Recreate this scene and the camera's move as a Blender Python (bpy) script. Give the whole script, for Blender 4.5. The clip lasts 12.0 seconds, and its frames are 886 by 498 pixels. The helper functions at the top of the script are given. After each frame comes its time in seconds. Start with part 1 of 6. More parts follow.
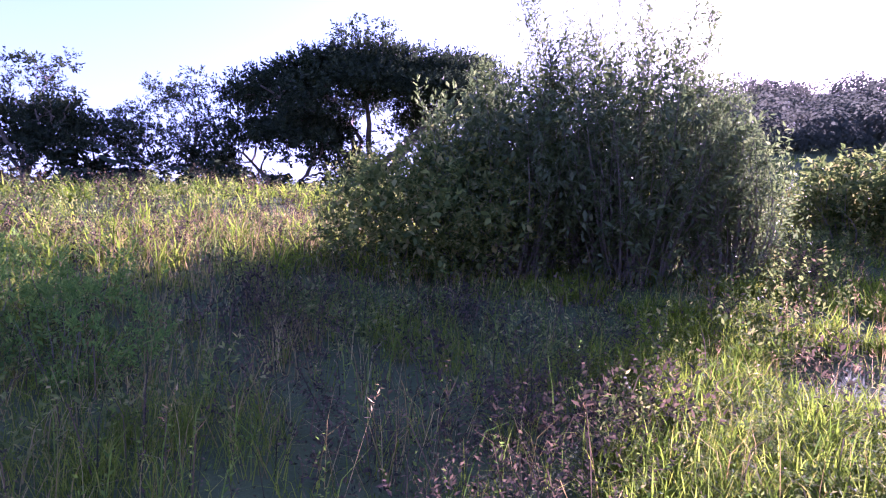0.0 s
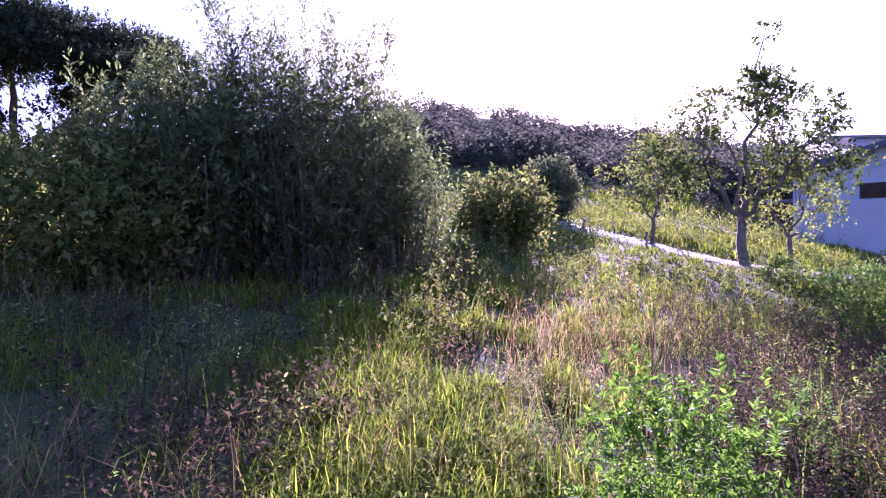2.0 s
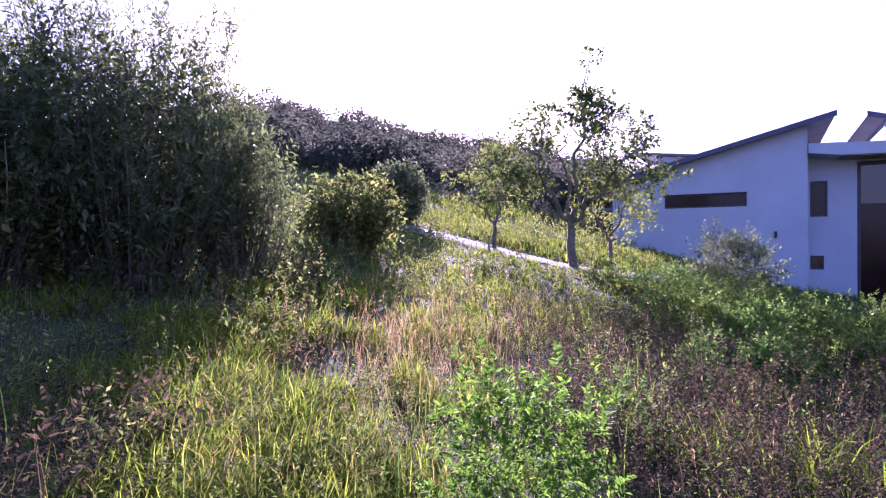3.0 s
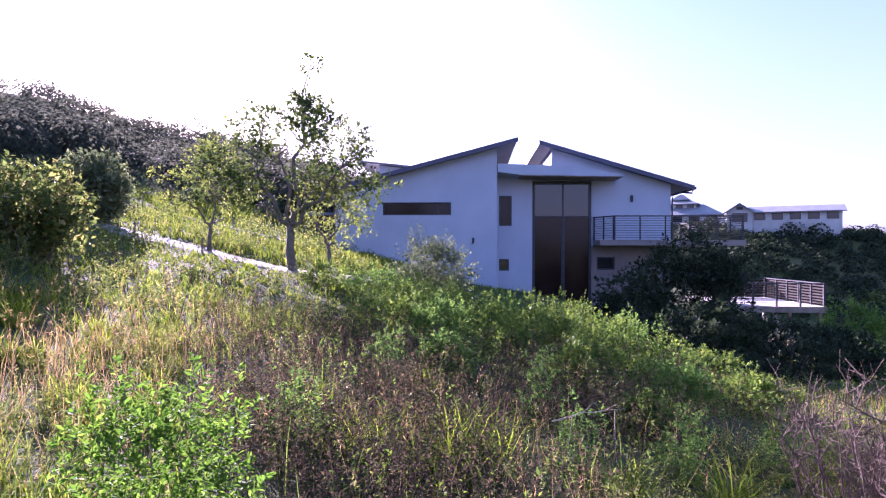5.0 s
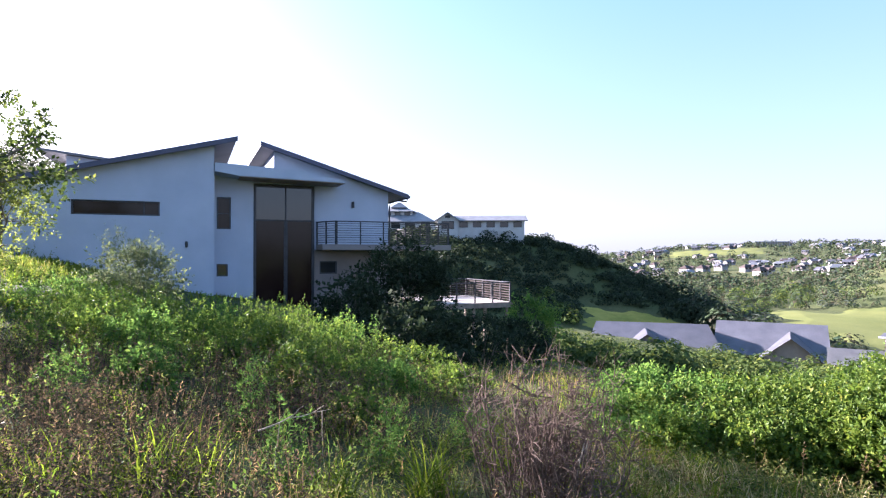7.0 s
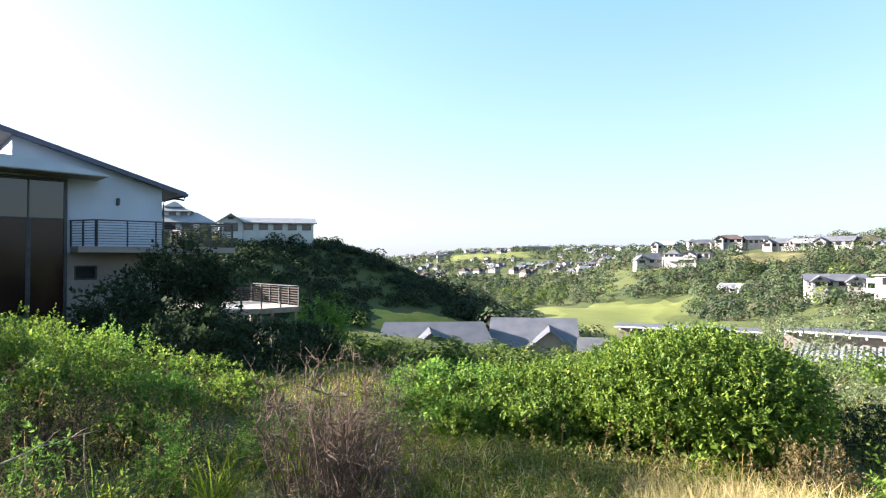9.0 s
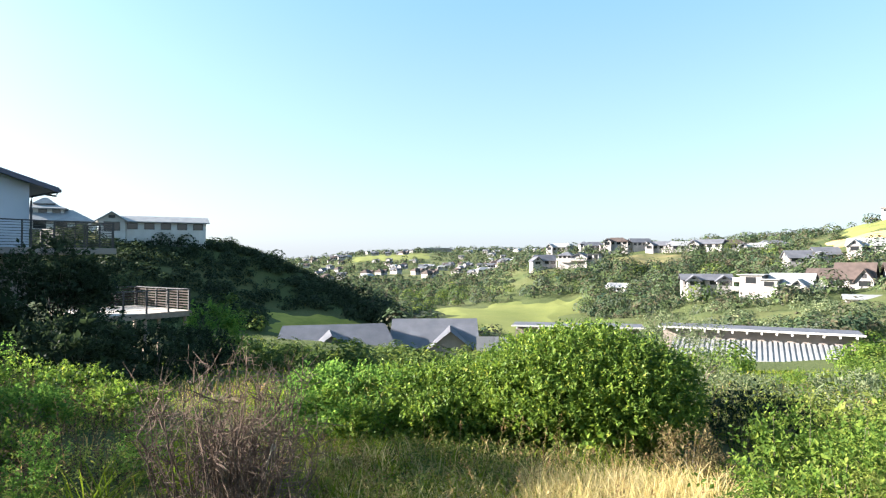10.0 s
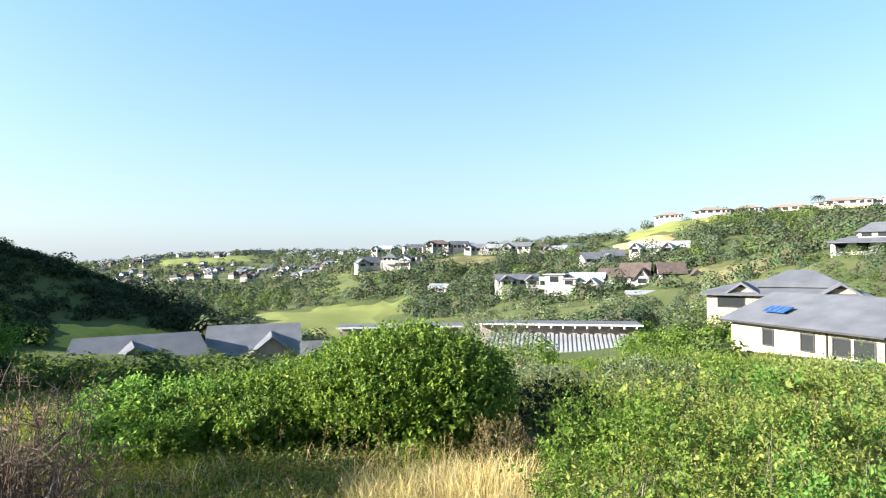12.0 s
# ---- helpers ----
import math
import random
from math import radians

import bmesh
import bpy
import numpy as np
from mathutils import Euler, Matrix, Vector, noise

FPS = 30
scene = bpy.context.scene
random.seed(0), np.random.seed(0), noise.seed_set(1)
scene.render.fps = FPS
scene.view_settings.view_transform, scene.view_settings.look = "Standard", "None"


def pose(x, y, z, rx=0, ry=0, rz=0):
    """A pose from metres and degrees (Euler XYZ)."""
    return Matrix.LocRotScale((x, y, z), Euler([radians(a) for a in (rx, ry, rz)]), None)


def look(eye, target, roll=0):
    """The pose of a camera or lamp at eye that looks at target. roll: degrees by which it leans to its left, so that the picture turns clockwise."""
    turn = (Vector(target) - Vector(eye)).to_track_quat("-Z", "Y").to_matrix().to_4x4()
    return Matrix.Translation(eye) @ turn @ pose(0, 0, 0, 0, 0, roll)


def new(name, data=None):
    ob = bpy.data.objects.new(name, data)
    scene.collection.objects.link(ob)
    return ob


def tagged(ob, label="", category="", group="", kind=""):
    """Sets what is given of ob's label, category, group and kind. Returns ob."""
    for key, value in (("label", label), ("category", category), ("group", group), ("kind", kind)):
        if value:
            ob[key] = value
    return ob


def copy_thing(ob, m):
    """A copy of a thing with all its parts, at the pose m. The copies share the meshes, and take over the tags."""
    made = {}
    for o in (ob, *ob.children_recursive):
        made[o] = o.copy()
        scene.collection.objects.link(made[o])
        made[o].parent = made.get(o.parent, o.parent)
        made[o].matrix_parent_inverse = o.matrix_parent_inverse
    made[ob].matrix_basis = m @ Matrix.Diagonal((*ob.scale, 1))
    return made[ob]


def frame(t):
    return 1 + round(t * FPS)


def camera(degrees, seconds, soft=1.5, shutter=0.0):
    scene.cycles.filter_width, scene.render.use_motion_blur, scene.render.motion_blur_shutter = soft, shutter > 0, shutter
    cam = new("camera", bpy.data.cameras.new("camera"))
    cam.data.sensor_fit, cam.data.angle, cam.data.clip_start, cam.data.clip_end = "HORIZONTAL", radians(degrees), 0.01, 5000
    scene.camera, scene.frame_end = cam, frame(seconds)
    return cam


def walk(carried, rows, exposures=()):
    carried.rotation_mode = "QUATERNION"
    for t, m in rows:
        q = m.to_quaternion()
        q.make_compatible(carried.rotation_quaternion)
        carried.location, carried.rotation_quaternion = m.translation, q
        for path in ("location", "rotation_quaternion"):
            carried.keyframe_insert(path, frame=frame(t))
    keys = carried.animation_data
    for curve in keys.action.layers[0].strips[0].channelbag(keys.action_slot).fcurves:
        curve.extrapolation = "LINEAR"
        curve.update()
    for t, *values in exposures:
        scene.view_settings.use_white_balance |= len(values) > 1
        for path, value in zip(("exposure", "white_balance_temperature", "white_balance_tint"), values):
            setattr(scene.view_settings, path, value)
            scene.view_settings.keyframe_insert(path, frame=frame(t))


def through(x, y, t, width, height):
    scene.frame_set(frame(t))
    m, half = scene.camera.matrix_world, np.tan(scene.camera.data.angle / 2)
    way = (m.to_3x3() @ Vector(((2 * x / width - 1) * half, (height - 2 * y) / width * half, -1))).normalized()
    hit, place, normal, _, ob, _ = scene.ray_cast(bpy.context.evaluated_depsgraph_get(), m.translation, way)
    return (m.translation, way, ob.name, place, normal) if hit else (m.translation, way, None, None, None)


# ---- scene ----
# ---- camera ----
cam = camera(74.07, 12.0, soft=1.2)

PATH = [
    (0.0, pose(0.000, 0.000, 1.700, 89.74, 0.41, 0.05)),
    (0.5, pose(0.086, -0.039, 1.701, 89.76, 0.36, -5.54)),
    (1.0, pose(0.179, -0.055, 1.704, 89.71, 0.46, -13.02)),
    (1.5, pose(0.232, -0.065, 1.709, 89.67, 0.48, -19.54)),
    (2.0, pose(0.226, -0.061, 1.718, 89.64, 0.36, -28.58)),
    (2.5, pose(0.229, -0.030, 1.703, 89.86, 0.32, -35.51)),
    (3.0, pose(0.228, -0.033, 1.691, 89.94, 0.21, -43.29)),
    (3.5, pose(0.223, -0.097, 1.698, 90.00, 0.10, -50.27)),
    (5.5, pose(0.311, -0.562, 1.747, 90.22, -0.11, -75.66)),
    (6.0, pose(0.309, -0.599, 1.747, 90.34, -0.02, -82.74)),
    (6.5, pose(0.320, -0.607, 1.746, 90.45, 0.02, -88.93)),
    (7.0, pose(0.295, -0.613, 1.746, 90.57, 0.02, -95.18)),
    (9.0, pose(0.285, -0.561, 1.717, 90.90, 0.14, -115.55)),
    (9.5, pose(0.272, -0.570, 1.712, 90.94, 0.19, -119.98)),
    (10.0, pose(0.272, -0.582, 1.703, 91.02, 0.18, -125.10)),
    (10.5, pose(0.264, -0.572, 1.708, 91.06, 0.29, -129.74)),
    (11.0, pose(0.261, -0.565, 1.711, 91.06, 0.39, -134.56)),
    (11.5, pose(0.271, -0.580, 1.708, 91.10, 0.45, -138.09)),
    (12.0, pose(0.276, -0.612, 1.701, 91.13, 0.48, -142.04)),
]
EXPOSURES = [(0.0, 3.0, 5300, 86), (2.5, 2.55, 5350, 80), (4.5, 2.55, 5500, 66), (5.5, 2.8, 5600, 60), (6.5, 2.78, 5750, 40), (9.0, 2.75, 6450, 15), (12.0, 2.48, 6350, 8)]
walk(cam, PATH, EXPOSURES)

# ---- light ----
SUN_AZ, SUN_EL = 38.5, 20.0          # degrees from +y towards +x, and above the horizon
world = bpy.data.worlds.new("sky")
scene.world = world
world.use_nodes = True
sky = world.node_tree.nodes.new("ShaderNodeTexSky")
sky.sky_type, sky.sun_disc = "NISHITA", False
sky.sun_elevation, sky.sun_rotation = radians(SUN_EL), radians(SUN_AZ)
sky.altitude, sky.air_density, sky.dust_density, sky.ozone_density = 50, 1.0, 1.8, 1.6
background = world.node_tree.nodes["Background"]
background.inputs["Strength"].default_value = 0.055
haze = world.node_tree.nodes.new("ShaderNodeMix")          # thin bright haze over the whole sky
haze.data_type = "RGBA"
aim = world.node_tree.nodes.new("ShaderNodeTexCoord")
rise = world.node_tree.nodes.new("ShaderNodeSeparateXYZ")
world.node_tree.links.new(aim.outputs["Generated"], rise.inputs[0])
for slot, stops in ((0, [(0.0, (0.8, 0.8, 0.8)), (0.06, (0.62, 0.62, 0.62)), (0.3, (0.4, 0.4, 0.4))]),
                    (7, [(0.0, (2.5, 2.75, 3.1)), (0.08, (2.1, 2.8, 3.4)), (0.4, (1.05, 2.6, 3.75))])):
    thick = world.node_tree.nodes.new("ShaderNodeValToRGB")          # the haze thickens and whitens towards the horizon
    while len(thick.color_ramp.elements) < len(stops):
        thick.color_ramp.elements.new(0.5)
    for e, (at, c) in zip(thick.color_ramp.elements, stops):
        e.position, e.color = at, (*c, 1)
    world.node_tree.links.new(rise.outputs[2], thick.inputs[0])
    world.node_tree.links.new(thick.outputs[0], haze.inputs[slot])
world.node_tree.links.new(sky.outputs[0], haze.inputs[6])
world.node_tree.links.new(haze.outputs[2], background.inputs["Color"])
sun = new("sun", bpy.data.lights.new("sun", "SUN"))
sun.data.energy, sun.data.angle, sun.data.color = 5.0, radians(0.6), (1.0, 0.92, 0.8)
SUN_DIR = Vector((math.sin(radians(SUN_AZ)) * math.cos(radians(SUN_EL)),
                  math.cos(radians(SUN_AZ)) * math.cos(radians(SUN_EL)), math.sin(radians(SUN_EL))))
sun.matrix_world = look(SUN_DIR * 100, (0, 0, 0))

# ---- materials ----


def nodes_of(name):
    mat = bpy.data.materials.new(name)
    mat.use_nodes = True
    nt = mat.node_tree
    return mat, nt, nt.nodes["Principled BSDF"]


def ramp(nt, fac, stops):
    node = nt.nodes.new("ShaderNodeValToRGB")
    els = node.color_ramp.elements
    while len(els) < len(stops):
        els.new(0.5)
    for e, (p, c) in zip(els, stops):
        e.position, e.color = p, (*c, 1)
    nt.links.new(fac, node.inputs[0])
    return node.outputs[0]


def noise_of(nt, scale, detail=4.0, rough=0.6, coord="Object"):
    tc = nt.nodes.new("ShaderNodeTexCoord")
    n = nt.nodes.new("ShaderNodeTexNoise")
    n.inputs["Scale"].default_value, n.inputs["Detail"].default_value, n.inputs["Roughness"].default_value = scale, detail, rough
    nt.links.new(tc.outputs[coord], n.inputs["Vector"])
    return n.outputs["Fac"]


def mix_colour(nt, fac, a, b, blend="MIX"):
    m = nt.nodes.new("ShaderNodeMix")
    m.data_type, m.blend_type = "RGBA", blend
    for sock, val in ((m.inputs[0], fac), (m.inputs[6], a), (m.inputs[7], b)):
        if isinstance(val, (int, float)):
            sock.default_value = val
        elif isinstance(val, tuple):
            sock.default_value = (*val, 1)
        else:
            nt.links.new(val, sock)
    return m.outputs[2]


def bump_of(nt, bsdf, height, strength, distance):
    b = nt.nodes.new("ShaderNodeBump")
    b.inputs["Strength"].default_value, b.inputs["Distance"].default_value = strength, distance
    nt.links.new(height, b.inputs["Height"])
    nt.links.new(b.outputs[0], bsdf.inputs["Normal"])


def leafy(name, stops, through=0.4, rough=0.6, patch=0.6, warm=1.0, blotch=(0.4, 0.7), gloss=0.02):
    """Leaf or blade: colour varies from leaf to leaf and in patches, and light comes through it."""
    mat, nt, bsdf = nodes_of(name)
    geo = nt.nodes.new("ShaderNodeNewGeometry")
    col = ramp(nt, geo.outputs["Random Per Island"], stops)
    patchy = ramp(nt, noise_of(nt, patch, 3), [(blotch[0], (0.76, 0.8, 0.82)), (blotch[1], (1.22, 1.2, 1.1))])
    col = mix_colour(nt, 1.0, col, patchy, "MULTIPLY")
    nt.links.new(col, bsdf.inputs["Base Color"])
    bsdf.inputs["Roughness"].default_value = rough
    bsdf.inputs["Specular IOR Level"].default_value = gloss
    tr = nt.nodes.new("ShaderNodeBsdfTranslucent")
    lit = mix_colour(nt, 1.0, col, (1.5 * warm, 1.55, 1.15), "MULTIPLY")
    nt.links.new(lit, tr.inputs["Color"])
    mixer = nt.nodes.new("ShaderNodeMixShader")
    mixer.inputs[0].default_value = through
    nt.links.new(bsdf.outputs[0], mixer.inputs[1])
    nt.links.new(tr.outputs[0], mixer.inputs[2])
    nt.links.new(mixer.outputs[0], nt.nodes["Material Output"].inputs[0])
    return mat


def solid(name, a, b, scale=3.0, rough=0.7, metal=0.0, bump=0.0, fine=40.0, spec=0.4):
    """Paint, plaster, metal, bark: two tones in patches, fine grain over them."""
    mat, nt, bsdf = nodes_of(name)
    big = ramp(nt, noise_of(nt, scale, 5), [(0.35, a), (0.65, b)])
    grain = ramp(nt, noise_of(nt, fine, 3), [(0.3, (0.88, 0.88, 0.88)), (0.7, (1.06, 1.06, 1.06))])
    nt.links.new(mix_colour(nt, 1.0, big, grain, "MULTIPLY"), bsdf.inputs["Base Color"])
    bsdf.inputs["Roughness"].default_value, bsdf.inputs["Metallic"].default_value = rough, metal
    bsdf.inputs["Specular IOR Level"].default_value = spec
    if bump:
        bump_of(nt, bsdf, noise_of(nt, fine, 3), bump, 0.02)
    return mat


def ground_material():
    mat, nt, bsdf = nodes_of("soil_and_turf")
    fine = ramp(nt, noise_of(nt, 3.0, 6, 0.7), [(0.3, (0.03, 0.035, 0.015)), (0.5, (0.055, 0.07, 0.025)), (0.72, (0.1, 0.1, 0.045))])
    wide = ramp(nt, noise_of(nt, 0.03, 7, 0.65), [(0.36, (0.035, 0.055, 0.022)), (0.5, (0.07, 0.09, 0.035)), (0.58, (0.1, 0.105, 0.045)), (0.68, (0.155, 0.14, 0.065))])
    nt.links.new(mix_colour(nt, 0.55, fine, wide), bsdf.inputs["Base Color"])
    bsdf.inputs["Roughness"].default_value = 0.95
    bsdf.inputs["Specular IOR Level"].default_value = 0.1
    bump_of(nt, bsdf, noise_of(nt, 6.0, 5, 0.7), 0.6, 0.1)
    return mat


M_GROUND = ground_material()
M_ROAD = solid("pale_gravel", (0.17, 0.15, 0.13), (0.31, 0.28, 0.25), 0.8, 0.95, bump=0.5, fine=60)
M_FIELD = solid("mown_field", (0.115, 0.135, 0.042), (0.16, 0.175, 0.055), 0.05, 0.95, fine=2.0, spec=0.1)
M_FIELD_DRY = solid("rough_yellow_field", (0.2, 0.2, 0.04), (0.4, 0.34, 0.08), 0.08, 0.95, fine=1.5, spec=0.1)
M_EARTH = solid("orange_earth", (0.3, 0.17, 0.08), (0.42, 0.27, 0.14), 0.05, 0.95, fine=1.0, spec=0.1)
M_GRASS = leafy("green_grass", [(0.0, (0.06, 0.095, 0.018)), (0.5, (0.12, 0.165, 0.025)), (0.85, (0.2, 0.225, 0.035)), (1.0, (0.27, 0.22, 0.08))], 0.45, patch=1.1)
M_TUSSOCK = leafy("yellow_green_blades", [(0.0, (0.06, 0.1, 0.012)), (0.5, (0.125, 0.175, 0.018)), (0.9, (0.21, 0.25, 0.028)), (1.0, (0.27, 0.22, 0.06))], 0.55, 0.7, patch=1.6, gloss=0.02, blotch=(0.42, 0.6))
M_OLIVE = leafy("olive_weed_leaves", [(0.0, (0.045, 0.07, 0.025)), (0.4, (0.1, 0.13, 0.04)), (0.8, (0.19, 0.21, 0.065)), (1.0, (0.3, 0.25, 0.11))], 0.4, patch=1.4)
M_STRAW = leafy("dry_grass", [(0.0, (0.16, 0.11, 0.045)), (0.5, (0.27, 0.19, 0.085)), (1.0, (0.38, 0.29, 0.15))], 0.36, 0.8, patch=1.3, gloss=0.0)
# Brown weed colour, darkened further to paint in the open-crowned tree's shadow.
M_WEED_SHADED = leafy("shade_darkened_weed_leaves", [(0.0, (0.03, 0.03, 0.024)), (0.4, (0.06, 0.05, 0.038)), (0.7, (0.1, 0.066, 0.054)), (1.0, (0.17, 0.115, 0.08))], 0.28, 0.85, gloss=0.0)
M_WILLOW = leafy("willowy_leaves", [(0.0, (0.06, 0.085, 0.035)), (0.7, (0.1, 0.13, 0.055)), (1.0, (0.18, 0.2, 0.1))], 0.42, 0.4, gloss=0.15)
M_TREE = leafy("tree_leaves", [(0.0, (0.045, 0.07, 0.025)), (0.7, (0.08, 0.115, 0.035)), (1.0, (0.16, 0.18, 0.05))], 0.3, 0.5)
M_BRIGHT = leafy("bright_green_leaves", [(0.0, (0.06, 0.125, 0.032)), (0.6, (0.115, 0.21, 0.05)), (1.0, (0.2, 0.275, 0.065))], 0.46, 0.5)
M_FRESH = leafy("fresh_green_leaves", [(0.0, (0.05, 0.115, 0.014)), (0.6, (0.085, 0.18, 0.022)), (1.0, (0.16, 0.245, 0.035))], 0.48, 0.55, gloss=0.04)
# Brighter copy of the dry grass, with sunlight put into its pale colour.
M_STRAW_LIT = leafy("pale_sunlit_dry_grass", [(0.0, (0.28, 0.21, 0.1)), (0.5, (0.46, 0.37, 0.19)), (1.0, (0.6, 0.5, 0.3))], 0.4, 0.8, patch=1.3, gloss=0.0)
M_SEED = leafy("pinkish_seed_heads", [(0.0, (0.17, 0.1, 0.06)), (0.5, (0.26, 0.165, 0.1)), (1.0, (0.36, 0.25, 0.16))], 0.45, 0.8, gloss=0.0)
M_MID = leafy("mid_green_leaves", [(0.0, (0.05, 0.095, 0.022)), (0.6, (0.115, 0.18, 0.034)), (1.0, (0.2, 0.245, 0.05))], 0.42, 0.5, 0.9, gloss=0.04)
M_GLOSSY = leafy("glossy_green_leaves", [(0.0, (0.055, 0.1, 0.022)), (0.6, (0.115, 0.18, 0.032)), (0.95, (0.19, 0.245, 0.042)), (1.0, (0.29, 0.28, 0.055))], 0.32, 0.45, 1.2, gloss=0.1)
# Dark green leaves, made darker and bluer to hold part of their shade.
M_DARK_SHADED = leafy("dark_shaded_leaves", [(0.0, (0.0189, 0.0288, 0.0186)), (0.7, (0.0368, 0.0528, 0.031)), (1.0, (0.063, 0.0816, 0.0465))], 0.25, 0.45)
M_RUST = leafy("withered_brown_leaves", [(0.0, (0.1, 0.075, 0.04)), (0.6, (0.19, 0.14, 0.07)), (1.0, (0.29, 0.23, 0.12))], 0.3, 0.8, gloss=0.0)
M_GREY = leafy("grey_green_leaves", [(0.0, (0.075, 0.1, 0.055)), (0.6, (0.13, 0.16, 0.09)), (1.0, (0.22, 0.23, 0.14))], 0.3)
M_YELLOW = leafy("yellow_green_leaves", [(0.0, (0.12, 0.155, 0.04)), (0.6, (0.175, 0.205, 0.055)), (1.0, (0.23, 0.245, 0.07))], 0.42)


def woodland(name, tones, scale, through=0.2, flicker=1.0):
    """Foliage seen from afar: tone drifts from crown to crown, with a finer flicker from clump to clump."""
    mat, nt, bsdf = nodes_of(name)
    geo = nt.nodes.new("ShaderNodeNewGeometry")
    crown = ramp(nt, noise_of(nt, scale, 2.0, 0.5), tones)
    clump = ramp(nt, geo.outputs["Random Per Island"], [(0.0, (1 - 0.28 * flicker, 1 - 0.26 * flicker, 1 - 0.28 * flicker)), (0.7, (1.05, 1.05, 1.0)), (1.0, (1 + 0.4 * flicker, 1 + 0.35 * flicker, 1 + 0.15 * flicker))])
    col = mix_colour(nt, 1.0, crown, clump, "MULTIPLY")
    nt.links.new(col, bsdf.inputs["Base Color"])
    bsdf.inputs["Roughness"].default_value, bsdf.inputs["Specular IOR Level"].default_value = 0.7, 0.03
    tr = nt.nodes.new("ShaderNodeBsdfTranslucent")
    nt.links.new(col, tr.inputs["Color"])
    mixer = nt.nodes.new("ShaderNodeMixShader")
    mixer.inputs[0].default_value = through
    nt.links.new(bsdf.outputs[0], mixer.inputs[1])
    nt.links.new(tr.outputs[0], mixer.inputs[2])
    nt.links.new(mixer.outputs[0], nt.nodes["Material Output"].inputs[0])
    return mat


# Green tones with extra blue mixed in to imitate distance haze.
M_FAR = woodland("haze_blued_woodland_leaves", [(0.3, (0.03, 0.055, 0.04)), (0.38, (0.05, 0.08, 0.048)), (0.44, (0.095, 0.08, 0.058)), (0.5, (0.055, 0.085, 0.05)), (0.56, (0.085, 0.12, 0.05)), (0.62, (0.085, 0.1, 0.082)), (0.7, (0.05, 0.075, 0.05))], 0.16, 0.3, 0.6)
M_SCRUB = woodland("hill_scrub_leaves", [(0.3, (0.055, 0.065, 0.05)), (0.5, (0.075, 0.085, 0.06)), (0.7, (0.1, 0.1, 0.07))], 0.1, 0.6, 0.3)
M_BARK = solid("grey_bark", (0.1, 0.08, 0.06), (0.2, 0.17, 0.13), 6, 0.9, bump=0.6, fine=50)
M_TWIG = solid("dead_twig", (0.065, 0.042, 0.032), (0.14, 0.095, 0.07), 8, 0.9)
# Pale plaster, tinted blue to paint in the skylit shade on the walls.
M_PLASTER = solid("pale_shade_blue_plaster", (0.39, 0.425, 0.5), (0.45, 0.485, 0.56), 0.6, 0.85, bump=0.15, fine=80)
M_PLASTER_DARK = solid("taupe_plaster", (0.2, 0.17, 0.16), (0.26, 0.22, 0.2), 0.8, 0.85, bump=0.15, fine=80)
M_ROOF = solid("slate_grey_sheet_roof", (0.12, 0.125, 0.14), (0.17, 0.175, 0.19), 0.7, 0.5, fine=20)
M_FASCIA = solid("slate_blue_fascia", (0.06, 0.062, 0.1), (0.08, 0.082, 0.125), 2, 0.5)
M_STEEL = solid("dark_steel", (0.03, 0.03, 0.035), (0.05, 0.05, 0.055), 5, 0.45, 0.3)
M_TIMBER = solid("weathered_timber", (0.18, 0.13, 0.1), (0.3, 0.23, 0.18), 3, 0.75, fine=30)
M_WHITE = solid("white_paint", (0.44, 0.43, 0.41), (0.56, 0.55, 0.53), 0.5, 0.8)
M_TILE_BROWN = solid("brown_tiles", (0.045, 0.033, 0.03), (0.08, 0.058, 0.053), 0.9, 0.8)
M_SHEET = solid("pale_sheet_metal", (0.2, 0.205, 0.22), (0.27, 0.275, 0.285), 0.8, 0.55, 0.1, spec=0.3)
M_ROOF_PALE = solid("grey_sheet_roof", (0.075, 0.078, 0.094), (0.11, 0.114, 0.135), 0.5, 0.7, spec=0.25)
M_CREAM = solid("cream_plaster", (0.26, 0.225, 0.155), (0.32, 0.28, 0.2), 0.6, 0.85)
M_PAINT = solid("white_wall_paint", (0.27, 0.255, 0.255), (0.34, 0.32, 0.32), 0.5, 0.8)
M_TILE_PALE = solid("pale_terracotta_roof", (0.15, 0.12, 0.11), (0.2, 0.16, 0.145), 0.9, 0.8)
M_CLEARING = solid("dry_straw_turf", (0.09, 0.095, 0.042), (0.17, 0.145, 0.072), 0.12, 0.95, fine=0.8, spec=0.1)
M_TIMBER_BROWN = solid("brown_timber_cladding", (0.09, 0.05, 0.035), (0.15, 0.085, 0.06), 2, 0.75, fine=30)
M_TIMBER_DARK = solid("dark_timber", (0.05, 0.035, 0.03), (0.08, 0.055, 0.045), 3, 0.8)
# Grey sheet roof again, lightened to carry the sky's reflection in its colour.
M_ROOF_SKYLIT = solid("skylit_grey_sheet_roof", (0.19, 0.195, 0.23), (0.25, 0.255, 0.295), 0.5, 0.45)
M_SOLAR = solid("solar_blue", (0.015, 0.045, 0.15), (0.02, 0.07, 0.22), 2, 0.2)


def glass_material():
    mat, nt, bsdf = nodes_of("dark_window_glass")
    bsdf.inputs["Base Color"].default_value = (0.02, 0.022, 0.025, 1)
    bsdf.inputs["Roughness"].default_value = 0.03
    bsdf.inputs["Specular IOR Level"].default_value = 0.6
    bsdf.inputs["Coat Weight"].default_value = 0.1
    bsdf.inputs["Coat Roughness"].default_value = 0.02
    return mat


M_GLASS = glass_material()
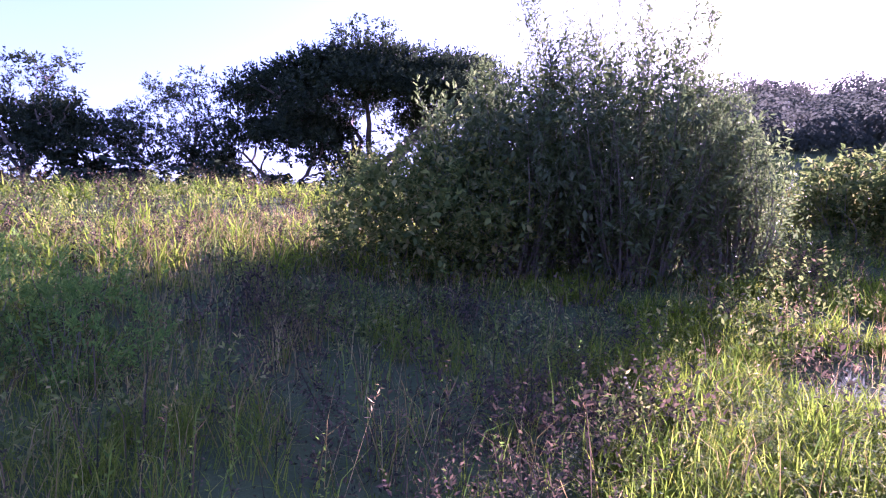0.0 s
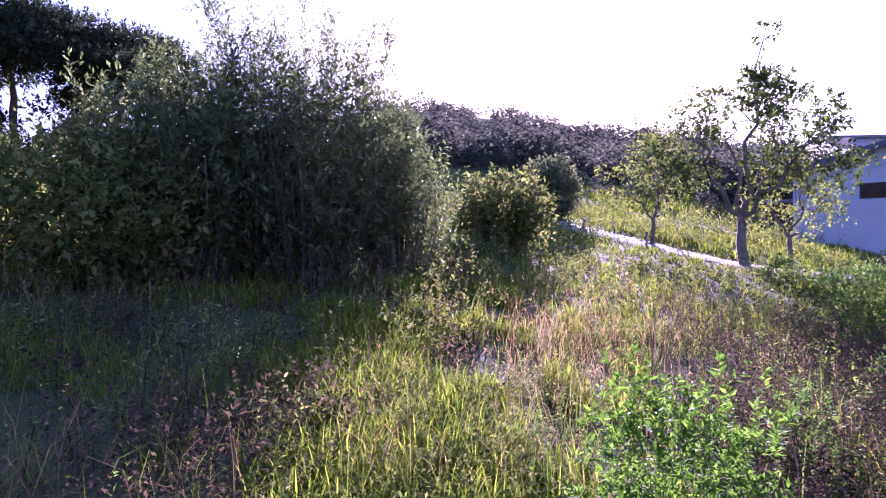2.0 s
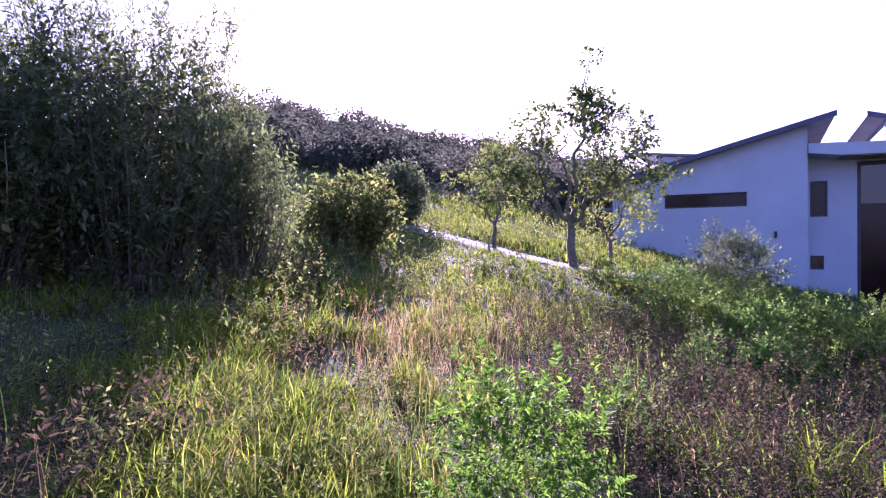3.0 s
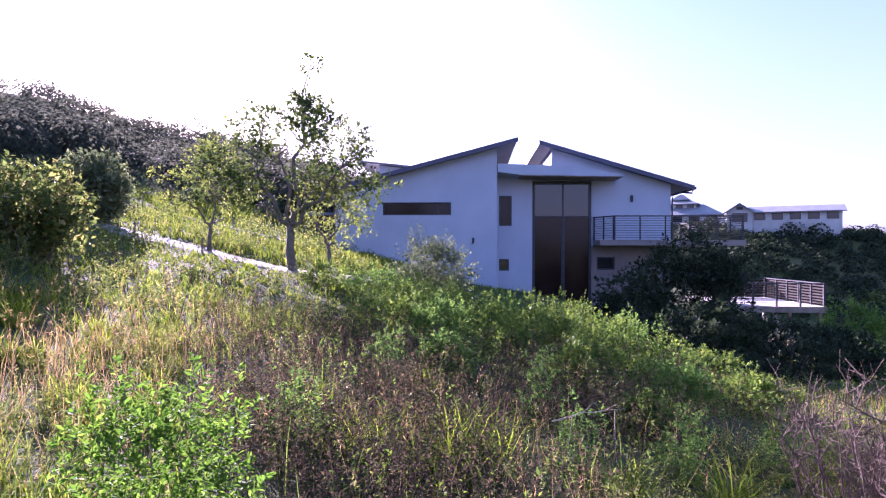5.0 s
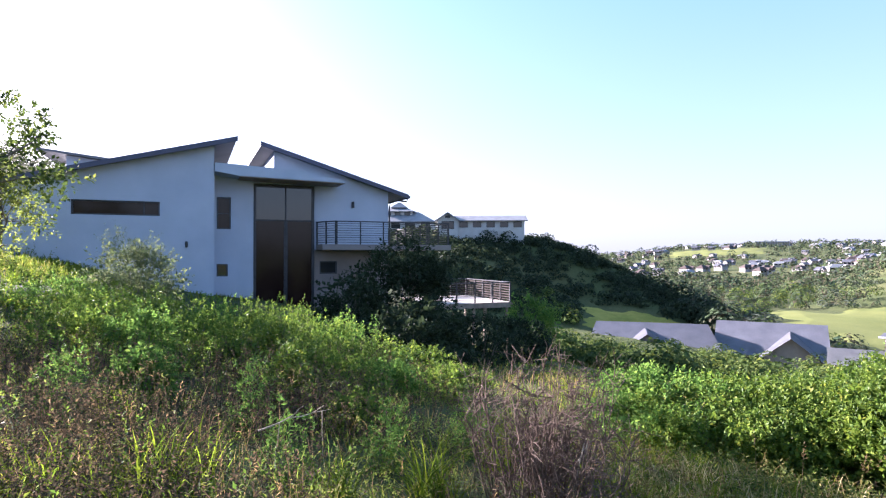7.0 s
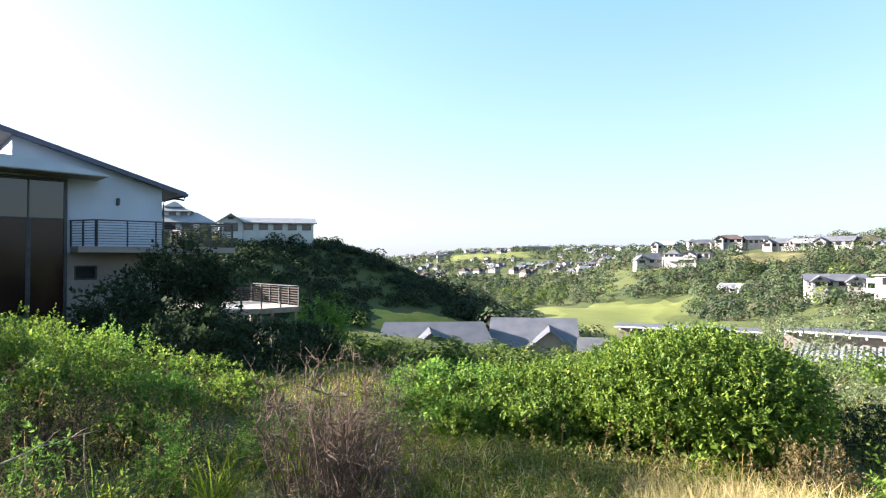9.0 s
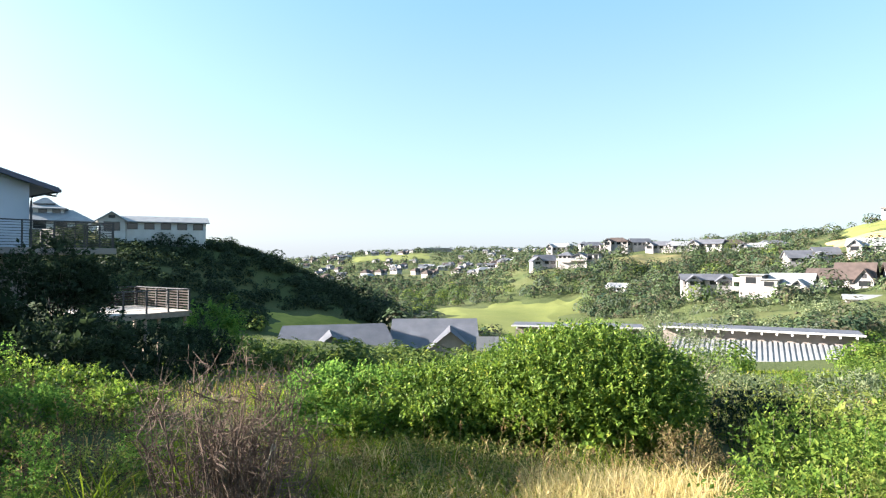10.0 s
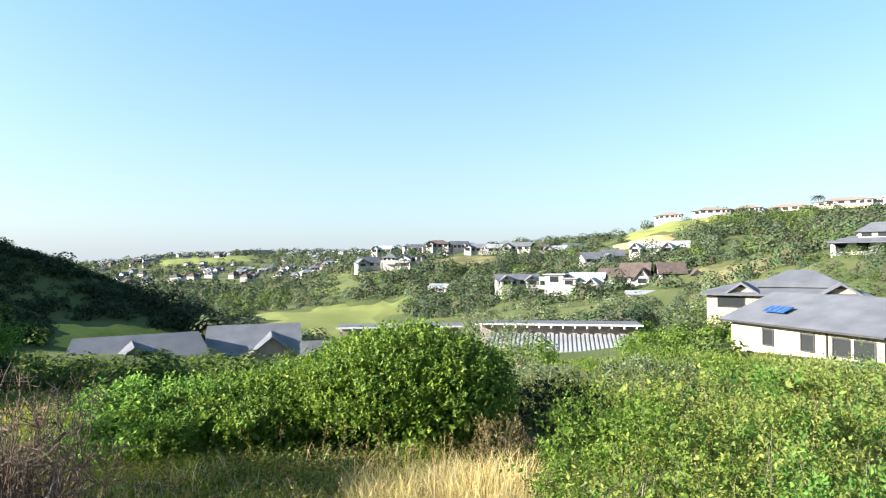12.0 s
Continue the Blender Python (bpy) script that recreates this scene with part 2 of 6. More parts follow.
# Brown colour paints the reflected hillside in the door, a curtain in the windows.
M_GLASS_REFLECT_CURTAIN = solid("brown_reflection_and_curtain_glass", (0.02, 0.01, 0.008), (0.026, 0.014, 0.011), 1.0, 0.12, spec=0.25)

# ---- the lie of the land ----
CX, CY = 0.25, -0.35                 # the spot where the camera turns
REACH = [12, 20, 30, 50, 80, 95, 110, 150, 200, 260, 340, 450, 700, 1200, 2400]
LAND = {                             # heading in degrees from +y (to the left positive): ground height at those reaches
    20: [2, 3.5, 3.6, 2.7, 1.8, 1.1, 0.5, -1, -3.1, -5, -7, -9, -9.5, -10, -10],
    -28: [1.3, 2.2, 3.6, 8, 16.5, 22.2, 27, 29, 24.3, 20, 15.1, 10, 5.5, 0, 0],
    -44: [0.9, 1.7, 3.1, 6.5, 13.5, 17.8, 21.5, 25, 20.3, 16, 12.1, 8, 4.4, 0, 0],
    -60: [0.4, 1.1, 1.9, 4.5, 9.5, 12.2, 14.5, 18, 14.9, 12, 8.6, 5, 2.7, 0, 0],
    -78: [-0.2, -0.3, -0.2, 0.2, 1.5, 3.1, 4.5, 6, 6, 6, 4, 2, -1.15, -5, -5],
    -90: [-0.55, -1.2, -1.95, -2.9, -2.4, 1.5, 5.6, 4.5, 1, -3, -5, -8, -12, -16, -30],
    -98: [-0.85, -1.9, -3.2, -5.2, -5.8, 3.6, 5.9, 4.5, 0, -5, -9, -12, -16, -16, -30],
    -104: [-0.88, -2, -3.45, -5.85, -7.2, -1, 4.9, 3.5, -3, -8, -12, -14, -16, -14, -25],
    -108: [-0.9, -2.1, -3.7, -6.5, -8, -6.2, 3.6, 1, -6, -11, -14, -15, -15, -10, -15],
    -111: [-0.93, -2.2, -3.87, -6.83, -8.3, -7, 1.5, -3, -9, -13, -15, -16, -14, -6, 0],
    -114: [-0.97, -2.3, -4.03, -7.17, -8.8, -7.5, -2.2, -8, -12, -15, -16, -15, -12, 2, 12],
    -117: [-1, -2.4, -4.2, -7.5, -9.2, -8.4, -6.5, -11, -13.5, -16, -16, -14.5, -11, 9, 24],
    -120: [-1.02, -2.43, -4.25, -7.58, -9.5, -9.4, -9, -12.5, -14.5, -16.5, -16, -14, -10, 14, 32],
    -127: [-1.06, -2.51, -4.37, -7.78, -10.3, -11.2, -12, -14, -15, -16, -15.5, -13.5, -8, 17, 38],
    -135: [-1.1, -2.6, -4.5, -8, -11, -12.3, -13.5, -15.5, -14, -2.5, 4.5, 4, 4, 17, 38],
    -140: [-1.03, -2.45, -4.22, -7.5, -10.3, -11.8, -13, -14.5, -11, -1, 6.5, 7, 6, 16, 30],
    -145: [-0.95, -2.3, -3.95, -7, -9.5, -11, -12.2, -12.5, -9, -0.5, 7.5, 9.5, 8, 12, 20],
    -150: [-0.88, -2.15, -3.67, -6.5, -8.7, -10, -11.2, -10, -6, -0.5, 10.5, 14, 12, 12, 15],
    -155: [-0.8, -2, -3.4, -6, -8, -9.1, -10, -8.3, -4.2, 1, 11, 15, 13, 12, 12],
    -159: [-0.7, -1.79, -3.09, -5.48, -7.2, -8.2, -9, -7.4, -2.5, 6, 14, 14, 13, 12, 12],
    -163: [-0.59, -1.8, -3.2, -5.6, -6.6, -7.4, -8, -6.5, 1, 10, 23, 22, 20, 15, 12],
    -168: [-0.55, -1.7, -3.1, -5.4, -5.6, -6.1, -6.5, -4.5, 3, 12, 25, 25, 22, 18, 12],
    -176: [-0.4, -1.5, -2.9, -5, -4.6, -1.5, 0.8, 3.2, 7.5, 14, 26.5, 27, 24, 20, 15],
    -190: [-0.3, -1.3, -2.6, -4.4, -3, -1, 1, 3.5, 8, 14, 26, 28, 28, 25, 20],
    -242: [1, 1.7, 2.2, 2.6, 2.8, 2.9, 3, 3, 3, 3, 3, 3, 3, 3, 3],
}


def make_land():
    log_r = np.linspace(0, math.log(5200), 260)
    heads = np.arange(360)
    keys = sorted(LAND, reverse=True)
    rows = []
    for k in keys:
        z = [0.0, 0.42 * LAND[k][0]] + LAND[k] + [LAND[k][-1] * 0.4 - 10]
        rows.append(np.interp(log_r, np.log([1, 6] + REACH + [4800]), z))
    rows = np.array(rows)
    ang = np.array([-k for k in keys] + [360 - keys[0]], float)      # rising from -20 to 340
    tab = np.empty((360, len(log_r)))
    for h in heads:
        a = h if h >= ang[0] else h + 360
        a = a if a <= ang[-1] else a - 360
        j = max(0, min(len(keys) - 1, int(np.searchsorted(ang, a, "right")) - 1))
        f = (a - ang[j]) / (ang[j + 1] - ang[j])
        f = f * f * (3 - 2 * f) * 0.5 + f * 0.5
        tab[h] = rows[j] * (1 - f) + rows[(j + 1) % len(keys)] * f
    kern = np.exp(-0.5 * (np.arange(-12, 13) / 1.8) ** 2)
    kern /= kern.sum()
    big = np.concatenate([tab[-12:], tab, tab[:12]], 0)
    tab = sum(kern[i] * big[i:i + 360] for i in range(25))
    kern2 = np.exp(-0.5 * (np.arange(-6, 7) / 1.6) ** 2)
    kern2 /= kern2.sum()
    big = np.concatenate([np.repeat(tab[:, :1], 6, 1), tab, np.repeat(tab[:, -1:], 6, 1)], 1)
    return sum(kern2[i] * big[:, i:i + tab.shape[1]] for i in range(13))


LAND_TABLE = make_land()


def land(x, y, uneven=1.0):
    """Ground height; x and y may be arrays. uneven: how much of the small rises and dips."""
    x, y = np.asarray(x, float) - CX, np.asarray(y, float) - CY
    r = np.maximum(np.hypot(x, y), 1.0)
    a = np.degrees(np.arctan2(x, y)) % 360
    i = np.log(r) / math.log(5200) * 259
    i0 = np.clip(np.floor(i).astype(int), 0, 258)
    fi = np.clip(i - i0, 0, 1)
    a0 = np.floor(a).astype(int) % 360
    fa = a - np.floor(a)
    a1 = (a0 + 1) % 360
    t = LAND_TABLE
    z = (t[a0, i0] * (1 - fi) + t[a0, i0 + 1] * fi) * (1 - fa) + (t[a1, i0] * (1 - fi) + t[a1, i0 + 1] * fi) * fa
    rough = np.minimum(r * 0.012, 1.2) * uneven
    z = z + rough * (np.sin(x * 0.31 + 1.3 * np.sin(y * 0.17)) + np.sin(y * 0.27 + 2 + np.sin(x * 0.13))) * 0.35
    return z


def spot(az, r, up=0.0):
    """A place on the ground at a heading and distance from the turning point."""
    x, y = CX - math.sin(radians(az)) * r, CY + math.cos(radians(az)) * r
    return Vector((x, y, float(land(x, y)) + up))


# ---- mesh helpers ----
rng = np.random.default_rng(11)


def mesh_from(name, verts, faces):
    """A mesh from numpy arrays of vertices and of faces with the same number of corners."""
    me = bpy.data.meshes.new(name)
    verts, faces = np.asarray(verts, np.float32), np.asarray(faces, np.int32)
    k = faces.shape[1]
    me.vertices.add(len(verts))
    me.vertices.foreach_set("co", verts.ravel())
    me.loops.add(faces.size)
    me.loops.foreach_set("vertex_index", faces.ravel())
    me.polygons.add(len(faces))
    me.polygons.foreach_set("loop_start", np.arange(0, faces.size, k, dtype=np.int32))
    me.update(calc_edges=True)
    return me


def empty(name, at, rz=0.0, **tags):
    ob = new(name)
    ob.empty_display_size = 0.3
    ob.matrix_world = pose(at[0], at[1], at[2], 0, 0, rz)
    return tagged(ob, **tags)


def part(name, shape, material, parent=None, label="", smooth=False, kind=""):
    """One mesh object, from a bmesh or a pair of arrays, under a thing or a part; its vertices are in the parent's space."""
    if isinstance(shape, bmesh.types.BMesh):
        me = bpy.data.meshes.new(name)
        shape.to_mesh(me)
        shape.free()
    elif isinstance(shape, bpy.types.Mesh):
        me = shape
    else:
        me = mesh_from(name, *shape)
    if not me.materials:
        me.materials.append(material)
    if smooth:
        me.polygons.foreach_set("use_smooth", np.ones(len(me.polygons), bool))
    ob = new(name, me)
    ob.parent = parent
    return tagged(ob, label=label, kind=kind)


def add_box(bm, x0, x1, y0, y1, z0, z1, bevel=0.0):
    m = Matrix.LocRotScale(((x0 + x1) / 2, (y0 + y1) / 2, (z0 + z1) / 2), None, (abs(x1 - x0), abs(y1 - y0), abs(z1 - z0)))
    made = bmesh.ops.create_cube(bm, size=1.0, matrix=m)
    if bevel:
        edges = list({e for v in made["verts"] for e in v.link_edges})
        bmesh.ops.bevel(bm, geom=edges, offset=bevel, segments=1, affect="EDGES")
    return bm


def box(x0, x1, y0, y1, z0, z1, bevel=0.0):
    return add_box(bmesh.new(), x0, x1, y0, y1, z0, z1, bevel)


def add_prism(bm, outline, y0, y1):
    """A flat outline in x and z, carried from y0 to y1."""
    a = [bm.verts.new((x, y0, z)) for x, z in outline]
    b = [bm.verts.new((x, y1, z)) for x, z in outline]
    bm.faces.new(a)
    bm.faces.new(b[::-1])
    for i in range(len(a)):
        j = (i + 1) % len(a)
        bm.faces.new((a[i], b[i], b[j], a[j]))
    bmesh.ops.recalc_face_normals(bm, faces=bm.faces)
    return bm


def prism(outline, y0, y1):
    return add_prism(bmesh.new(), outline, y0, y1)


def tubes(lines, sides=5):
    """Tapered round rods: each line is a list of (point, radius)."""
    vs, fs, n = [], [], 0
    for line in lines:
        pts = np.array([p for p, _ in line], float)
        rad = np.array([q for _, q in line], float)
        d = np.gradient(pts, axis=0)
        d /= np.linalg.norm(d, axis=1)[:, None] + 1e-9
        ref = np.where(np.abs(d[:, 2:3]) > 0.9, [[1.0, 0, 0]], [[0, 0, 1.0]])
        u = np.cross(d, ref)
        u /= np.linalg.norm(u, axis=1)[:, None] + 1e-9
        w = np.cross(d, u)
        ang = np.arange(sides) * 2 * math.pi / sides
        ring = pts[:, None] + rad[:, None, None] * (u[:, None] * np.cos(ang)[None, :, None] + w[:, None] * np.sin(ang)[None, :, None])
        vs.append(ring.reshape(-1, 3))
        k = len(pts)
        i, j = np.meshgrid(np.arange(k - 1), np.arange(sides), indexing="ij")
        a, b = i * sides + j, i * sides + (j + 1) % sides
        fs.append(np.stack([a, b, b + sides, a + sides], -1).reshape(-1, 4) + n)
        n += k * sides
    return np.concatenate(vs), np.concatenate(fs)


def unit(v):
    return v / (np.linalg.norm(v, axis=-1, keepdims=True) + 1e-9)


def leaf_cards(base, along, length, width, fold=0.25, droop=0.0):
    """Folded leaves: base points, directions, lengths and widths, as arrays; two triangles each side of a midrib."""
    n = len(base)
    along = unit(along)
    side = unit(np.cross(along, rng.normal(size=(n, 3)) * 0.6 + [0, 0, 1.0]))
    up = np.cross(side, along)
    L, W = np.broadcast_to(length, n)[:, None], np.broadcast_to(width, n)[:, None]
    mid = base + along * L * 0.45
    tip = base + along * L - np.array([0, 0, 1.0]) * L * droop
    v = np.stack([base, mid + side * W * 0.5 + up * W * fold, tip, mid - side * W * 0.5 + up * W * fold], 1).reshape(-1, 3)
    i = np.arange(n)[:, None] * 4
    f = np.concatenate([i + [0, 1, 2], i + [0, 2, 3]], 1).reshape(-1, 3)
    return v, f


def shell_cards(p, normal, length, width):
    """Leafy clumps lying on the outside of a crown, a little bowed."""
    n = len(p)
    normal = unit(normal)
    side = unit(np.cross(normal, rng.normal(size=(n, 3))))
    along = np.cross(side, normal)
    L, W = np.broadcast_to(length, n)[:, None], np.broadcast_to(width, n)[:, None]
    v = np.stack([p - along * L * 0.5, p + side * W * 0.5 + normal * W * 0.12, p + along * L * 0.5, p - side * W * 0.5 + normal * W * 0.12], 1).reshape(-1, 3)
    i = np.arange(n)[:, None] * 4
    return v, np.concatenate([i + [0, 1, 2], i + [0, 2, 3]], 1).reshape(-1, 3)


def sprigs(base, along, length, leaves, leaf, width, spread=0.8):
    """Leaves set round short shoots."""
    n = len(base)
    along = unit(along)
    t = np.tile(np.linspace(0.1, 1.0, leaves), (n, 1)) + rng.normal(scale=0.05, size=(n, leaves))
    p = base[:, None] + along[:, None] * (np.broadcast_to(length, n)[:, None] * t)[..., None]
    out = unit(np.cross(along[:, None], rng.normal(size=(n, leaves, 3))))
    d = along[:, None] * (1.0 - spread * 0.5) + out * spread
    size = np.broadcast_to(leaf, n)[:, None] * rng.uniform(0.65, 1.15, (n, leaves)) * (1.1 - 0.35 * t)
    return leaf_cards(p.reshape(-1, 3), d.reshape(-1, 3), size.ravel(), size.ravel() * width)


def join(*shapes):
    vs, fs, n = [], [], 0
    for v, f in shapes:
        vs.append(v)
        fs.append(np.asarray(f) + n)
        n += len(v)
    return np.concatenate(vs), np.concatenate(fs)


def crown_points(n, rx, ry, rz, lumps=7, deep=0.35, low=-0.2):
    """Points in the outer part of a lumpy dome about the origin, and their outward directions."""
    d = unit(rng.normal(size=(n * 3, 3)))
    d = d[d[:, 2] > low][:n]
    dirs = unit(rng.normal(size=(lumps, 3)) + [0, 0, 0.3])
    bulge = 0.78 + 0.34 * np.max(np.clip((d @ dirs.T - 0.55) / 0.45, 0, 1), axis=1) ** 0.7
    depth = 1 - deep * rng.random(len(d)) ** 1.6
    p = d * [rx, ry, rz] * (bulge * depth)[:, None]
    return p, d


def polar_sheet(az0, az1, r0, r1, na, nr, lift, name, material, parent=None, uneven=1.0):
    """A field laid on the land between two headings and two reaches, with an uneven rim that runs into the turf."""
    na, nr = na * 2, nr * 2
    U, V = np.meshgrid(np.linspace(0, 1, na), np.linspace(0, 1, nr), indexing="ij")
    wob = lambda k, f, t: 0.35 * np.sin(f * t + k) + 0.25 * np.sin(2.3 * f * t + 2 * k) + 0.15 * np.sin(5.1 * f * t + 3 * k)
    u = U + 0.12 * wob(1.0, 7, V) * (2 * U - 1)
    v = V + 0.1 * wob(2.5, 9, U) * (2 * V - 1)
    A, R = np.radians(az0 + (az1 - az0) * u), r0 * (r1 / r0) ** v
    rim = np.minimum(np.minimum(U, 1 - U) * 6, np.minimum(V, 1 - V) * 5)
    x, y = CX - np.sin(A) * R, CY + np.cos(A) * R
    z = land(x, y, uneven) + lift * np.clip(rim, 0, 1) - 0.5 * np.clip(0.35 - rim, 0, 1)
    i, j = np.meshgrid(np.arange(na - 1), np.arange(nr - 1), indexing="ij")
    a = i * nr + j
    f = np.stack([a, a + 1, a + nr + 1, a + nr], -1).reshape(-1, 4)
    return part(name, (np.stack([x, y, z], -1).reshape(-1, 3), f), material, parent, smooth=True, kind="structure")


# ---- ground ----
def build_ground():
    na, nr = 360, 250
    az = np.radians(np.arange(na) * 1.0)
    r = np.exp(np.linspace(math.log(0.35), math.log(4700), nr))
    A, R = np.meshgrid(az, r, indexing="ij")
    x, y = CX + np.sin(A) * R, CY + np.cos(A) * R
    v = np.stack([x, y, land(x, y)], -1).reshape(-1, 3)
    v = np.concatenate([v, [[CX, CY, float(land(CX, CY))]]])
    i, j = np.meshgrid(np.arange(na), np.arange(nr - 1), indexing="ij")
    a, b = i * nr + j, ((i + 1) % na) * nr + j
    f = np.stack([a, b, b + 1, a + 1], -1).reshape(-1, 4)
    k = np.arange(na)
    centre = np.stack([k * nr, np.full(na, na * nr), ((k + 1) % na) * nr], -1)
    f3 = np.concatenate([f[:, [0, 1, 2]], f[:, [0, 2, 3]], centre])
    g = part("ground", (v, f3), M_GROUND, smooth=True, kind="structure")
    tagged(g, "hillside of soil and rough turf running into the valley", "ground")


build_ground()


def ribbon(name, points, width, lift, material, label, category, edge=0.0):
    """A strip laid on the ground along headings and reaches."""
    pts = [spot(a, r) for a, r in points]
    fine = []
    for i in range(len(pts) - 1):
        p0, p1, p2, p3 = pts[max(i - 1, 0)], pts[i], pts[i + 1], pts[min(i + 2, len(pts) - 1)]
        for k in range(10):
            t = k / 10
            fine.append(0.5 * ((2 * p1) + (p2 - p0) * t + (2 * p0 - 5 * p1 + 4 * p2 - p3) * t * t + (3 * p1 - p0 - 3 * p2 + p3) * t ** 3))
    fine.append(pts[-1])
    across = 7
    vs = []
    for i, p in enumerate(fine):
        d = (fine[min(i + 1, len(fine) - 1)] - fine[max(i - 1, 0)]).normalized()
        s = Vector((-d.y, d.x, 0)).normalized()
        w = width * (1 + 0.12 * math.sin(i * 0.9))
        for k in range(across):
            q = p + s * w * (k / (across - 1) - 0.5) * (1.0 + (0.16 * math.sin(i * 1.7 + k) + 0.1 * math.sin(i * 3.1 + 2 * k)) * (k in (0, across - 1)))
            drop = -0.08 if k in (0, across - 1) else 0.0
            vs.append((q.x, q.y, float(land(q.x, q.y)) + lift + drop))
    fs = [(i * across + k, i * across + k + 1, (i + 1) * across + k + 1, (i + 1) * across + k)
          for i in range(len(fine) - 1) for k in range(across - 1)]
    return tagged(part(name, (vs, fs), material, smooth=True, kind="structure"), label, category)


ribbon("road", [(-31, 36), (-36, 28), (-41, 23.5), (-47, 20.5), (-53, 18.6), (-58, 18.0), (-63, 18.5)], 1.25, 0.05, M_ROAD,
       "pale gravel track climbing the slope from the house", "road")
ribbon("pavement", [(-40, 40), (-44, 32), (-50, 28), (-57, 26), (-61, 25.5)], 0.6, 0.05, M_ROAD,
       "narrow pale concrete path below the wooded slope", "path")
tagged(polar_sheet(-124.5, -138.2, 118, 206, 30, 16, 0.9, "lawn", M_FIELD, uneven=0.1), "smooth green mown field on the valley floor", "field")
tagged(polar_sheet(-108.5, -119.5, 79, 94, 28, 14, 0.15, "meadow", M_FIELD_DRY), "rough yellow-green meadow below the dark hill", "field")

# ---- the house ----
HOUSE_AT, HOUSE_TURN = (25.297, 6.612), -72.0   # front corner of the left wing; local x runs along the front, y to the back


def window_part(house, x0, x1, z0, z1, y, bars=(), name="window", glass=None):
    """A window let into a wall: frame, pane and glazing bars."""
    w = part(name, frame_bars(x0, x1, z0, z1, y - 0.03, y + 0.08, 0.06), M_STEEL, house)
    part("pane", box(x0 + 0.05, x1 - 0.05, y + 0.02, y + 0.04, z0 + 0.05, z1 - 0.05), glass or M_GLASS, w)
    for kind, at in bars:
        b = box(at - 0.02, at + 0.02, y - 0.02, y + 0.06, z0 + 0.06, z1 - 0.06) if kind == "x" else box(x0 + 0.06, x1 - 0.06, y - 0.02, y + 0.06, at - 0.02, at + 0.02)
        part("glazing_bar", b, M_STEEL, w)
    return w


def frame_bars(x0, x1, z0, z1, y0, y1, t):
    bm = box(x0, x0 + t, y0, y1, z0, z1)
    add_box(bm, x1 - t, x1, y0, y1, z0, z1)
    add_box(bm, x0 + t, x1 - t, y0, y1, z1 - t, z1)
    return add_box(bm, x0 + t, x1 - t, y0, y1, z0, z0 + t)


def railing(parent, a, b, z, height, post_gap, bars, post=0.05, rail=0.02, bar_mat=None):
    """Posts, thin cross bars and a top rail between two points of the parent's space."""
    a, b = Vector((*a, 0)), Vector((*b, 0))
    length, d = (b - a).length, (b - a).normalized()
    turn = math.degrees(math.atan2(d.y, d.x))
    r = new("railing")
    r.parent = parent
    r.matrix_local = pose(a.x, a.y, z, 0, 0, turn)
    n = max(1, round(length / post_gap))
    shared = None
    for i in range(n + 1):
        x = length * i / n
        if shared is None:
            p = part("post", box(-post / 2, post / 2, -post / 2, post / 2, 0, height), M_STEEL, r)
            shared = p.data
        else:
            p = part("post", shared, M_STEEL, r)
        p.location.x = x
    part("top_rail", box(-0.04, length + 0.04, -0.04, 0.04, height, height + 0.05), M_STEEL, r)
    shared = None
    for k in range(bars):
        p = part("cross_bar", shared or box(0, length, -rail / 2 - 0.035, rail / 2 - 0.035, -rail / 2, rail / 2), bar_mat or M_STEEL, r)
        shared = p.data
        p.location.z = height * (k + 0.9) / (bars + 0.6)
    return r


def sloped(x0, z0, x1, z1, t):
    return [(x0, z0), (x1, z1), (x1, z1 + t), (x0, z0 + t)]


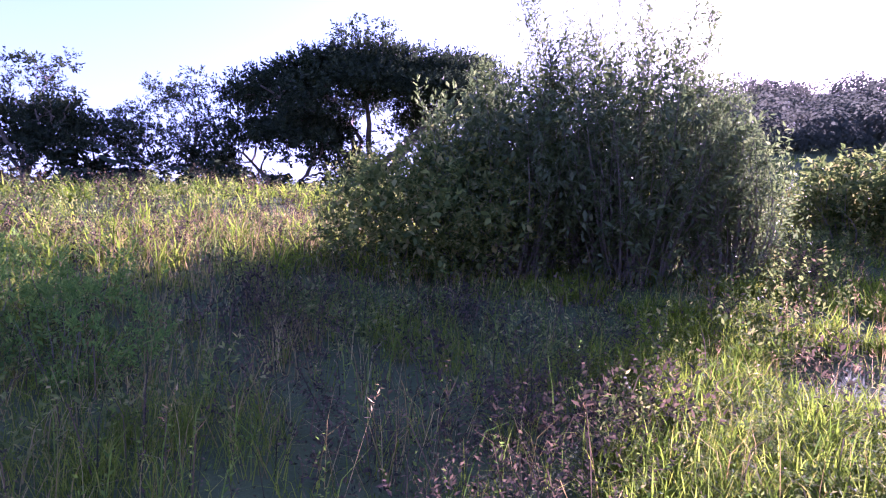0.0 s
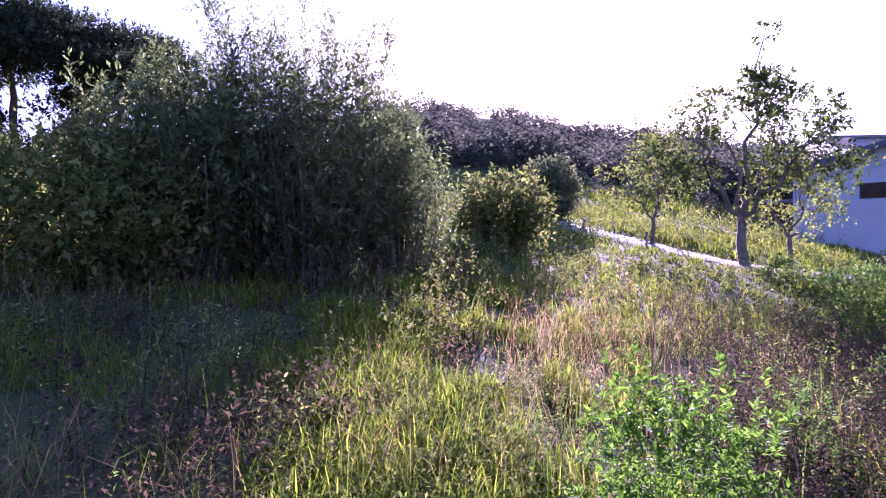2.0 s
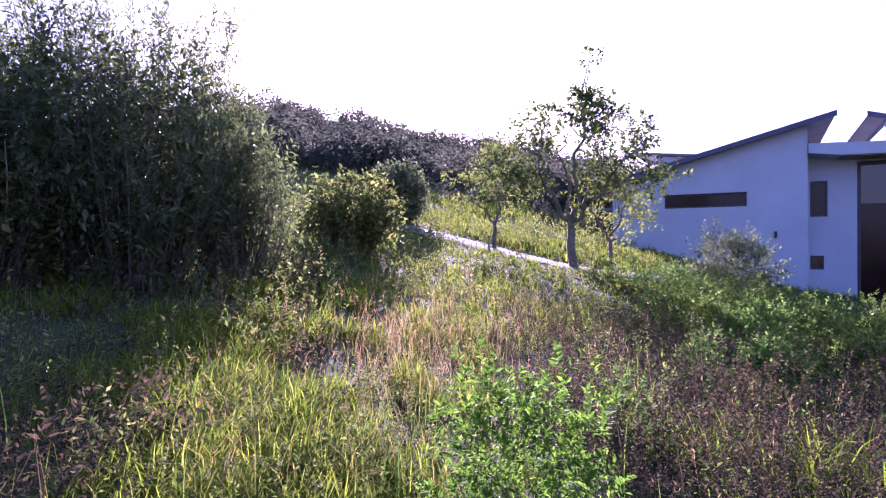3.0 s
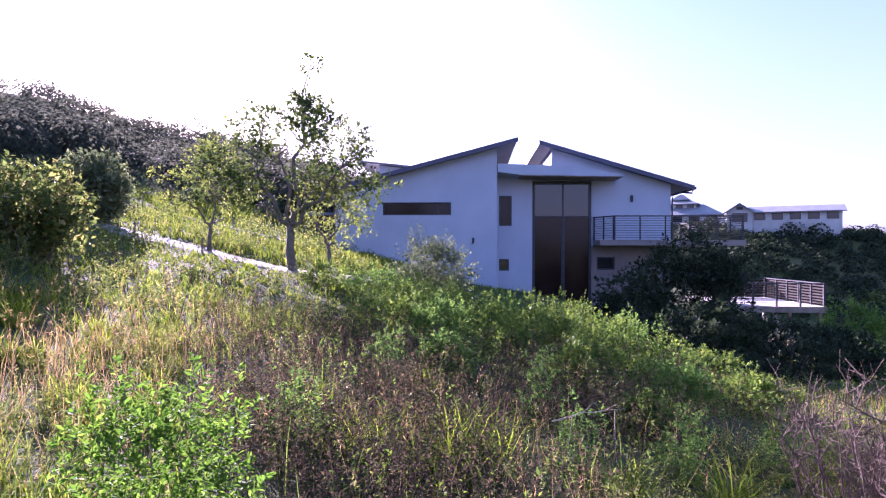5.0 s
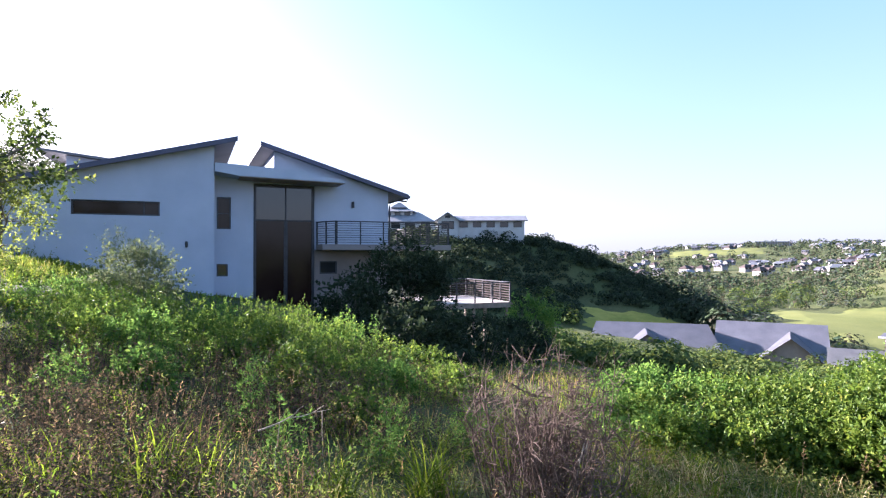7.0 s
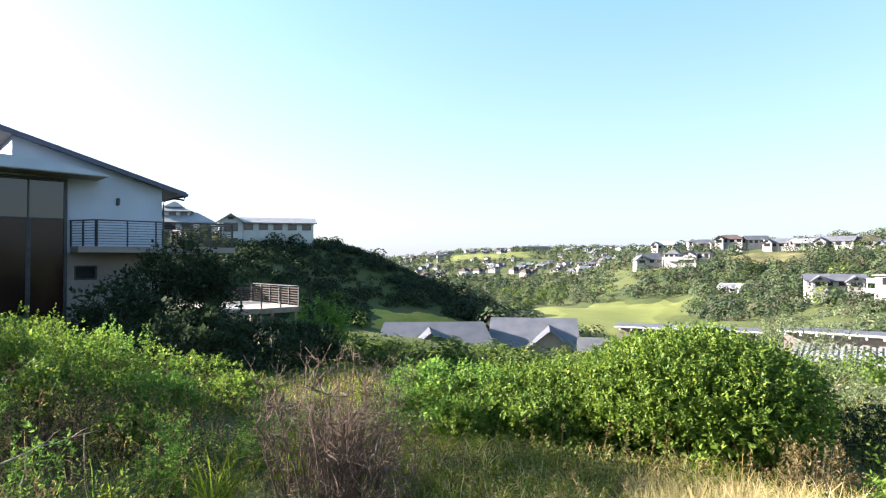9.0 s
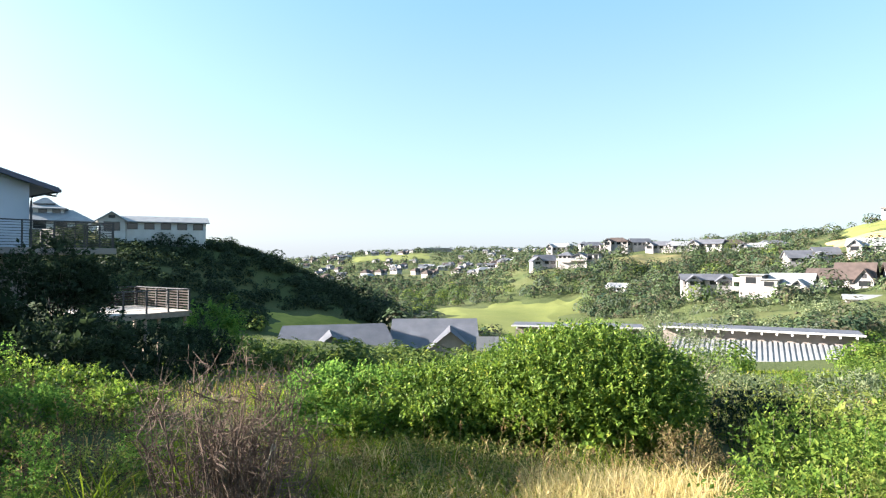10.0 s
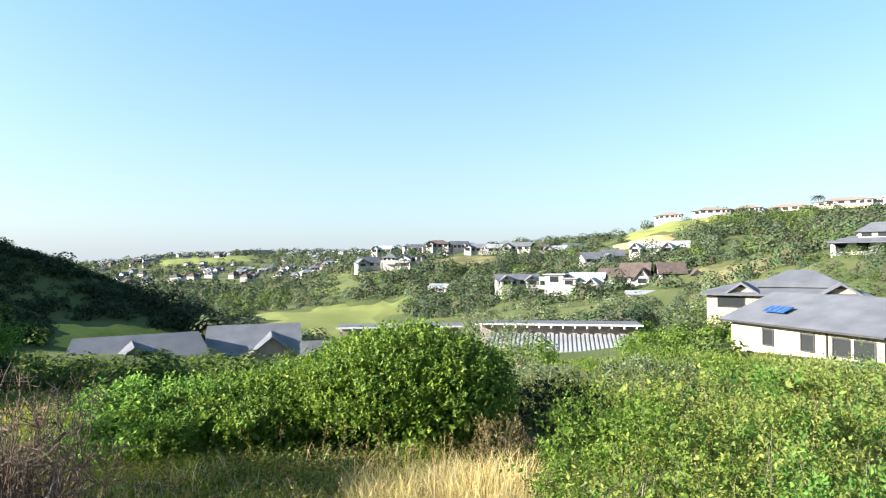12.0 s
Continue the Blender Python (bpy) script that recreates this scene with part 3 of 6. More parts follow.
def build_house():
    h = empty("house", (*HOUSE_AT, 0.0), HOUSE_TURN, label="two-storey pale plaster house with grey butterfly roofs on the slope", category="house")
    low = -3.2
    # left wing
    top = lambda x: 6.27 + x * 0.262
    a, b, c, d = -5.08, -2.03, 3.30, 3.87
    bm = prism([(-7.2, low), (0, low), (0, c), (-7.2, c)], 0, 0.28)
    add_prism(bm, [(-7.2, c), (a, c), (a, d), (-7.2, d)], 0, 0.28)
    add_prism(bm, [(b, c), (0, c), (0, d), (b, d)], 0, 0.28)
    add_prism(bm, [(-7.2, d), (0, d), (0, top(0)), (-7.2, top(-7.2))], 0, 0.28)
    part("front_wall", bm, M_PLASTER, h)
    part("side_wall", prism([(-0.28, low), (0, low), (0, top(0)), (-0.28, top(-0.28))], 0.281, 9.7), M_PLASTER, h)
    part("side_wall", prism([(-7.2, low), (-6.92, low), (-6.92, top(-6.92)), (-7.2, top(-7.2))], 0.281, 9.7), M_PLASTER, h)
    part("back_wall", prism([(-7.2, low), (0, low), (0, top(0)), (-7.2, top(-7.2))], 9.701, 9.98), M_PLASTER, h)
    window_part(h, a, b, c, d, 0.12, [("x", -2.6)], glass=M_GLASS_REFLECT_CURTAIN)
    roof = part("roof", prism(sloped(-7.85, top(-7.85) + 0.02, 0.85, top(0.85) + 0.02, 0.13), -0.45, 10.3), M_ROOF, h, "slate-grey sheet roof rising to a sharp edge")
    part("fascia", prism(sloped(-7.9, top(-7.9) - 0.06, 0.88, top(0.88) - 0.06, 0.2), -0.5, -0.452), M_FASCIA, roof)
    part("eaves_gutter", box(-8.0, -7.86, -0.45, 10.3, top(-7.85) - 0.06, top(-7.85) + 0.08, 0.02), M_STEEL, roof)
    # raised light well on the left roof
    part("roof_light", prism([(-5.9, 4.6), (-2.2, 5.3), (-2.2, 5.7), (-5.9, 6.1)], 4.0, 7.5), M_PLASTER, h)
    part("roof_light_cap", prism(sloped(-7.0, 6.24, -2.0, 5.7, 0.1), 3.7, 7.8), M_ROOF, h)
    # timber-clad side entrance behind the left wing
    part("side_porch", box(-9.7, -7.21, 5.2, 9.4, low, 3.6), M_TIMBER_BROWN, h, "reddish-brown timber side porch")
    part("porch_roof", box(-10.0, -7.2, 4.9, 9.7, 3.602, 3.75), M_ROOF, h)
    part("porch_door", box(-9.3, -8.3, 5.14, 5.198, 1.2, 3.3), M_TIMBER_DARK, h)
    # recessed middle
    w1, w2 = (0.14, 0.72, 2.87, 4.26), (0.14, 0.6, 0.81, 1.35)
    for x0, x1, z0, z1 in ((0.003, 1.66, low, w2[2]), (w2[1], 1.66, w2[2], w2[3]), (0.003, w2[0], w2[2], w2[3]), (0.003, 1.66, w2[3], w1[2]),
                           (0.003, w1[0], w1[2], w1[3]), (w1[1], 1.66, w1[2], w1[3]), (0.003, 1.66, w1[3], 5.2)):
        part("middle_wall", prism([(x0, z0), (x1, z0), (x1, z1), (x0, z1)], 1.2, 1.45), M_PLASTER, h)
    window_part(h, *w1, 1.28, [("z", 3.55)], glass=M_GLASS_REFLECT_CURTAIN)
    window_part(h, *w2, 1.28)
    g = part("glass_door", frame_bars(1.68, 4.36, -0.9, 4.9, 1.33, 1.45, 0.11), M_STEEL, h, "tall two-storey glazed entrance in a dark frame")
    part("mullion", box(3.05, 3.11, 1.34, 1.44, -0.8, 4.79), M_STEEL, g)
    # Bar set where the reflected skyline parts sky from the brown-painted hillside.
    part("transom", box(1.79, 4.25, 1.345, 1.435, 3.28, 3.34), M_STEEL, g)
    for x0, x1 in ((1.79, 3.05), (3.11, 4.25)):
        part("pane", box(x0, x1, 1.38, 1.4, 3.341, 4.79), M_GLASS, g)
        part("pane", box(x0, x1, 1.38, 1.4, -0.8, 3.279), M_GLASS_REFLECT_CURTAIN, g, "pane coloured brown for the hillside it reflects")
    part("meeting_stile", box(3.0, 3.16, 1.35, 1.43, -0.8, 3.279), M_STEEL, g)
    part("canopy", prism([(0.02, 5.2), (1.0, 5.06), (5.5, 4.97), (5.5, 5.03), (3.5, 5.42), (0.02, 5.56)], -0.12, 1.9), M_PLASTER, h, "wedge-shaped flat entrance canopy")
    part("canopy_soffit", prism([(1.0, 5.02), (5.4, 4.93), (5.4, 4.965), (1.0, 5.055)], -0.08, 1.3), M_TIMBER, h)
    part("step", box(1.6, 4.4, 0.3, 1.3, -1.6, -0.9), M_PLASTER_DARK, h)
    # right wing
    rt = lambda x: 6.64 - (x - 1.98) * 0.302
    w3 = (4.65, 5.47, 0.86, 1.45)
    bm = prism([(4.4, 1.98), (8.0, 1.98), (8.0, rt(8.0)), (2.57, rt(2.57)), (2.57, 4.95), (4.4, 4.95)], 1.5, 1.78)
    add_prism(bm, [(1.7, 4.95), (2.569, 4.95), (2.569, 5.7), (1.7, 5.7)], 1.5, 1.78)
    part("front_wall", bm, M_PLASTER, h)
    bm = prism([(4.4, low), (8.0, low), (8.0, w3[2]), (4.4, w3[2])], 1.5, 1.78)
    for x0, x1, z0, z1 in ((4.4, w3[0], w3[2], w3[3]), (w3[1], 8.0, w3[2], w3[3]), (4.4, 8.0, w3[3], 1.978)):
        add_prism(bm, [(x0, z0), (x1, z0), (x1, z1), (x0, z1)], 1.5, 1.78)
    part("lower_wall", bm, M_PLASTER_DARK, h, "taupe plastered lower storey")
    window_part(h, *w3, 1.58)
    part("side_wall", box(7.72, 8.0, 1.781, 9.5, low, rt(8.0) - 0.02), M_PLASTER, h)
    part("back_wall", prism([(0.4, low), (8.0, low), (8.0, rt(8.0)), (3.4, rt(3.4)), (3.2, 5.4), (0.4, 5.4)], 9.501, 9.75), M_PLASTER, h)
    part("inner_wall", box(1.45, 1.66, 1.9, 9.5, low, 5.3), M_PLASTER, h)
    part("clerestory_wall", prism([(2.571, 5.402), (2.75, 5.402), (2.75, rt(2.75) - 0.01), (2.571, rt(2.571) - 0.01)], 1.781, 9.49), M_PLASTER, h)
    part("flat_roof", box(0.02, 4.0, 1.92, 9.5, 5.31, 5.4), M_ROOF, h)
    roof = part("roof", prism(sloped(1.98, rt(1.98), 8.86, rt(8.86), 0.13), 1.05, 10.1), M_ROOF, h, "slate-grey sheet roof falling away from the entrance")
    part("fascia", prism(sloped(1.95, rt(1.95) - 0.06, 8.9, rt(8.9) - 0.06, 0.2), 1.0, 1.048), M_FASCIA, roof)
    part("eaves_gutter", box(8.862, 9.0, 1.05, 10.1, rt(8.86) - 0.05, rt(8.86) + 0.08, 0.02), M_STEEL, roof)
    pipe = [((8.93, 1.3, rt(8.9) - 0.05), 0.04), ((8.9, 1.32, rt(8.9) - 0.18), 0.04), ((8.5, 1.42, 4.42), 0.04), ((8.08, 1.45, 4.3), 0.04), ((8.05, 1.45, 4.1), 0.04), ((8.05, 1.45, 2.25), 0.04)]
    part("downpipe", tubes([pipe], 8), M_STEEL, h)
    lamp = box(6.17, 6.29, 1.42, 1.498, 3.99, 4.29, 0.02)
    part("wall_light", lamp, M_STEEL, h)
    part("wall_light", box(-1.1, -1.0, -0.07, -0.002, 2.05, 2.3, 0.02), M_STEEL, h)
    # balcony
    part("balcony_slab", box(4.5, 8.05, 0.1, 1.498, 1.975, 2.22), M_PLASTER_DARK, h)
    part("balcony_slab", box(8.051, 10.75, 0.1, 8.0, 1.975, 2.22), M_PLASTER_DARK, h)
    railing(h, (4.52, 1.45), (5.1, 0.16), 2.22, 1.02, 0.8, 9)
    railing(h, (5.15, 0.14), (10.6, 0.14), 2.22, 1.02, 1.18, 9)
    railing(h, (10.66, 0.2), (10.66, 7.9), 2.22, 1.02, 1.2, 9)
    railing(h, (8.1, 7.95), (10.6, 7.95), 2.22, 1.02, 1.2, 9)


def build_deck():
    d = empty("deck", (*HOUSE_AT, 0.0), HOUSE_TURN, label="raised timber terrace with slatted steel railing below the house", category="deck")
    x0, x1, y0, y1, z = 10.9, 15.4, 2.3, 8.0, -0.85
    n = 30
    shared = None
    for i in range(n):
        w = (y1 - y0) / n
        p = part("plank", shared or box(x0, x1, 0.004, w - 0.008, -0.04, 0.0), M_TIMBER_PALE, d)
        shared = p.data
        p.location = (0, y0 + i * w, z)
    part("beam", box(x0, x1, y0 - 0.05, y0 - 0.002, z - 0.28, z), M_TIMBER, d)
    part("beam", box(x1 + 0.002, x1 + 0.05, y0, y1, z - 0.28, z), M_TIMBER, d)
    part("beam", box(x0, x1, y1 + 0.002, y1 + 0.05, z - 0.28, z), M_TIMBER, d)
    for x in (x0 + 0.2, (x0 + x1) / 2, x1 - 0.2):
        for y in (y0 + 0.2, (y0 + y1) / 2, y1 - 0.2):
            part("stilt", box(x - 0.07, x + 0.07, y - 0.07, y + 0.07, -8.0, z - 0.045), M_TIMBER, d)
    railing(d, (x0 + 0.1, y0 + 0.05), (x1 - 0.1, y0 + 0.05), z, 1.05, 1.1, 5, 0.07, 0.012)
    railing(d, (x1 - 0.05, y0 + 0.1), (x1 - 0.05, y1 - 0.1), z, 1.05, 1.1, 7, 0.07, 0.06, M_TIMBER_RED)
    railing(d, (x0 + 0.1, y1 - 0.05), (x1 - 0.1, y1 - 0.05), z, 1.05, 1.1, 7, 0.07, 0.06, M_TIMBER_RED)


# Red-brown slats, darkened in colour to show their shaded side.
M_TIMBER_RED = solid("shade_dark_red_timber", (0.014, 0.007, 0.006), (0.026, 0.013, 0.01), 3, 0.9, fine=30)
M_TIMBER_PALE = solid("silvered_decking", (0.3, 0.27, 0.24), (0.4, 0.37, 0.34), 2, 0.7, fine=30)
build_house()
build_deck()


# ---- houses farther off ----
def gable_house(at, turn, w, d, wall_h, roof_h, wall_mat, roof_mat, label, hip=0.0, over=0.5, windows=3, deep=3.0, group=""):
    """A house with a ridge along its front: walls, pitched or hipped roof, door and windows."""
    h = empty("house", at, turn, label=label, category="house", group=group)
    part("wall", box(-w / 2, w / 2, -d / 2, d / 2, -deep, wall_h), wall_mat, h)
    if not hip:
        for s in (-1, 1):
            bm = bmesh.new()
            x = s * (w / 2)
            add_prism_x(bm, [(-d / 2, wall_h), (d / 2, wall_h), (0, wall_h + roof_h * 0.96)], x, x - s * 0.2)
            part("gable", bm, wall_mat, h)
    bm = bmesh.new()
    e = wall_h - roof_h * over / (d / 2)
    t = 0.16
    lo = [bm.verts.new((sx * (w / 2 + over), sy * (d / 2 + over), e)) for sx, sy in ((-1, -1), (1, -1), (1, 1), (-1, 1))]
    hi = [bm.verts.new((sx * (w / 2 + (over if not hip else -hip)), 0, wall_h + roof_h)) for sx in (-1, 1)]
    bm.faces.new((lo[0], lo[1], hi[1], hi[0]))
    bm.faces.new((lo[2], lo[3], hi[0], hi[1]))
    if hip:
        bm.faces.new((lo[1], lo[2], hi[1]))
        bm.faces.new((lo[3], lo[0], hi[0]))
    bmesh.ops.solidify(bm, geom=list(bm.faces), thickness=-t)
    bmesh.ops.recalc_face_normals(bm, faces=bm.faces)
    part("roof", bm, roof_mat, h)
    pane = None
    for k in range(windows):
        x = (k + 0.5) / windows * w - w / 2
        for s in (-1, 1):
            f = part("window", frame_bars(x - 0.75, x + 0.75, wall_h - 1.75, wall_h - 0.45, s * (d / 2 + 0.02) - 0.03, s * (d / 2 + 0.02) + 0.03, 0.09), M_STEEL, h)
            part("pane", box(x - 0.68, x + 0.68, s * (d / 2 + 0.02) - 0.012, s * (d / 2 + 0.02) + 0.012, wall_h - 1.68, wall_h - 0.52), M_GLASS, f)
    return h


def add_prism_x(bm, outline, x0, x1):
    a = [bm.verts.new((x0, y, z)) for y, z in outline]
    b = [bm.verts.new((x1, y, z)) for y, z in outline]
    bm.faces.new(a)
    bm.faces.new(b[::-1])
    for i in range(len(a)):
        j = (i + 1) % len(a)
        bm.faces.new((a[i], b[i], b[j], a[j]))
    bmesh.ops.recalc_face_normals(bm, faces=bm.faces)


def prism_side(x0, x1, outline):
    bm = bmesh.new()
    add_prism_x(bm, outline, x0, x1)
    return bm


def at_view(az, r, el):
    """The place at a heading, a reach and an angle above the eye's level."""
    p = spot(az, r)
    p.z = 1.7 + r * math.tan(radians(el))
    return p


def roof_over(parent, cx, cy, w, d, z, rise, kind, material, wall, over=0.5, axis="x", t=0.18):
    """A roof on a wing: gable, hip, mono (rising to the back) or flat; its ridge runs along the axis."""
    if axis == "y":
        w, d = d, w
    put = (lambda x, y, h: (cx + x, cy + y, h)) if axis == "x" else (lambda x, y, h: (cx - y, cy + x, h))
    bm = bmesh.new()
    if kind == "flat":
        q = [(-1, -1), (1, -1), (1, 1), (-1, 1)]
        low = [bm.verts.new(put(sx * (w / 2 + over), sy * (d / 2 + over), z + 0.004)) for sx, sy in q]
        high = [bm.verts.new(put(sx * (w / 2 + over), sy * (d / 2 + over), z + max(rise, 0.15))) for sx, sy in q]
        bm.faces.new(low)
        bm.faces.new(high)
        for i in range(4):
            bm.faces.new((low[i], low[(i + 1) % 4], high[(i + 1) % 4], high[i]))
    else:
        drop = rise * over / (d / 2 if kind != "mono" else d)
        lo = [bm.verts.new(put(sx * (w / 2 + over), sy * (d / 2 + over), z - drop if kind != "mono" or sy < 0 else z + rise + drop)) for sx, sy in ((-1, -1), (1, -1), (1, 1), (-1, 1))]
        if kind == "mono":
            bm.faces.new(lo)
        else:
            end = w / 2 + over if kind == "gable" else max(0.15, w / 2 - d * 0.42)
            hi = [bm.verts.new(put(sx * end, 0, z + rise)) for sx in (-1, 1)]
            bm.faces.new((lo[0], lo[1], hi[1], hi[0]))
            bm.faces.new((lo[2], lo[3], hi[0], hi[1]))
            if kind == "hip":
                bm.faces.new((lo[1], lo[2], hi[1]))
                bm.faces.new((lo[3], lo[0], hi[0]))
        bmesh.ops.recalc_face_normals(bm, faces=bm.faces)
        bmesh.ops.solidify(bm, geom=list(bm.faces), thickness=t)
    bmesh.ops.recalc_face_normals(bm, faces=bm.faces)
    roof = part("roof", bm, material, parent)
    if kind == "gable":
        for sx in (-1, 1):
            g = bmesh.new()
            x0, x1 = sx * (w / 2), sx * (w / 2 - 0.2)
            ring = [[g.verts.new(put(x, y, h)) for y, h in ((-d / 2, z), (d / 2, z), (0, z + rise * 0.95))] for x in (x0, x1)]
            g.faces.new(ring[0])
            g.faces.new(ring[1])
            for i in range(3):
                g.faces.new((ring[0][i], ring[0][(i + 1) % 3], ring[1][(i + 1) % 3], ring[1][i]))
            bmesh.ops.recalc_face_normals(g, faces=g.faces)
            part("gable", g, wall, parent)
            part("gable_vent", box(*sorted((put(sx * (w / 2 + 0.02), -0.45, 0)[0], put(sx * (w / 2 + 0.05), 0.45, 0)[0])),
                                   *sorted((put(sx * (w / 2 + 0.02), -0.45, 0)[1], put(sx * (w / 2 + 0.05), 0.45, 0)[1])), z + 0.15, z + rise * 0.5), M_STEEL, parent)
    return roof


def glazed(parent, x, y, z0, z1, w):
    """A dark-framed window on a wall that faces the front."""
    f = part("window", frame_bars(x - w / 2, x + w / 2, z0, z1, y - 0.06, y - 0.004, 0.09), M_STEEL, parent)
    part("pane", box(x - w / 2 + 0.08, x + w / 2 - 0.08, y - 0.03, y - 0.012, z0 + 0.08, z1 - 0.08), M_GLASS, f)


def villa(at, turn, wings, wall, roof, label, deep=4.0, group=""):
    """A house of several wings. Each wing: middle x and y, width, depth, foot, wall height, roof kind, rise, ridge axis, windows, window height."""
    h = empty("house", at, turn, label=label, category="house", group=group)
    for i, (cx, cy, w, d, z, wh, kind, rise, axis, n, tall) in enumerate(wings):
        e = 0.003 * i
        part("wall", box(cx - w / 2 + e, cx + w / 2 - e, cy - d / 2 + e, cy + d / 2 - e, -deep if z == 0 else z, z + wh - 0.002), wall, h)
        if kind:
            roof_over(h, cx, cy, w, d, z + wh, rise, kind, roof, wall, 0.55, axis)
        for k in range(n):
            x = cx - w / 2 + (k + 0.5) / n * w
            glazed(h, x, cy - d / 2 + e, z + wh - 0.4 - tall, z + wh - 0.4, min(w / n * 0.62, 2.4))
    return h


def terrace(h, x0, x1, y0, y1, z, rail=True, thick=0.25):
    """A balcony or verandah floor with slim posts and a rail."""
    part("balcony", box(x0, x1, y0, y1, z - thick, z), M_PLASTER_DARK, h)
    if rail:
        part("balustrade", box(x0 + 0.05, x1 - 0.05, y0 + 0.03, y0 + 0.08, z, z + 0.95), M_SHEET, h)
    for x in (x0 + 0.2, x1 - 0.2):
        part("post", box(x - 0.1, x + 0.1, y0 + 0.1, y0 + 0.3, z - 3.4, z - thick - 0.003), M_WHITE, h)


# on the dark hill
p = at_view(-99.9, 108, 2.35)
villa(p, -98, [(0, 0, 12.0, 6.0, 0, 1.9, "gable", 0.9, "x", 5, 1.0), (-7.6, -0.6, 3.6, 6.4, 0, 2.0, "gable", 1.2, "y", 1, 1.4)], M_WHITE, M_SHEET,
          "long white bungalow with pale sheet roof on the dark hill's crest", 4.0)
p = at_view(-91.7, 122, 2.2)
villa(p, -100, [(0, 0, 12, 8, 0, 2.3, "hip", 1.9, "x", 4, 1.2), (-1.5, 1.0, 6.0, 5.0, 3.0, 1.5, "hip", 0.9, "x", 3, 0.8), (-1.5, 1.0, 2.2, 2.0, 5.2, 0.4, "hip", 0.7, "x", 0, 0.5)], M_WHITE, M_SHEET,
      "white hill house with stepped grey pavilion roofs", 4.0)
# grey roofs below
p = at_view(-114.8, 76, -8.3)
gable_house(p, -113, 14.0, 10, 0.3, 2.6, M_PLASTER_DARK, M_ROOF_SKYLIT, "house below with broad plain grey roof", hip=0.6, windows=4, deep=3)
p = at_view(-114.4, 72.0, -8.6)
gable_house(p, -22, 6, 5, 0.3, 1.9, M_PLASTER_DARK, M_ROOF_SKYLIT, "cross wing with blue-grey gabled roof", windows=2, deep=3)
p = at_view(-124.4, 80, -7.9)
gable_house(p, -125, 10.5, 11, 0.2, 2.9, M_PLASTER_DARK, M_ROOF_SKYLIT, "house below with pitched grey roof", windows=4, deep=3)
p = at_view(-125.9, 75, -8.3)
gable_house(p, -35, 6, 5, 0.2, 2.0, M_PLASTER_DARK, M_ROOF_SKYLIT, "lower grey-roofed front wing of house", windows=2, deep=3)


def long_roof(az0, az1, r, el, label, drop, rows):
    """A long low building: flat white-edged upper roof on rafters, and a ribbed sheet roof below it."""
    a, b = at_view(az0, r, el), at_view(az1, r, el)
    mid = (a + b) / 2
    turn = math.degrees(math.atan2(b.y - a.y, b.x - a.x))
    w = (b - a).length
    h = empty("house", mid, turn, label=label, category="house")
    part("upper_roof", box(-w / 2, w / 2, 0, 3.4, -0.1, 0.03), M_ROOF_PALE, h)
    part("white_fascia", box(-w / 2 - 0.05, w / 2 + 0.05, -0.12, -0.004, -0.09, 0.06), M_WHITE, h)
    shared = None
    for i in range(int(w / 1.0)):
        q = part("rafter_end", shared or box(-0.07, 0.07, -0.1, 0.6, -0.32, -0.135), M_WHITE, h)
        shared = q.data
        q.location.x = -w / 2 + 0.5 + i * (w - 1) / max(1, int(w / 1.0) - 1)
    part("wall", box(-w / 2 + 0.3, w / 2 - 0.3, 0.7, 3.2, -6, -0.101), M_PLASTER_DARK, h)
    if rows:
        n = int(w / 0.45)
        step = (w - 2.6) / n
        sheet = part("sheet_roof", add_prism_yz(bmesh.new(), -w / 2 + 1.2, w / 2 - 1.4, drop, 0.0), M_SHEET, h, "pale ribbed metal sheet roof")
        shared = None
        for i in range(n):
            q = part("rib", shared or add_prism_yz(bmesh.new(), 0, step * 0.5, drop, 0.07), M_SHEET, sheet)
            shared = q.data
            q.location = (-w / 2 + 1.2 + i * step, 0, 0.004)
        part("lower_wall", box(-w / 2 + 1.6, w / 2 - 2.4, -2.7, 0.65, -6, -0.95 - drop), M_PLASTER_DARK, h)


def add_prism_yz(bm, x0, x1, drop, lift):
    """One rib or pan of a sheet roof sloping towards the front."""
    prof = [(0.68, -0.95 + lift), (-3.2, -0.95 - drop + lift), (-3.2, -1.05 - drop), (0.68, -1.05)]
    add_prism_x(bm, prof, x0, x1)
    return bm


long_roof(-145.3, -160.8, 55, -6.1, "long low building with white-edged flat roof and ribbed sheet lean-to", 1.0, True)
long_roof(-131.9, -144.2, 58, -6.35, "long low building with white-edged flat roof behind bushes", 1.0, False)
p = at_view(-131.0, 57, -8.4)
gable_house(p, -128, 4, 3, 0.2, 0.8, M_PLASTER_DARK, M_SHEET, "small shed with ribbed pale roof", windows=1, deep=3)

# large grey-roofed house at the valley's side
def between(left, right, z):
    """The pose of a house whose front eaves run between two places, floor at height z."""
    mid = (left + right) / 2
    turn = math.degrees(math.atan2(right.y - left.y, right.x - left.x))
    return Vector((mid.x, mid.y, z)), turn, (right - left).length


at, turn, w = between(spot(-167.3, 47.5), spot(-179.0, 40), -5.2)
big = villa(at, turn, [(0, 5.2, w - 1.0, 9.4, 0, 2.75, "gable", 1.6, "x", 0, 1.2), (w * 0.75, 9.5, 9.0, 7.0, 0, 3.3, "gable", 1.4, "x", 0, 1)], M_CREAM, M_ROOF_PALE,
            "cream house with broad grey roof and a blue solar panel", 4)
for x, wide in ((-2.2, 0.9), (0.7, 1.0), (3.6, 2.6)):
    glazed(big, x, 0.5, 1.0, 2.15, wide)
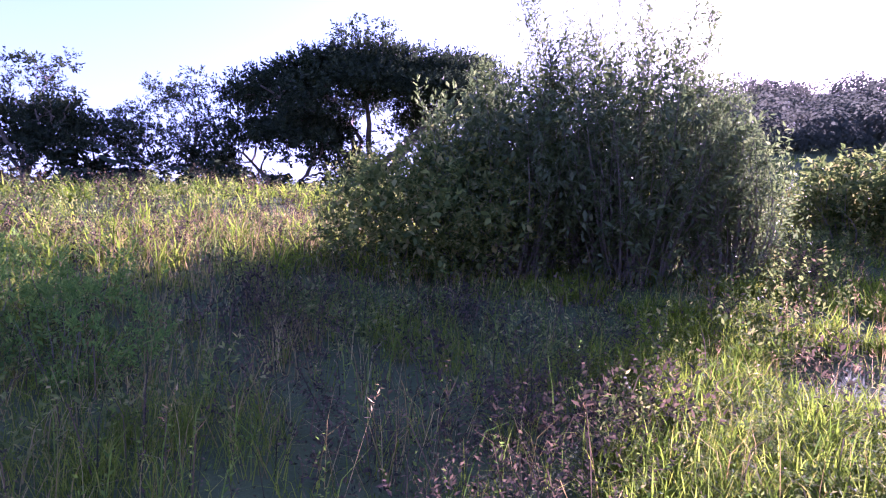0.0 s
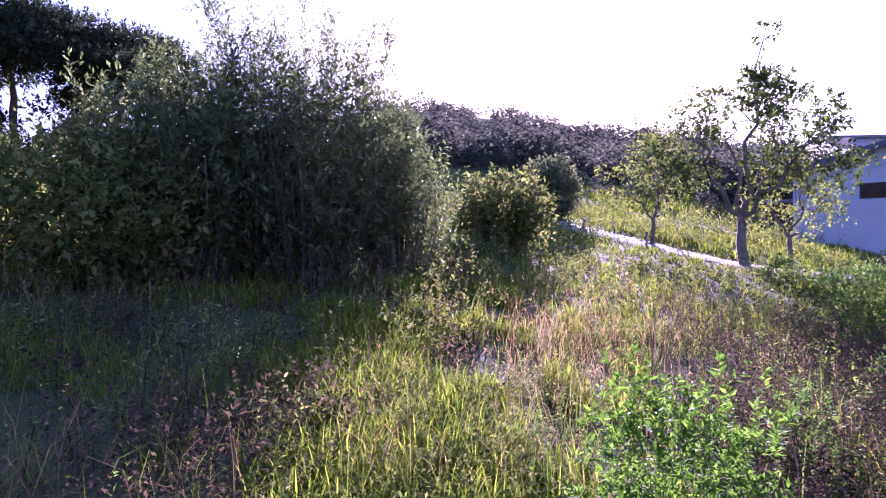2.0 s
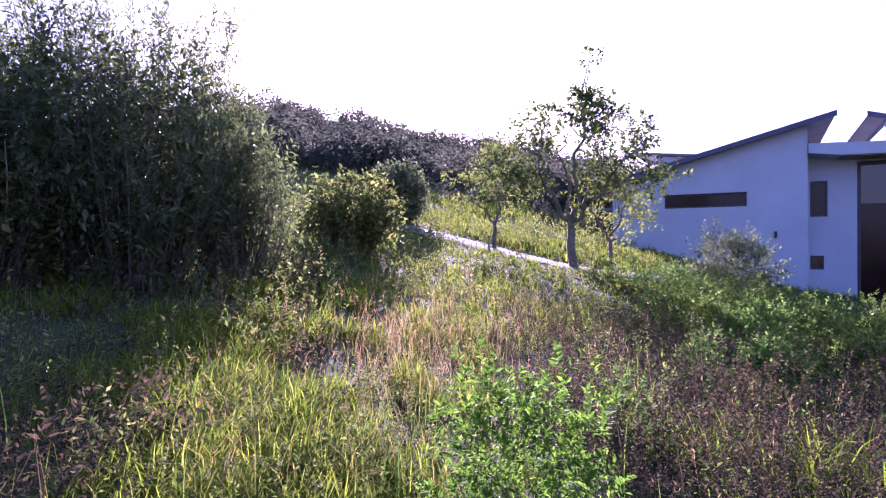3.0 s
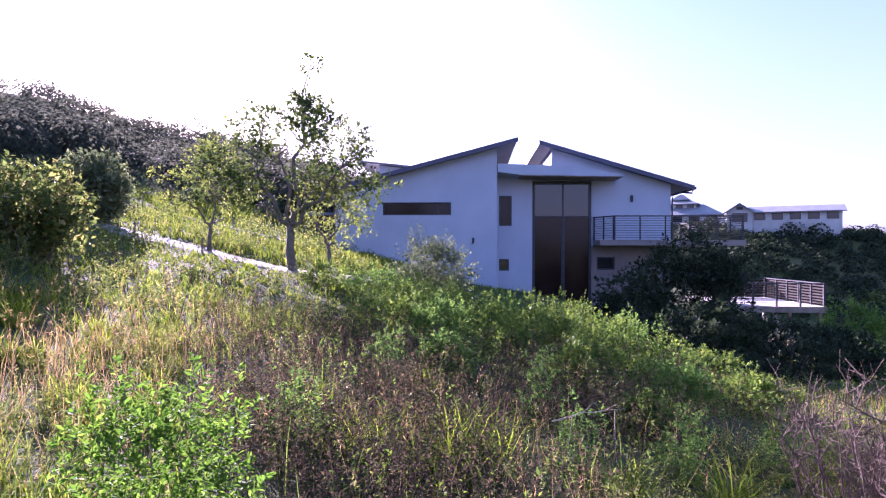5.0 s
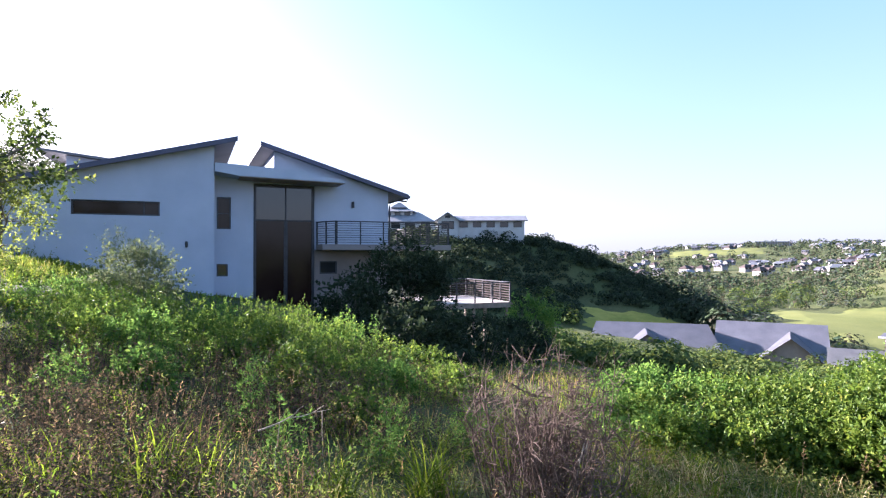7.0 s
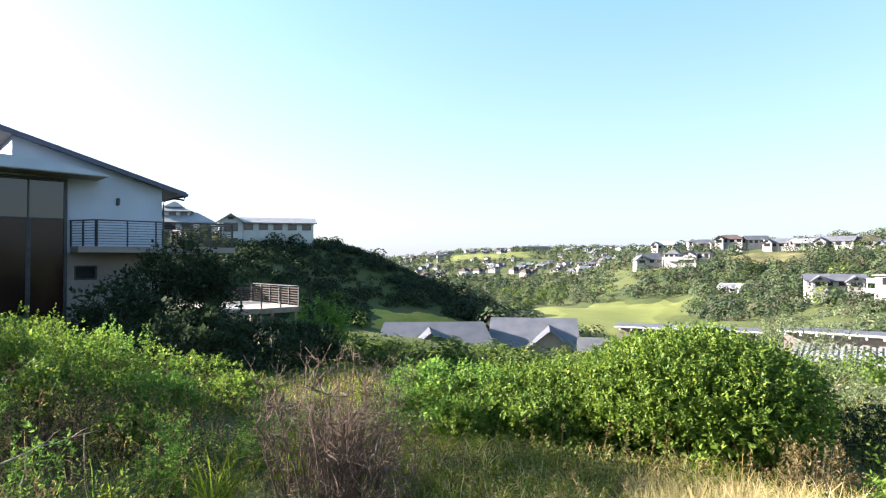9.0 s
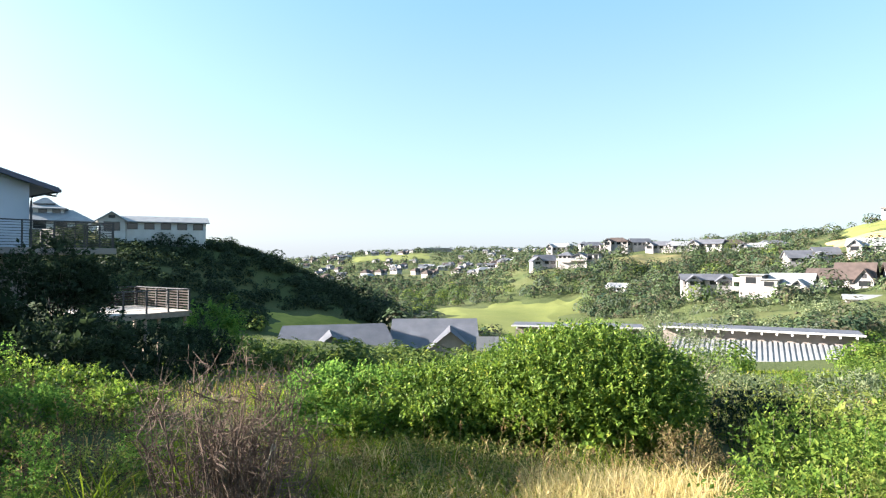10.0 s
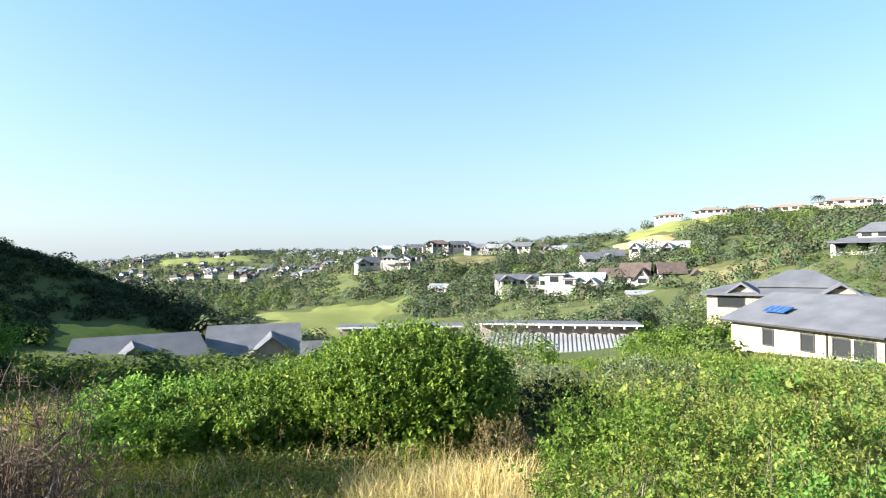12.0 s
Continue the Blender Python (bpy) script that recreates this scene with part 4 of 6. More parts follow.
part("mullion", box(3.5, 3.65, 0.43, 0.498, 1.0, 2.15), M_CREAM, big)
part("downpipe", tubes([[((2.0, 0.42, 2.5), 0.05), ((2.0, 0.42, -3.0), 0.05)]], 7), M_STEEL, big)
part("eaves_gutter", box(-w / 2, w / 2, -0.24, -0.1, 2.42, 2.54, 0.02), M_STEEL, big)
part("gable_cladding", prism_side(w / 2 - 0.49, w / 2 - 0.42, [(1.2, 2.8), (9.2, 2.8), (5.2, 4.2)]), M_TIMBER_DARK, big, "dark timber gable infill")
tilt = math.degrees(math.atan2(1.6, 4.7))
sp = part("solar_panel", box(-0.85, 0.85, -0.5, 0.5, 0, 0.06, 0.01), M_SOLAR, big, "blue solar panel")
sp.matrix_local = pose(-2.5, 1.75, 3.36, tilt, 0, 0)
for x in (-0.43, 0.0, 0.43):
    part("panel_rib", box(x - 0.012, x + 0.012, -0.49, 0.49, 0.061, 0.072), M_SHEET, sp)
ch = part("chimney", box(3.0, 4.9, 5.6, 6.4, 3.6, 4.75, 0.03), M_CREAM, big, "broad cream chimney")
part("cap", box(2.9, 5.0, 5.5, 6.5, 4.75, 4.85), M_SHEET, ch)
p = spot(-172.0, 68)
p.z = -3.3
villa(p, -172, [(0, 0, 13.0, 8.0, 0, 1.7, "hip", 1.0, "x", 3, 1.1), (1.6, 0.6, 6.5, 5.4, 2.0, 0.6, "hip", 1.2, "x", 0, 0.5), (-3.4, -2.6, 2.0, 2.6, 1.3, 0.7, "gable", 0.7, "y", 0, 1), (4.6, -2.6, 2.2, 2.6, 1.3, 0.7, "gable", 0.7, "y", 0, 1)],
      M_CREAM, M_ROOF_PALE, "house with stepped grey hipped roofs among bushes", 3.5)
# white houses across the valley, each with its own wings
CLEAR = []                           # headings, reaches and half-widths of houses, kept free of trees


def across(az, r, el, turn, wings, wall, roof, label, wide, deep=5.0, front=0.955):
    g = at_view(az, r, el)
    CLEAR.append((az, r, wide, front))
    return villa(g, az + turn, wings, wall, roof, label, deep)


v = across(-154.3, 165, -3.3, -14, [(-3.6, 0, 5.0, 7, 0, 5.4, "flat", 0.2, "x", 1, 1.6), (0.6, -1.2, 3.6, 6, 0, 4.4, "flat", 0.2, "x", 1, 1.2), (4.5, 1.0, 9.0, 7.5, 0, 3.6, "gable", 2.4, "x", 3, 1.5),
                                     (6.8, -3.2, 3.8, 4.0, 0, 3.0, "gable", 1.7, "y", 1, 1.4)], M_PAINT, M_SHEET, "white two-storey villa with flat and gabled roofs across the valley", 3.1, front=0.965)
terrace(v, -8.6, -6.2, -3.0, 1.0, 1.6)
terrace(v, -8.2, -6.15, -2.6, 0.6, 3.9)
across(-149.2, 178, -2.4, 8, [(0, 0, 12.5, 6, 0, 1.9, "gable", 1.4, "x", 4, 1.1), (-3.6, -3.4, 3.2, 3.2, 0, 1.8, "gable", 1.2, "y", 1, 1.1), (3.9, -3.4, 3.4, 3.0, 0, 1.8, "gable", 1.2, "y", 1, 1.1)],
       M_PAINT, M_ROOF_PALE, "low white house with grey gabled roof among trees", 2.4)
across(-159.2, 172, -2.4, -10, [(-3.5, 0, 6.0, 6, 0, 2.8, "gable", 2.0, "x", 2, 1.4), (3.0, 0.5, 7.5, 6.5, 0, 2.8, "gable", 3.4, "x", 3, 1.4), (5.5, -3.4, 3.6, 3.5, 0, 2.4, "gable", 2.4, "y", 1, 1.3)],
       M_PAINT, M_TILE_BROWN, "white house with steep brown tiled roofs across the valley", 2.6)
across(-164.0, 170, -2.6, 12, [(-2.2, 1.0, 6.5, 6.5, 0, 4.2, "gable", 2.6, "x", 2, 1.5), (3.4, -1.6, 6.0, 5.0, 0, 2.3, "gable", 2.6, "y", 1, 1.4), (0.0, -3.0, 9.0, 2.6, 0, 1.4, "flat", 0.15, "x", 0, 1)],
       M_PAINT, M_TILE_BROWN, "white house with tall brown tiled roof and pale gable", 2.2)
across(-160.8, 150, -3.6, 5, [(0, 0, 7.0, 5, 0, 1.2, "gable", 0.7, "x", 2, 0.8)], M_PAINT, M_SHEET, "low outbuilding with pale sheet roof", 1.6)
across(-162.3, 225, 0.5, -6, [(0, 0, 20.0, 8, 0, 2.2, "gable", 2.2, "x", 6, 1.3), (-7.6, -4.4, 3.6, 4.0, 0, 2.1, "gable", 1.8, "y", 1, 1.3), (3.2, -4.4, 3.6, 4.0, 0, 2.1, "gable", 1.8, "y", 1, 1.3)],
       M_PAINT, M_SHEET, "long white house with pale roof and twin gables", 2.8)
across(-157.2, 222, -0.3, 20, [(-3, 0, 9.0, 7, 0, 1.6, "gable", 2.2, "x", 3, 1.0), (4.5, 1.5, 7.0, 7, 0, 2.6, "gable", 2.2, "x", 2, 1.2), (1.0, -3.6, 4.0, 3.6, 0, 1.5, "gable", 1.8, "y", 1, 1.0)],
       M_PAINT, M_ROOF_PALE, "white house with grey cross-gabled roofs on the slope", 2.0)
v = across(-178.2, 138, 0.2, 4, [(0, 0, 13.0, 8, 0, 2.6, "hip", 1.0, "x", 4, 1.6), (1.6, 1.2, 7.5, 5.5, 3.1, 1.6, "hip", 1.5, "x", 3, 0.9)], M_PAINT, M_ROOF_PALE,
           "white two-tier house with grey verandah roof on the hillside", 3.2)
terrace(v, -6.8, 6.8, -6.4, -4.05, 0.0, False)
roof_over(v, 0, -5.2, 13.6, 2.4, 2.35, 0.3, "mono", M_ROOF_PALE, M_PAINT, 0.3)
v = across(-138.0, 262, -0.7, -16, [(-4.5, 0, 6.0, 7, 0, 5.0, "hip", 1.5, "x", 3, 1.5), (2.0, -1.0, 7.0, 7, 0, 4.0, "gable", 2.0, "y", 3, 1.4), (7.5, 0.5, 5.0, 6, 0, 5.2, "flat", 0.2, "x", 2, 1.8)],
           M_PAINT, M_ROOF_PALE, "white two-storey house with grey roofs and balconies below the ridge", 2.2)
terrace(v, -7.6, 5.6, -6.2, -4.5, 2.6)
across(-134.9, 268, -0.6, 20, [(0, 0, 9.0, 7, 0, 2.4, "gable", 2.4, "x", 3, 1.3), (-4.5, -2.0, 4.5, 5, 0, 2.2, "gable", 1.8, "y", 1, 1.2)], M_PAINT, M_ROOF_PALE,
       "grey-roofed white house on the valley's shoulder", 1.6)
across(-141.8, 205, -2.9, -30, [(0, 0, 7.0, 5.0, 0, 1.2, "gable", 1.2, "x", 2, 0.8)], M_PAINT, M_SHEET, "small pale-roofed cottage among trees", 1.6)
# the row along the near ridge: heading, reach, angle of the foot, turn, width, roof
RIDGE = [(-136.3, 335, 0.75, -20, 11, 1), (-139.5, 328, 0.85, 15, 12, 2), (-141.6, 320, 0.95, -8, 12, 3), (-143.6, 322, 0.85, 25, 10, 0),
         (-145.4, 312, 0.8, -12, 12, 2), (-147.6, 306, 0.75, 5, 13, 1), (-149.4, 300, 0.6, -16, 14, 0), (-151.3, 300, 0.55, 12, 11, 3), (-153.0, 296, 0.5, -5, 11, 1), (-154.7, 300, 0.7, 18, 10, 2)]
for i, (az, r, el, turn, w, k) in enumerate(RIDGE):
    roof = (M_ROOF_PALE, M_SHEET, M_ROOF_PALE, M_TILE_BROWN)[k]
    tone = ("grey gabled", "pale metal", "grey hipped", "brown tiled")[k]
    kind = ("gable", "gable", "hip", "hip")[k]
    two = 2.4 if k in (0, 3) else 0.0
    wings = [(0, 0, w, 7, 0, 2.5 + two * 0.6, kind, 1.9, "x", 4, 1.4), (w * (0.33 if i % 2 else -0.33), -3.2, w * 0.32, 4.5, 0, 2.6 + two * 0.5, ("gable", "flat")[i % 2], 1.6 if i % 2 == 0 else 0.2, "y", 1, 1.5),
             (w * (-0.42 if i % 2 else 0.42), 1.0, w * 0.4, 5.5, 0, 3.4, "hip", 1.3, "x", 2, 1.3)]
    across(az, r, el, turn, wings, M_PAINT, roof, f"white house with {tone} roof on the valley's ridge", math.degrees(w * 0.55 / r), front=0.975)
# large houses on the skyline of the high hill
for i, (az, r, el, w, tall) in enumerate([(-163.3, 338, 3.75, 11, 2.0), (-166.8, 336, 4.0, 14, 2.4), (-169.6, 336, 4.0, 11, 2.6), (-172.8, 336, 4.0, 16, 2.4), (-176.6, 334, 4.25, 18, 2.6), (-180.6, 334, 4.3, 18, 2.8), (-185.0, 334, 4.2, 16, 2.6)]):
    wings = [(0, 0, w, 8, 0, tall, "hip", 1.4, "x", 4, 1.3), (w * 0.38, -3.0, w * 0.3, 5, 0, tall * 0.9, "flat", 0.25, "x", 2, 1.3), (-w * 0.55, 0.5, w * 0.34, 6, 0, tall * 0.75, "flat", 0.25, "x", 1, 1.1)]
    v = across(az, r, el - 0.12, (-6, 8, 3, -9, 5, -4, 0)[i], wings, M_PAINT, M_TILE_PALE, "large white villa with pale roof on the hill's skyline", math.degrees(w * 0.8 / r), 6.0)
    if i in (3, 4):
        part("garden_wall", box(-w * 0.75, w * 0.6, -8.3, -8.0, -3.5, -0.2), M_CREAM, v)
# far town: a few kinds, set down again and again
town = random.Random(5)
kinds = []
for k, (w, d, wh, rh, rm) in enumerate([(9, 6.5, 2.8, 1.8, M_ROOF_PALE), (9, 6.5, 2.6, 2.2, M_TILE_BROWN), (7, 6, 3.4, 1.4, M_ROOF_PALE), (11, 6.5, 2.4, 1.8, M_SHEET)]):
    az = -129.0 - k * 1.1
    r = 520 + 45 * k
    wings = [(0, 0, w, d, 0, wh, "hip" if k % 2 else "gable", rh, "x", 3, 1.3), (w * 0.3, -d * 0.4, w * 0.4, d * 0.6, 0, wh, "gable", rh * 0.8, "y", 1, 1.3)]
    kinds.append(villa(spot(az, r, 1.0), az + town.uniform(-30, 30), wings, M_PAINT, rm, "white house with pitched roof in the far town", 6, "houses of the far town"))
for i in range(150):
    az, r = -111 - town.random() * 30, math.exp(town.uniform(math.log(430), math.log(1900)))
    if az < -132 and r < 900:
        continue
    at = spot(az, r, 1.0)
    if r < 700:
        CLEAR.append((az, r, 0.7, 0.95))
    m = pose(at.x, at.y, at.z, 0, 0, az + town.uniform(-60, 60))
    copy_thing(kinds[i % 4], m @ Matrix.Scale(1.0 + 0.5 * (r > 1000), 4))
# a long white terrace of columns on the far ridge
p = spot(-124.5, 1250, 3.0)
v = villa(p, -124, [(0, 0, 56, 10, 0, 6.0, "flat", 0.8, "x", 0, 1)], M_PLASTER_DARK, M_WHITE, "long white colonnaded block on the far ridge", 8)
shared = None
for i in range(15):
    q = part("column", shared or box(-1.0, 1.0, -5.9, -5.2, -6, 6.0), M_PAINT, v)
    shared = q.data
    q.location.x = -27 + i * 54 / 14
# bare earth cut, mown bank and dry clearings on the far hillside
tagged(polar_sheet(-158.3, -163.6, 252, 282, 20, 8, 0.7, "earth_bank", M_EARTH), "bare orange earth cut into the far hillside", "earth bank")
tagged(polar_sheet(-159.5, -168.5, 284, 328, 24, 10, 0.8, "bank", M_FIELD), "bright green mown bank below the ridge houses", "bank")
tagged(polar_sheet(-140.5, -148.0, 262, 292, 24, 8, 0.8, "clearing", M_CLEARING), "dry straw-coloured clearing below the ridge houses", "clearing")
tagged(polar_sheet(-165.5, -171.5, 150, 178, 20, 8, 0.6, "clearing", M_CLEARING), "dry grassy clearing above the stepped roofs", "clearing")
tagged(polar_sheet(-116, -124, 900, 1150, 20, 8, 1.5, "far_field", M_FIELD), "pale green field on the far ridge", "field")


def palm(az, r, height):
    """A tall palm: ringed trunk and a head of drooping fronds."""
    t = empty("palm_tree", spot(az, r), 0, label="tall palm on the hill's skyline", category="tree")
    part("trunk", tubes([[((0.1 * math.sin(k * 0.5), 0, -0.5 + (height + 0.5) * k / 8), 0.28 - 0.012 * k) for k in range(9)]], 7), M_BARK, t, smooth=True)
    for k in range(16):
        a, up = k * 2.4, 0.9 - 0.075 * k
        d = np.array([math.cos(a), math.sin(a), 0])
        rib = [np.array([0, 0, height]) + d * (2.9 * u) + np.array([0, 0, 1.0]) * (up * 2.2 * u - 2.3 * u * u) for u in np.linspace(0, 1, 7)]
        base = np.repeat(np.array(rib[1:]), 8, 0)
        side = np.tile(np.array([[-d[1], d[0], -0.35], [d[1], -d[0], -0.35]]), (24, 1)) + d * 0.5
        part("frond", leaf_cards(base + rng.normal(scale=0.12, size=base.shape), side, 0.85, 0.13), M_DARK_SHADED, t)


palm(-174.7, 333, 6.5)

# ---- shrubs and trees ----
def grow(n, top, spread, rad, steps=5, base=0.3, lean=0.25):
    """Stems from the foot of a plant up to points in its crown."""
    lines = []
    for i in range(n):
        a, q = rng.uniform(0, 2 * math.pi), rng.uniform(0.25, 1.0)
        foot = np.array([math.cos(a) * base * spread[0] * q, math.sin(a) * base * spread[1] * q, -0.15])
        tip = np.array([math.cos(a) * spread[0] * q, math.sin(a) * spread[1] * q, top * (1 - 0.35 * q * q) * rng.uniform(0.8, 1.0)])
        line = []
        for k in range(steps + 1):
            t = k / steps
            p = foot * (1 - t) + tip * t
            p = p + np.array([0, 0, 1]) * lean * top * t * (1 - t) + rng.normal(scale=0.03 * top, size=3) * (0 < k < steps) * 0.6
            line.append((p, rad * (1 - 0.85 * t)))
        lines.append(line)
    return lines


def shrub(az, r, rx, ry, top, n, leaf, width, material, label, category="shrub", shoots=8, shoot=0.22, deep=0.45, stems=9, lift=0.35, spires=0, name="shrub", low=-0.25, bark=None, spread=0.8, group="", coarse=2.0, lobes=24, core_of=9):
    """A bush of leafy shoots on several stems, standing on the ground."""
    at = spot(az, r)
    b = empty(name, at, rng.uniform(0, 360), label=label, category=category, group=group)
    b.rotation_euler.z = radians(az)
    mid = top * (0.42 if low < 0 else lift)
    hgt = (top - mid)
    core, cd = crown_points(max(20, n // core_of), rx * 0.86, ry * 0.86, hgt * 0.86, lumps=9, deep=0.75, low=-0.95)
    core = core + [0, 0, mid]
    core[:, 2] = np.maximum(core[:, 2], 0.05)
    p, d = crown_points(int(n * 0.62), rx, ry, hgt, lumps=11, deep=deep, low=low * 1.6 if low < 0 else low)
    if lobes:                        # leafy heads with gaps between them
        c, out = crown_points(lobes, rx, ry, hgt, lumps=7, deep=0.3, low=low * 1.3 if low < 0 else low)
        k = rng.integers(0, len(c), len(p))
        d = unit(unit(rng.normal(size=p.shape)) + out[k] * 0.75)
        head = rng.uniform(0.2, 0.36, len(c)) * math.sqrt(24 / lobes)
        p = c[k] * 0.8 + d * [rx, ry, hgt] * (head[k] * rng.uniform(0.55, 1.05, len(p)))[:, None]
    p = p + [0, 0, mid]
    p[:, 2] = np.maximum(p[:, 2], 0.05)
    along = d * 0.7 + rng.normal(scale=0.35, size=p.shape) + [0, 0, 0.55]
    v, f = sprigs(p - unit(along) * shoot * 0.5, along, shoot * rng.uniform(0.6, 1.3, len(p)), shoots, leaf, width, spread)
    v, f = join((v, f), sprigs(core, cd + rng.normal(scale=0.6, size=cd.shape), shoot * 1.3, 6, leaf * coarse, min(0.6, width * 1.4), spread))
    if spires:
        a = rng.uniform(0, 2 * math.pi, spires)
        q = rng.uniform(0.1, 0.75, spires)
        sp = np.stack([np.cos(a) * rx * q, np.sin(a) * ry * q, mid + hgt * np.sqrt(1 - q * q) * 0.86], 1)
        up = np.stack([rng.normal(scale=0.16, size=spires), rng.normal(scale=0.16, size=spires), np.ones(spires)], 1)
        L = rng.uniform(0.5, 1.25, spires) * top * 0.32
        more = []
        k = 6
        for j in range(k):
            base = sp + unit(up) * (L * j / k)[:, None] + rng.normal(scale=0.06, size=sp.shape)
            more.append(sprigs(base, up + rng.normal(scale=0.3, size=up.shape), L * 0.4, shoots, leaf, width, spread))
        v, f = join((v, f), *more)
        lines = [[(s, 0.05 * leaf), (s + unit(u[None])[0] * l, 0.02 * leaf)] for s, u, l in zip(sp, up, L)]
        part("shoot_spray", tubes(lines, 3), bark or M_BARK, b, kind="stuff")
    part("foliage", (v, f), material, b)
    for line in grow(stems, mid + hgt * 0.75, (rx * 0.75, ry * 0.75), 0.003 + 0.004 * top if r < 6.5 else 0.007 + 0.006 * top):
        part("stem", tubes([line], 5), bark or M_BARK, b)
    return b


def wand_shrub(az, r, rx, ry, top, wands, leaf, width, material, label, heads=(), per=10, leaves=9, side=0.34):
    """A tall shrub of leafy wands fanning up from its foot; heads: places and heights of sprays that stand above the rest."""
    b = empty("shrub", spot(az, r), az, label=label, category="shrub")
    a, q = rng.uniform(0, 2 * math.pi, wands), np.sqrt(rng.random(wands))
    foot = np.stack([np.cos(a) * rx * 0.45 * q, np.sin(a) * ry * 0.45 * q, np.full(wands, -0.1)], 1)
    h = top * (1 - 0.42 * q ** 3) * rng.uniform(0.62, 1.05, wands)
    tip = np.stack([np.cos(a) * rx * q, np.sin(a) * ry * q, h], 1)
    for x, y, high, n, spread in heads:
        k = rng.normal(scale=spread, size=(n, 2))
        more = np.stack([x + k[:, 0], y + k[:, 1], high * (1 - np.abs(rng.normal(scale=0.13, size=n)))], 1)
        tip = np.concatenate([tip, more])
        foot = np.concatenate([foot, np.stack([x * 0.5 + k[:, 0] * 0.2, y * 0.5 + k[:, 1] * 0.2, np.full(n, -0.1)], 1)])
    n = len(tip)
    bow = rng.normal(scale=0.12, size=(n, 3)) * [1, 1, 0]
    line = lambda t: foot[:, None] + (tip - foot)[:, None] * np.stack([t ** 1.25, t ** 1.25, t], -1) + bow[:, None] * (np.sin(t * 3.1) * 1.0)[..., None]
    t = rng.uniform(0.08, 1.0, (n, per)) ** 0.8
    p = line(t).reshape(-1, 3)
    out = np.repeat(unit((tip - foot) * [1, 1, 0.2]), per, 0)
    along = out * 0.5 + rng.normal(scale=0.55, size=p.shape) + [0, 0, 0.75]
    if heads:
        k = np.repeat(np.arange(wands, n), 16)
        tt = rng.uniform(0.62, 1.0, len(k))
        q = foot[k] + (tip - foot)[k] * np.stack([tt ** 1.25, tt ** 1.25, tt], -1) + bow[k] * np.sin(tt * 3.1)[:, None]
        p = np.concatenate([p, q])
        along = np.concatenate([along, rng.normal(scale=0.5, size=q.shape) + [0, 0, 0.8]])
    fol = sprigs(p, along, side * rng.uniform(0.6, 1.3, len(p)), leaves, leaf * rng.uniform(0.75, 1.25, len(p)), width, 0.75)
    core, cd = crown_points(wands * 5, rx * 0.8, ry * 0.8, top * 0.5, lumps=9, deep=0.9, low=-0.98)
    core = core + [0, 0, top * 0.44]
    inner = sprigs(np.maximum(core, [-9, -9, 0.05]), cd + rng.normal(scale=0.6, size=cd.shape), 0.4, 6, leaf * 1.7, width * 1.3, 0.9)
    part("foliage", join(fol, inner), material, b)
    u = np.tile(np.linspace(0, 1, 7), (n, 1))
    rods = line(u)
    fine = [[(rods[i, k], 0.011 * (1 - 0.8 * k / 6)) for k in range(7)] for i in range(n)]
    part("stem_spray", tubes(fine[16:], 4), M_BARK, b, kind="stuff")
    for f in fine[:16]:
        part("stem", tubes([[(q, w * 2.2) for q, w in f]], 5), M_BARK, b)


# the large willowy shrub that casts the long shade
wand_shrub(-14.8, 9.8, 2.0, 1.8, 3.45, 360, 0.1, 0.27, M_WILLOW, "large willowy dark shrub with thin upright shoots, lit from behind",
           heads=((-1.45, -0.4, 4.9, 6, 0.12), (-0.5, 0.1, 4.45, 9, 0.2), (0.45, 0.2, 4.5, 11, 0.2), (1.15, 0.0, 4.3, 11, 0.2), (0.0, 0.6, 3.9, 10, 0.4)))
wand_shrub(-23.2, 9.9, 0.95, 0.95, 2.5, 120, 0.075, 0.27, M_WILLOW, "silvery-edged willowy shrub against the sun", heads=((0.1, 0.0, 3.0, 8, 0.25),))
wand_shrub(-4.5, 9.4, 1.5, 1.3, 2.9, 230, 0.1, 0.32, M_WILLOW, "shaded willowy shrub grown into its neighbour", heads=((-0.5, 0.0, 3.2, 10, 0.25), (0.7, 0.0, 3.6, 10, 0.25)))
shrub(2.8, 9.0, 1.6, 1.3, 1.75, 3200, 0.085, 0.4, M_OLIVE, "olive-green shrub beside the willowy one", shoots=8, shoot=0.28, deep=0.4, stems=8, spires=14, low=-0.6, lobes=0, core_of=5)
# bright leafy bushes close by
shrub(-45.8, 2.8, 0.44, 0.38, 0.78, 640, 0.047, 0.36, M_FRESH, "small bright-green leafy bush in the grass", lobes=0, shoots=13, shoot=0.1, deep=0.7, stems=14, low=-0.9, spires=20, coarse=1.0, spread=0.95)
shrub(33.0, 5.4, 0.7, 0.6, 0.75, 420, 0.06, 0.28, M_BRIGHT, "bright-green leafy weeds on the bank", shoots=13, shoot=0.13, deep=0.8, stems=12, low=-0.9, spires=12, coarse=1.2)
shrub(38.5, 6.4, 0.8, 0.6, 0.8, 360, 0.06, 0.28, M_BRIGHT, "bright-green leafy weeds on the bank", shoots=13, shoot=0.13, deep=0.8, stems=10, low=-0.9, spires=10, coarse=1.2)
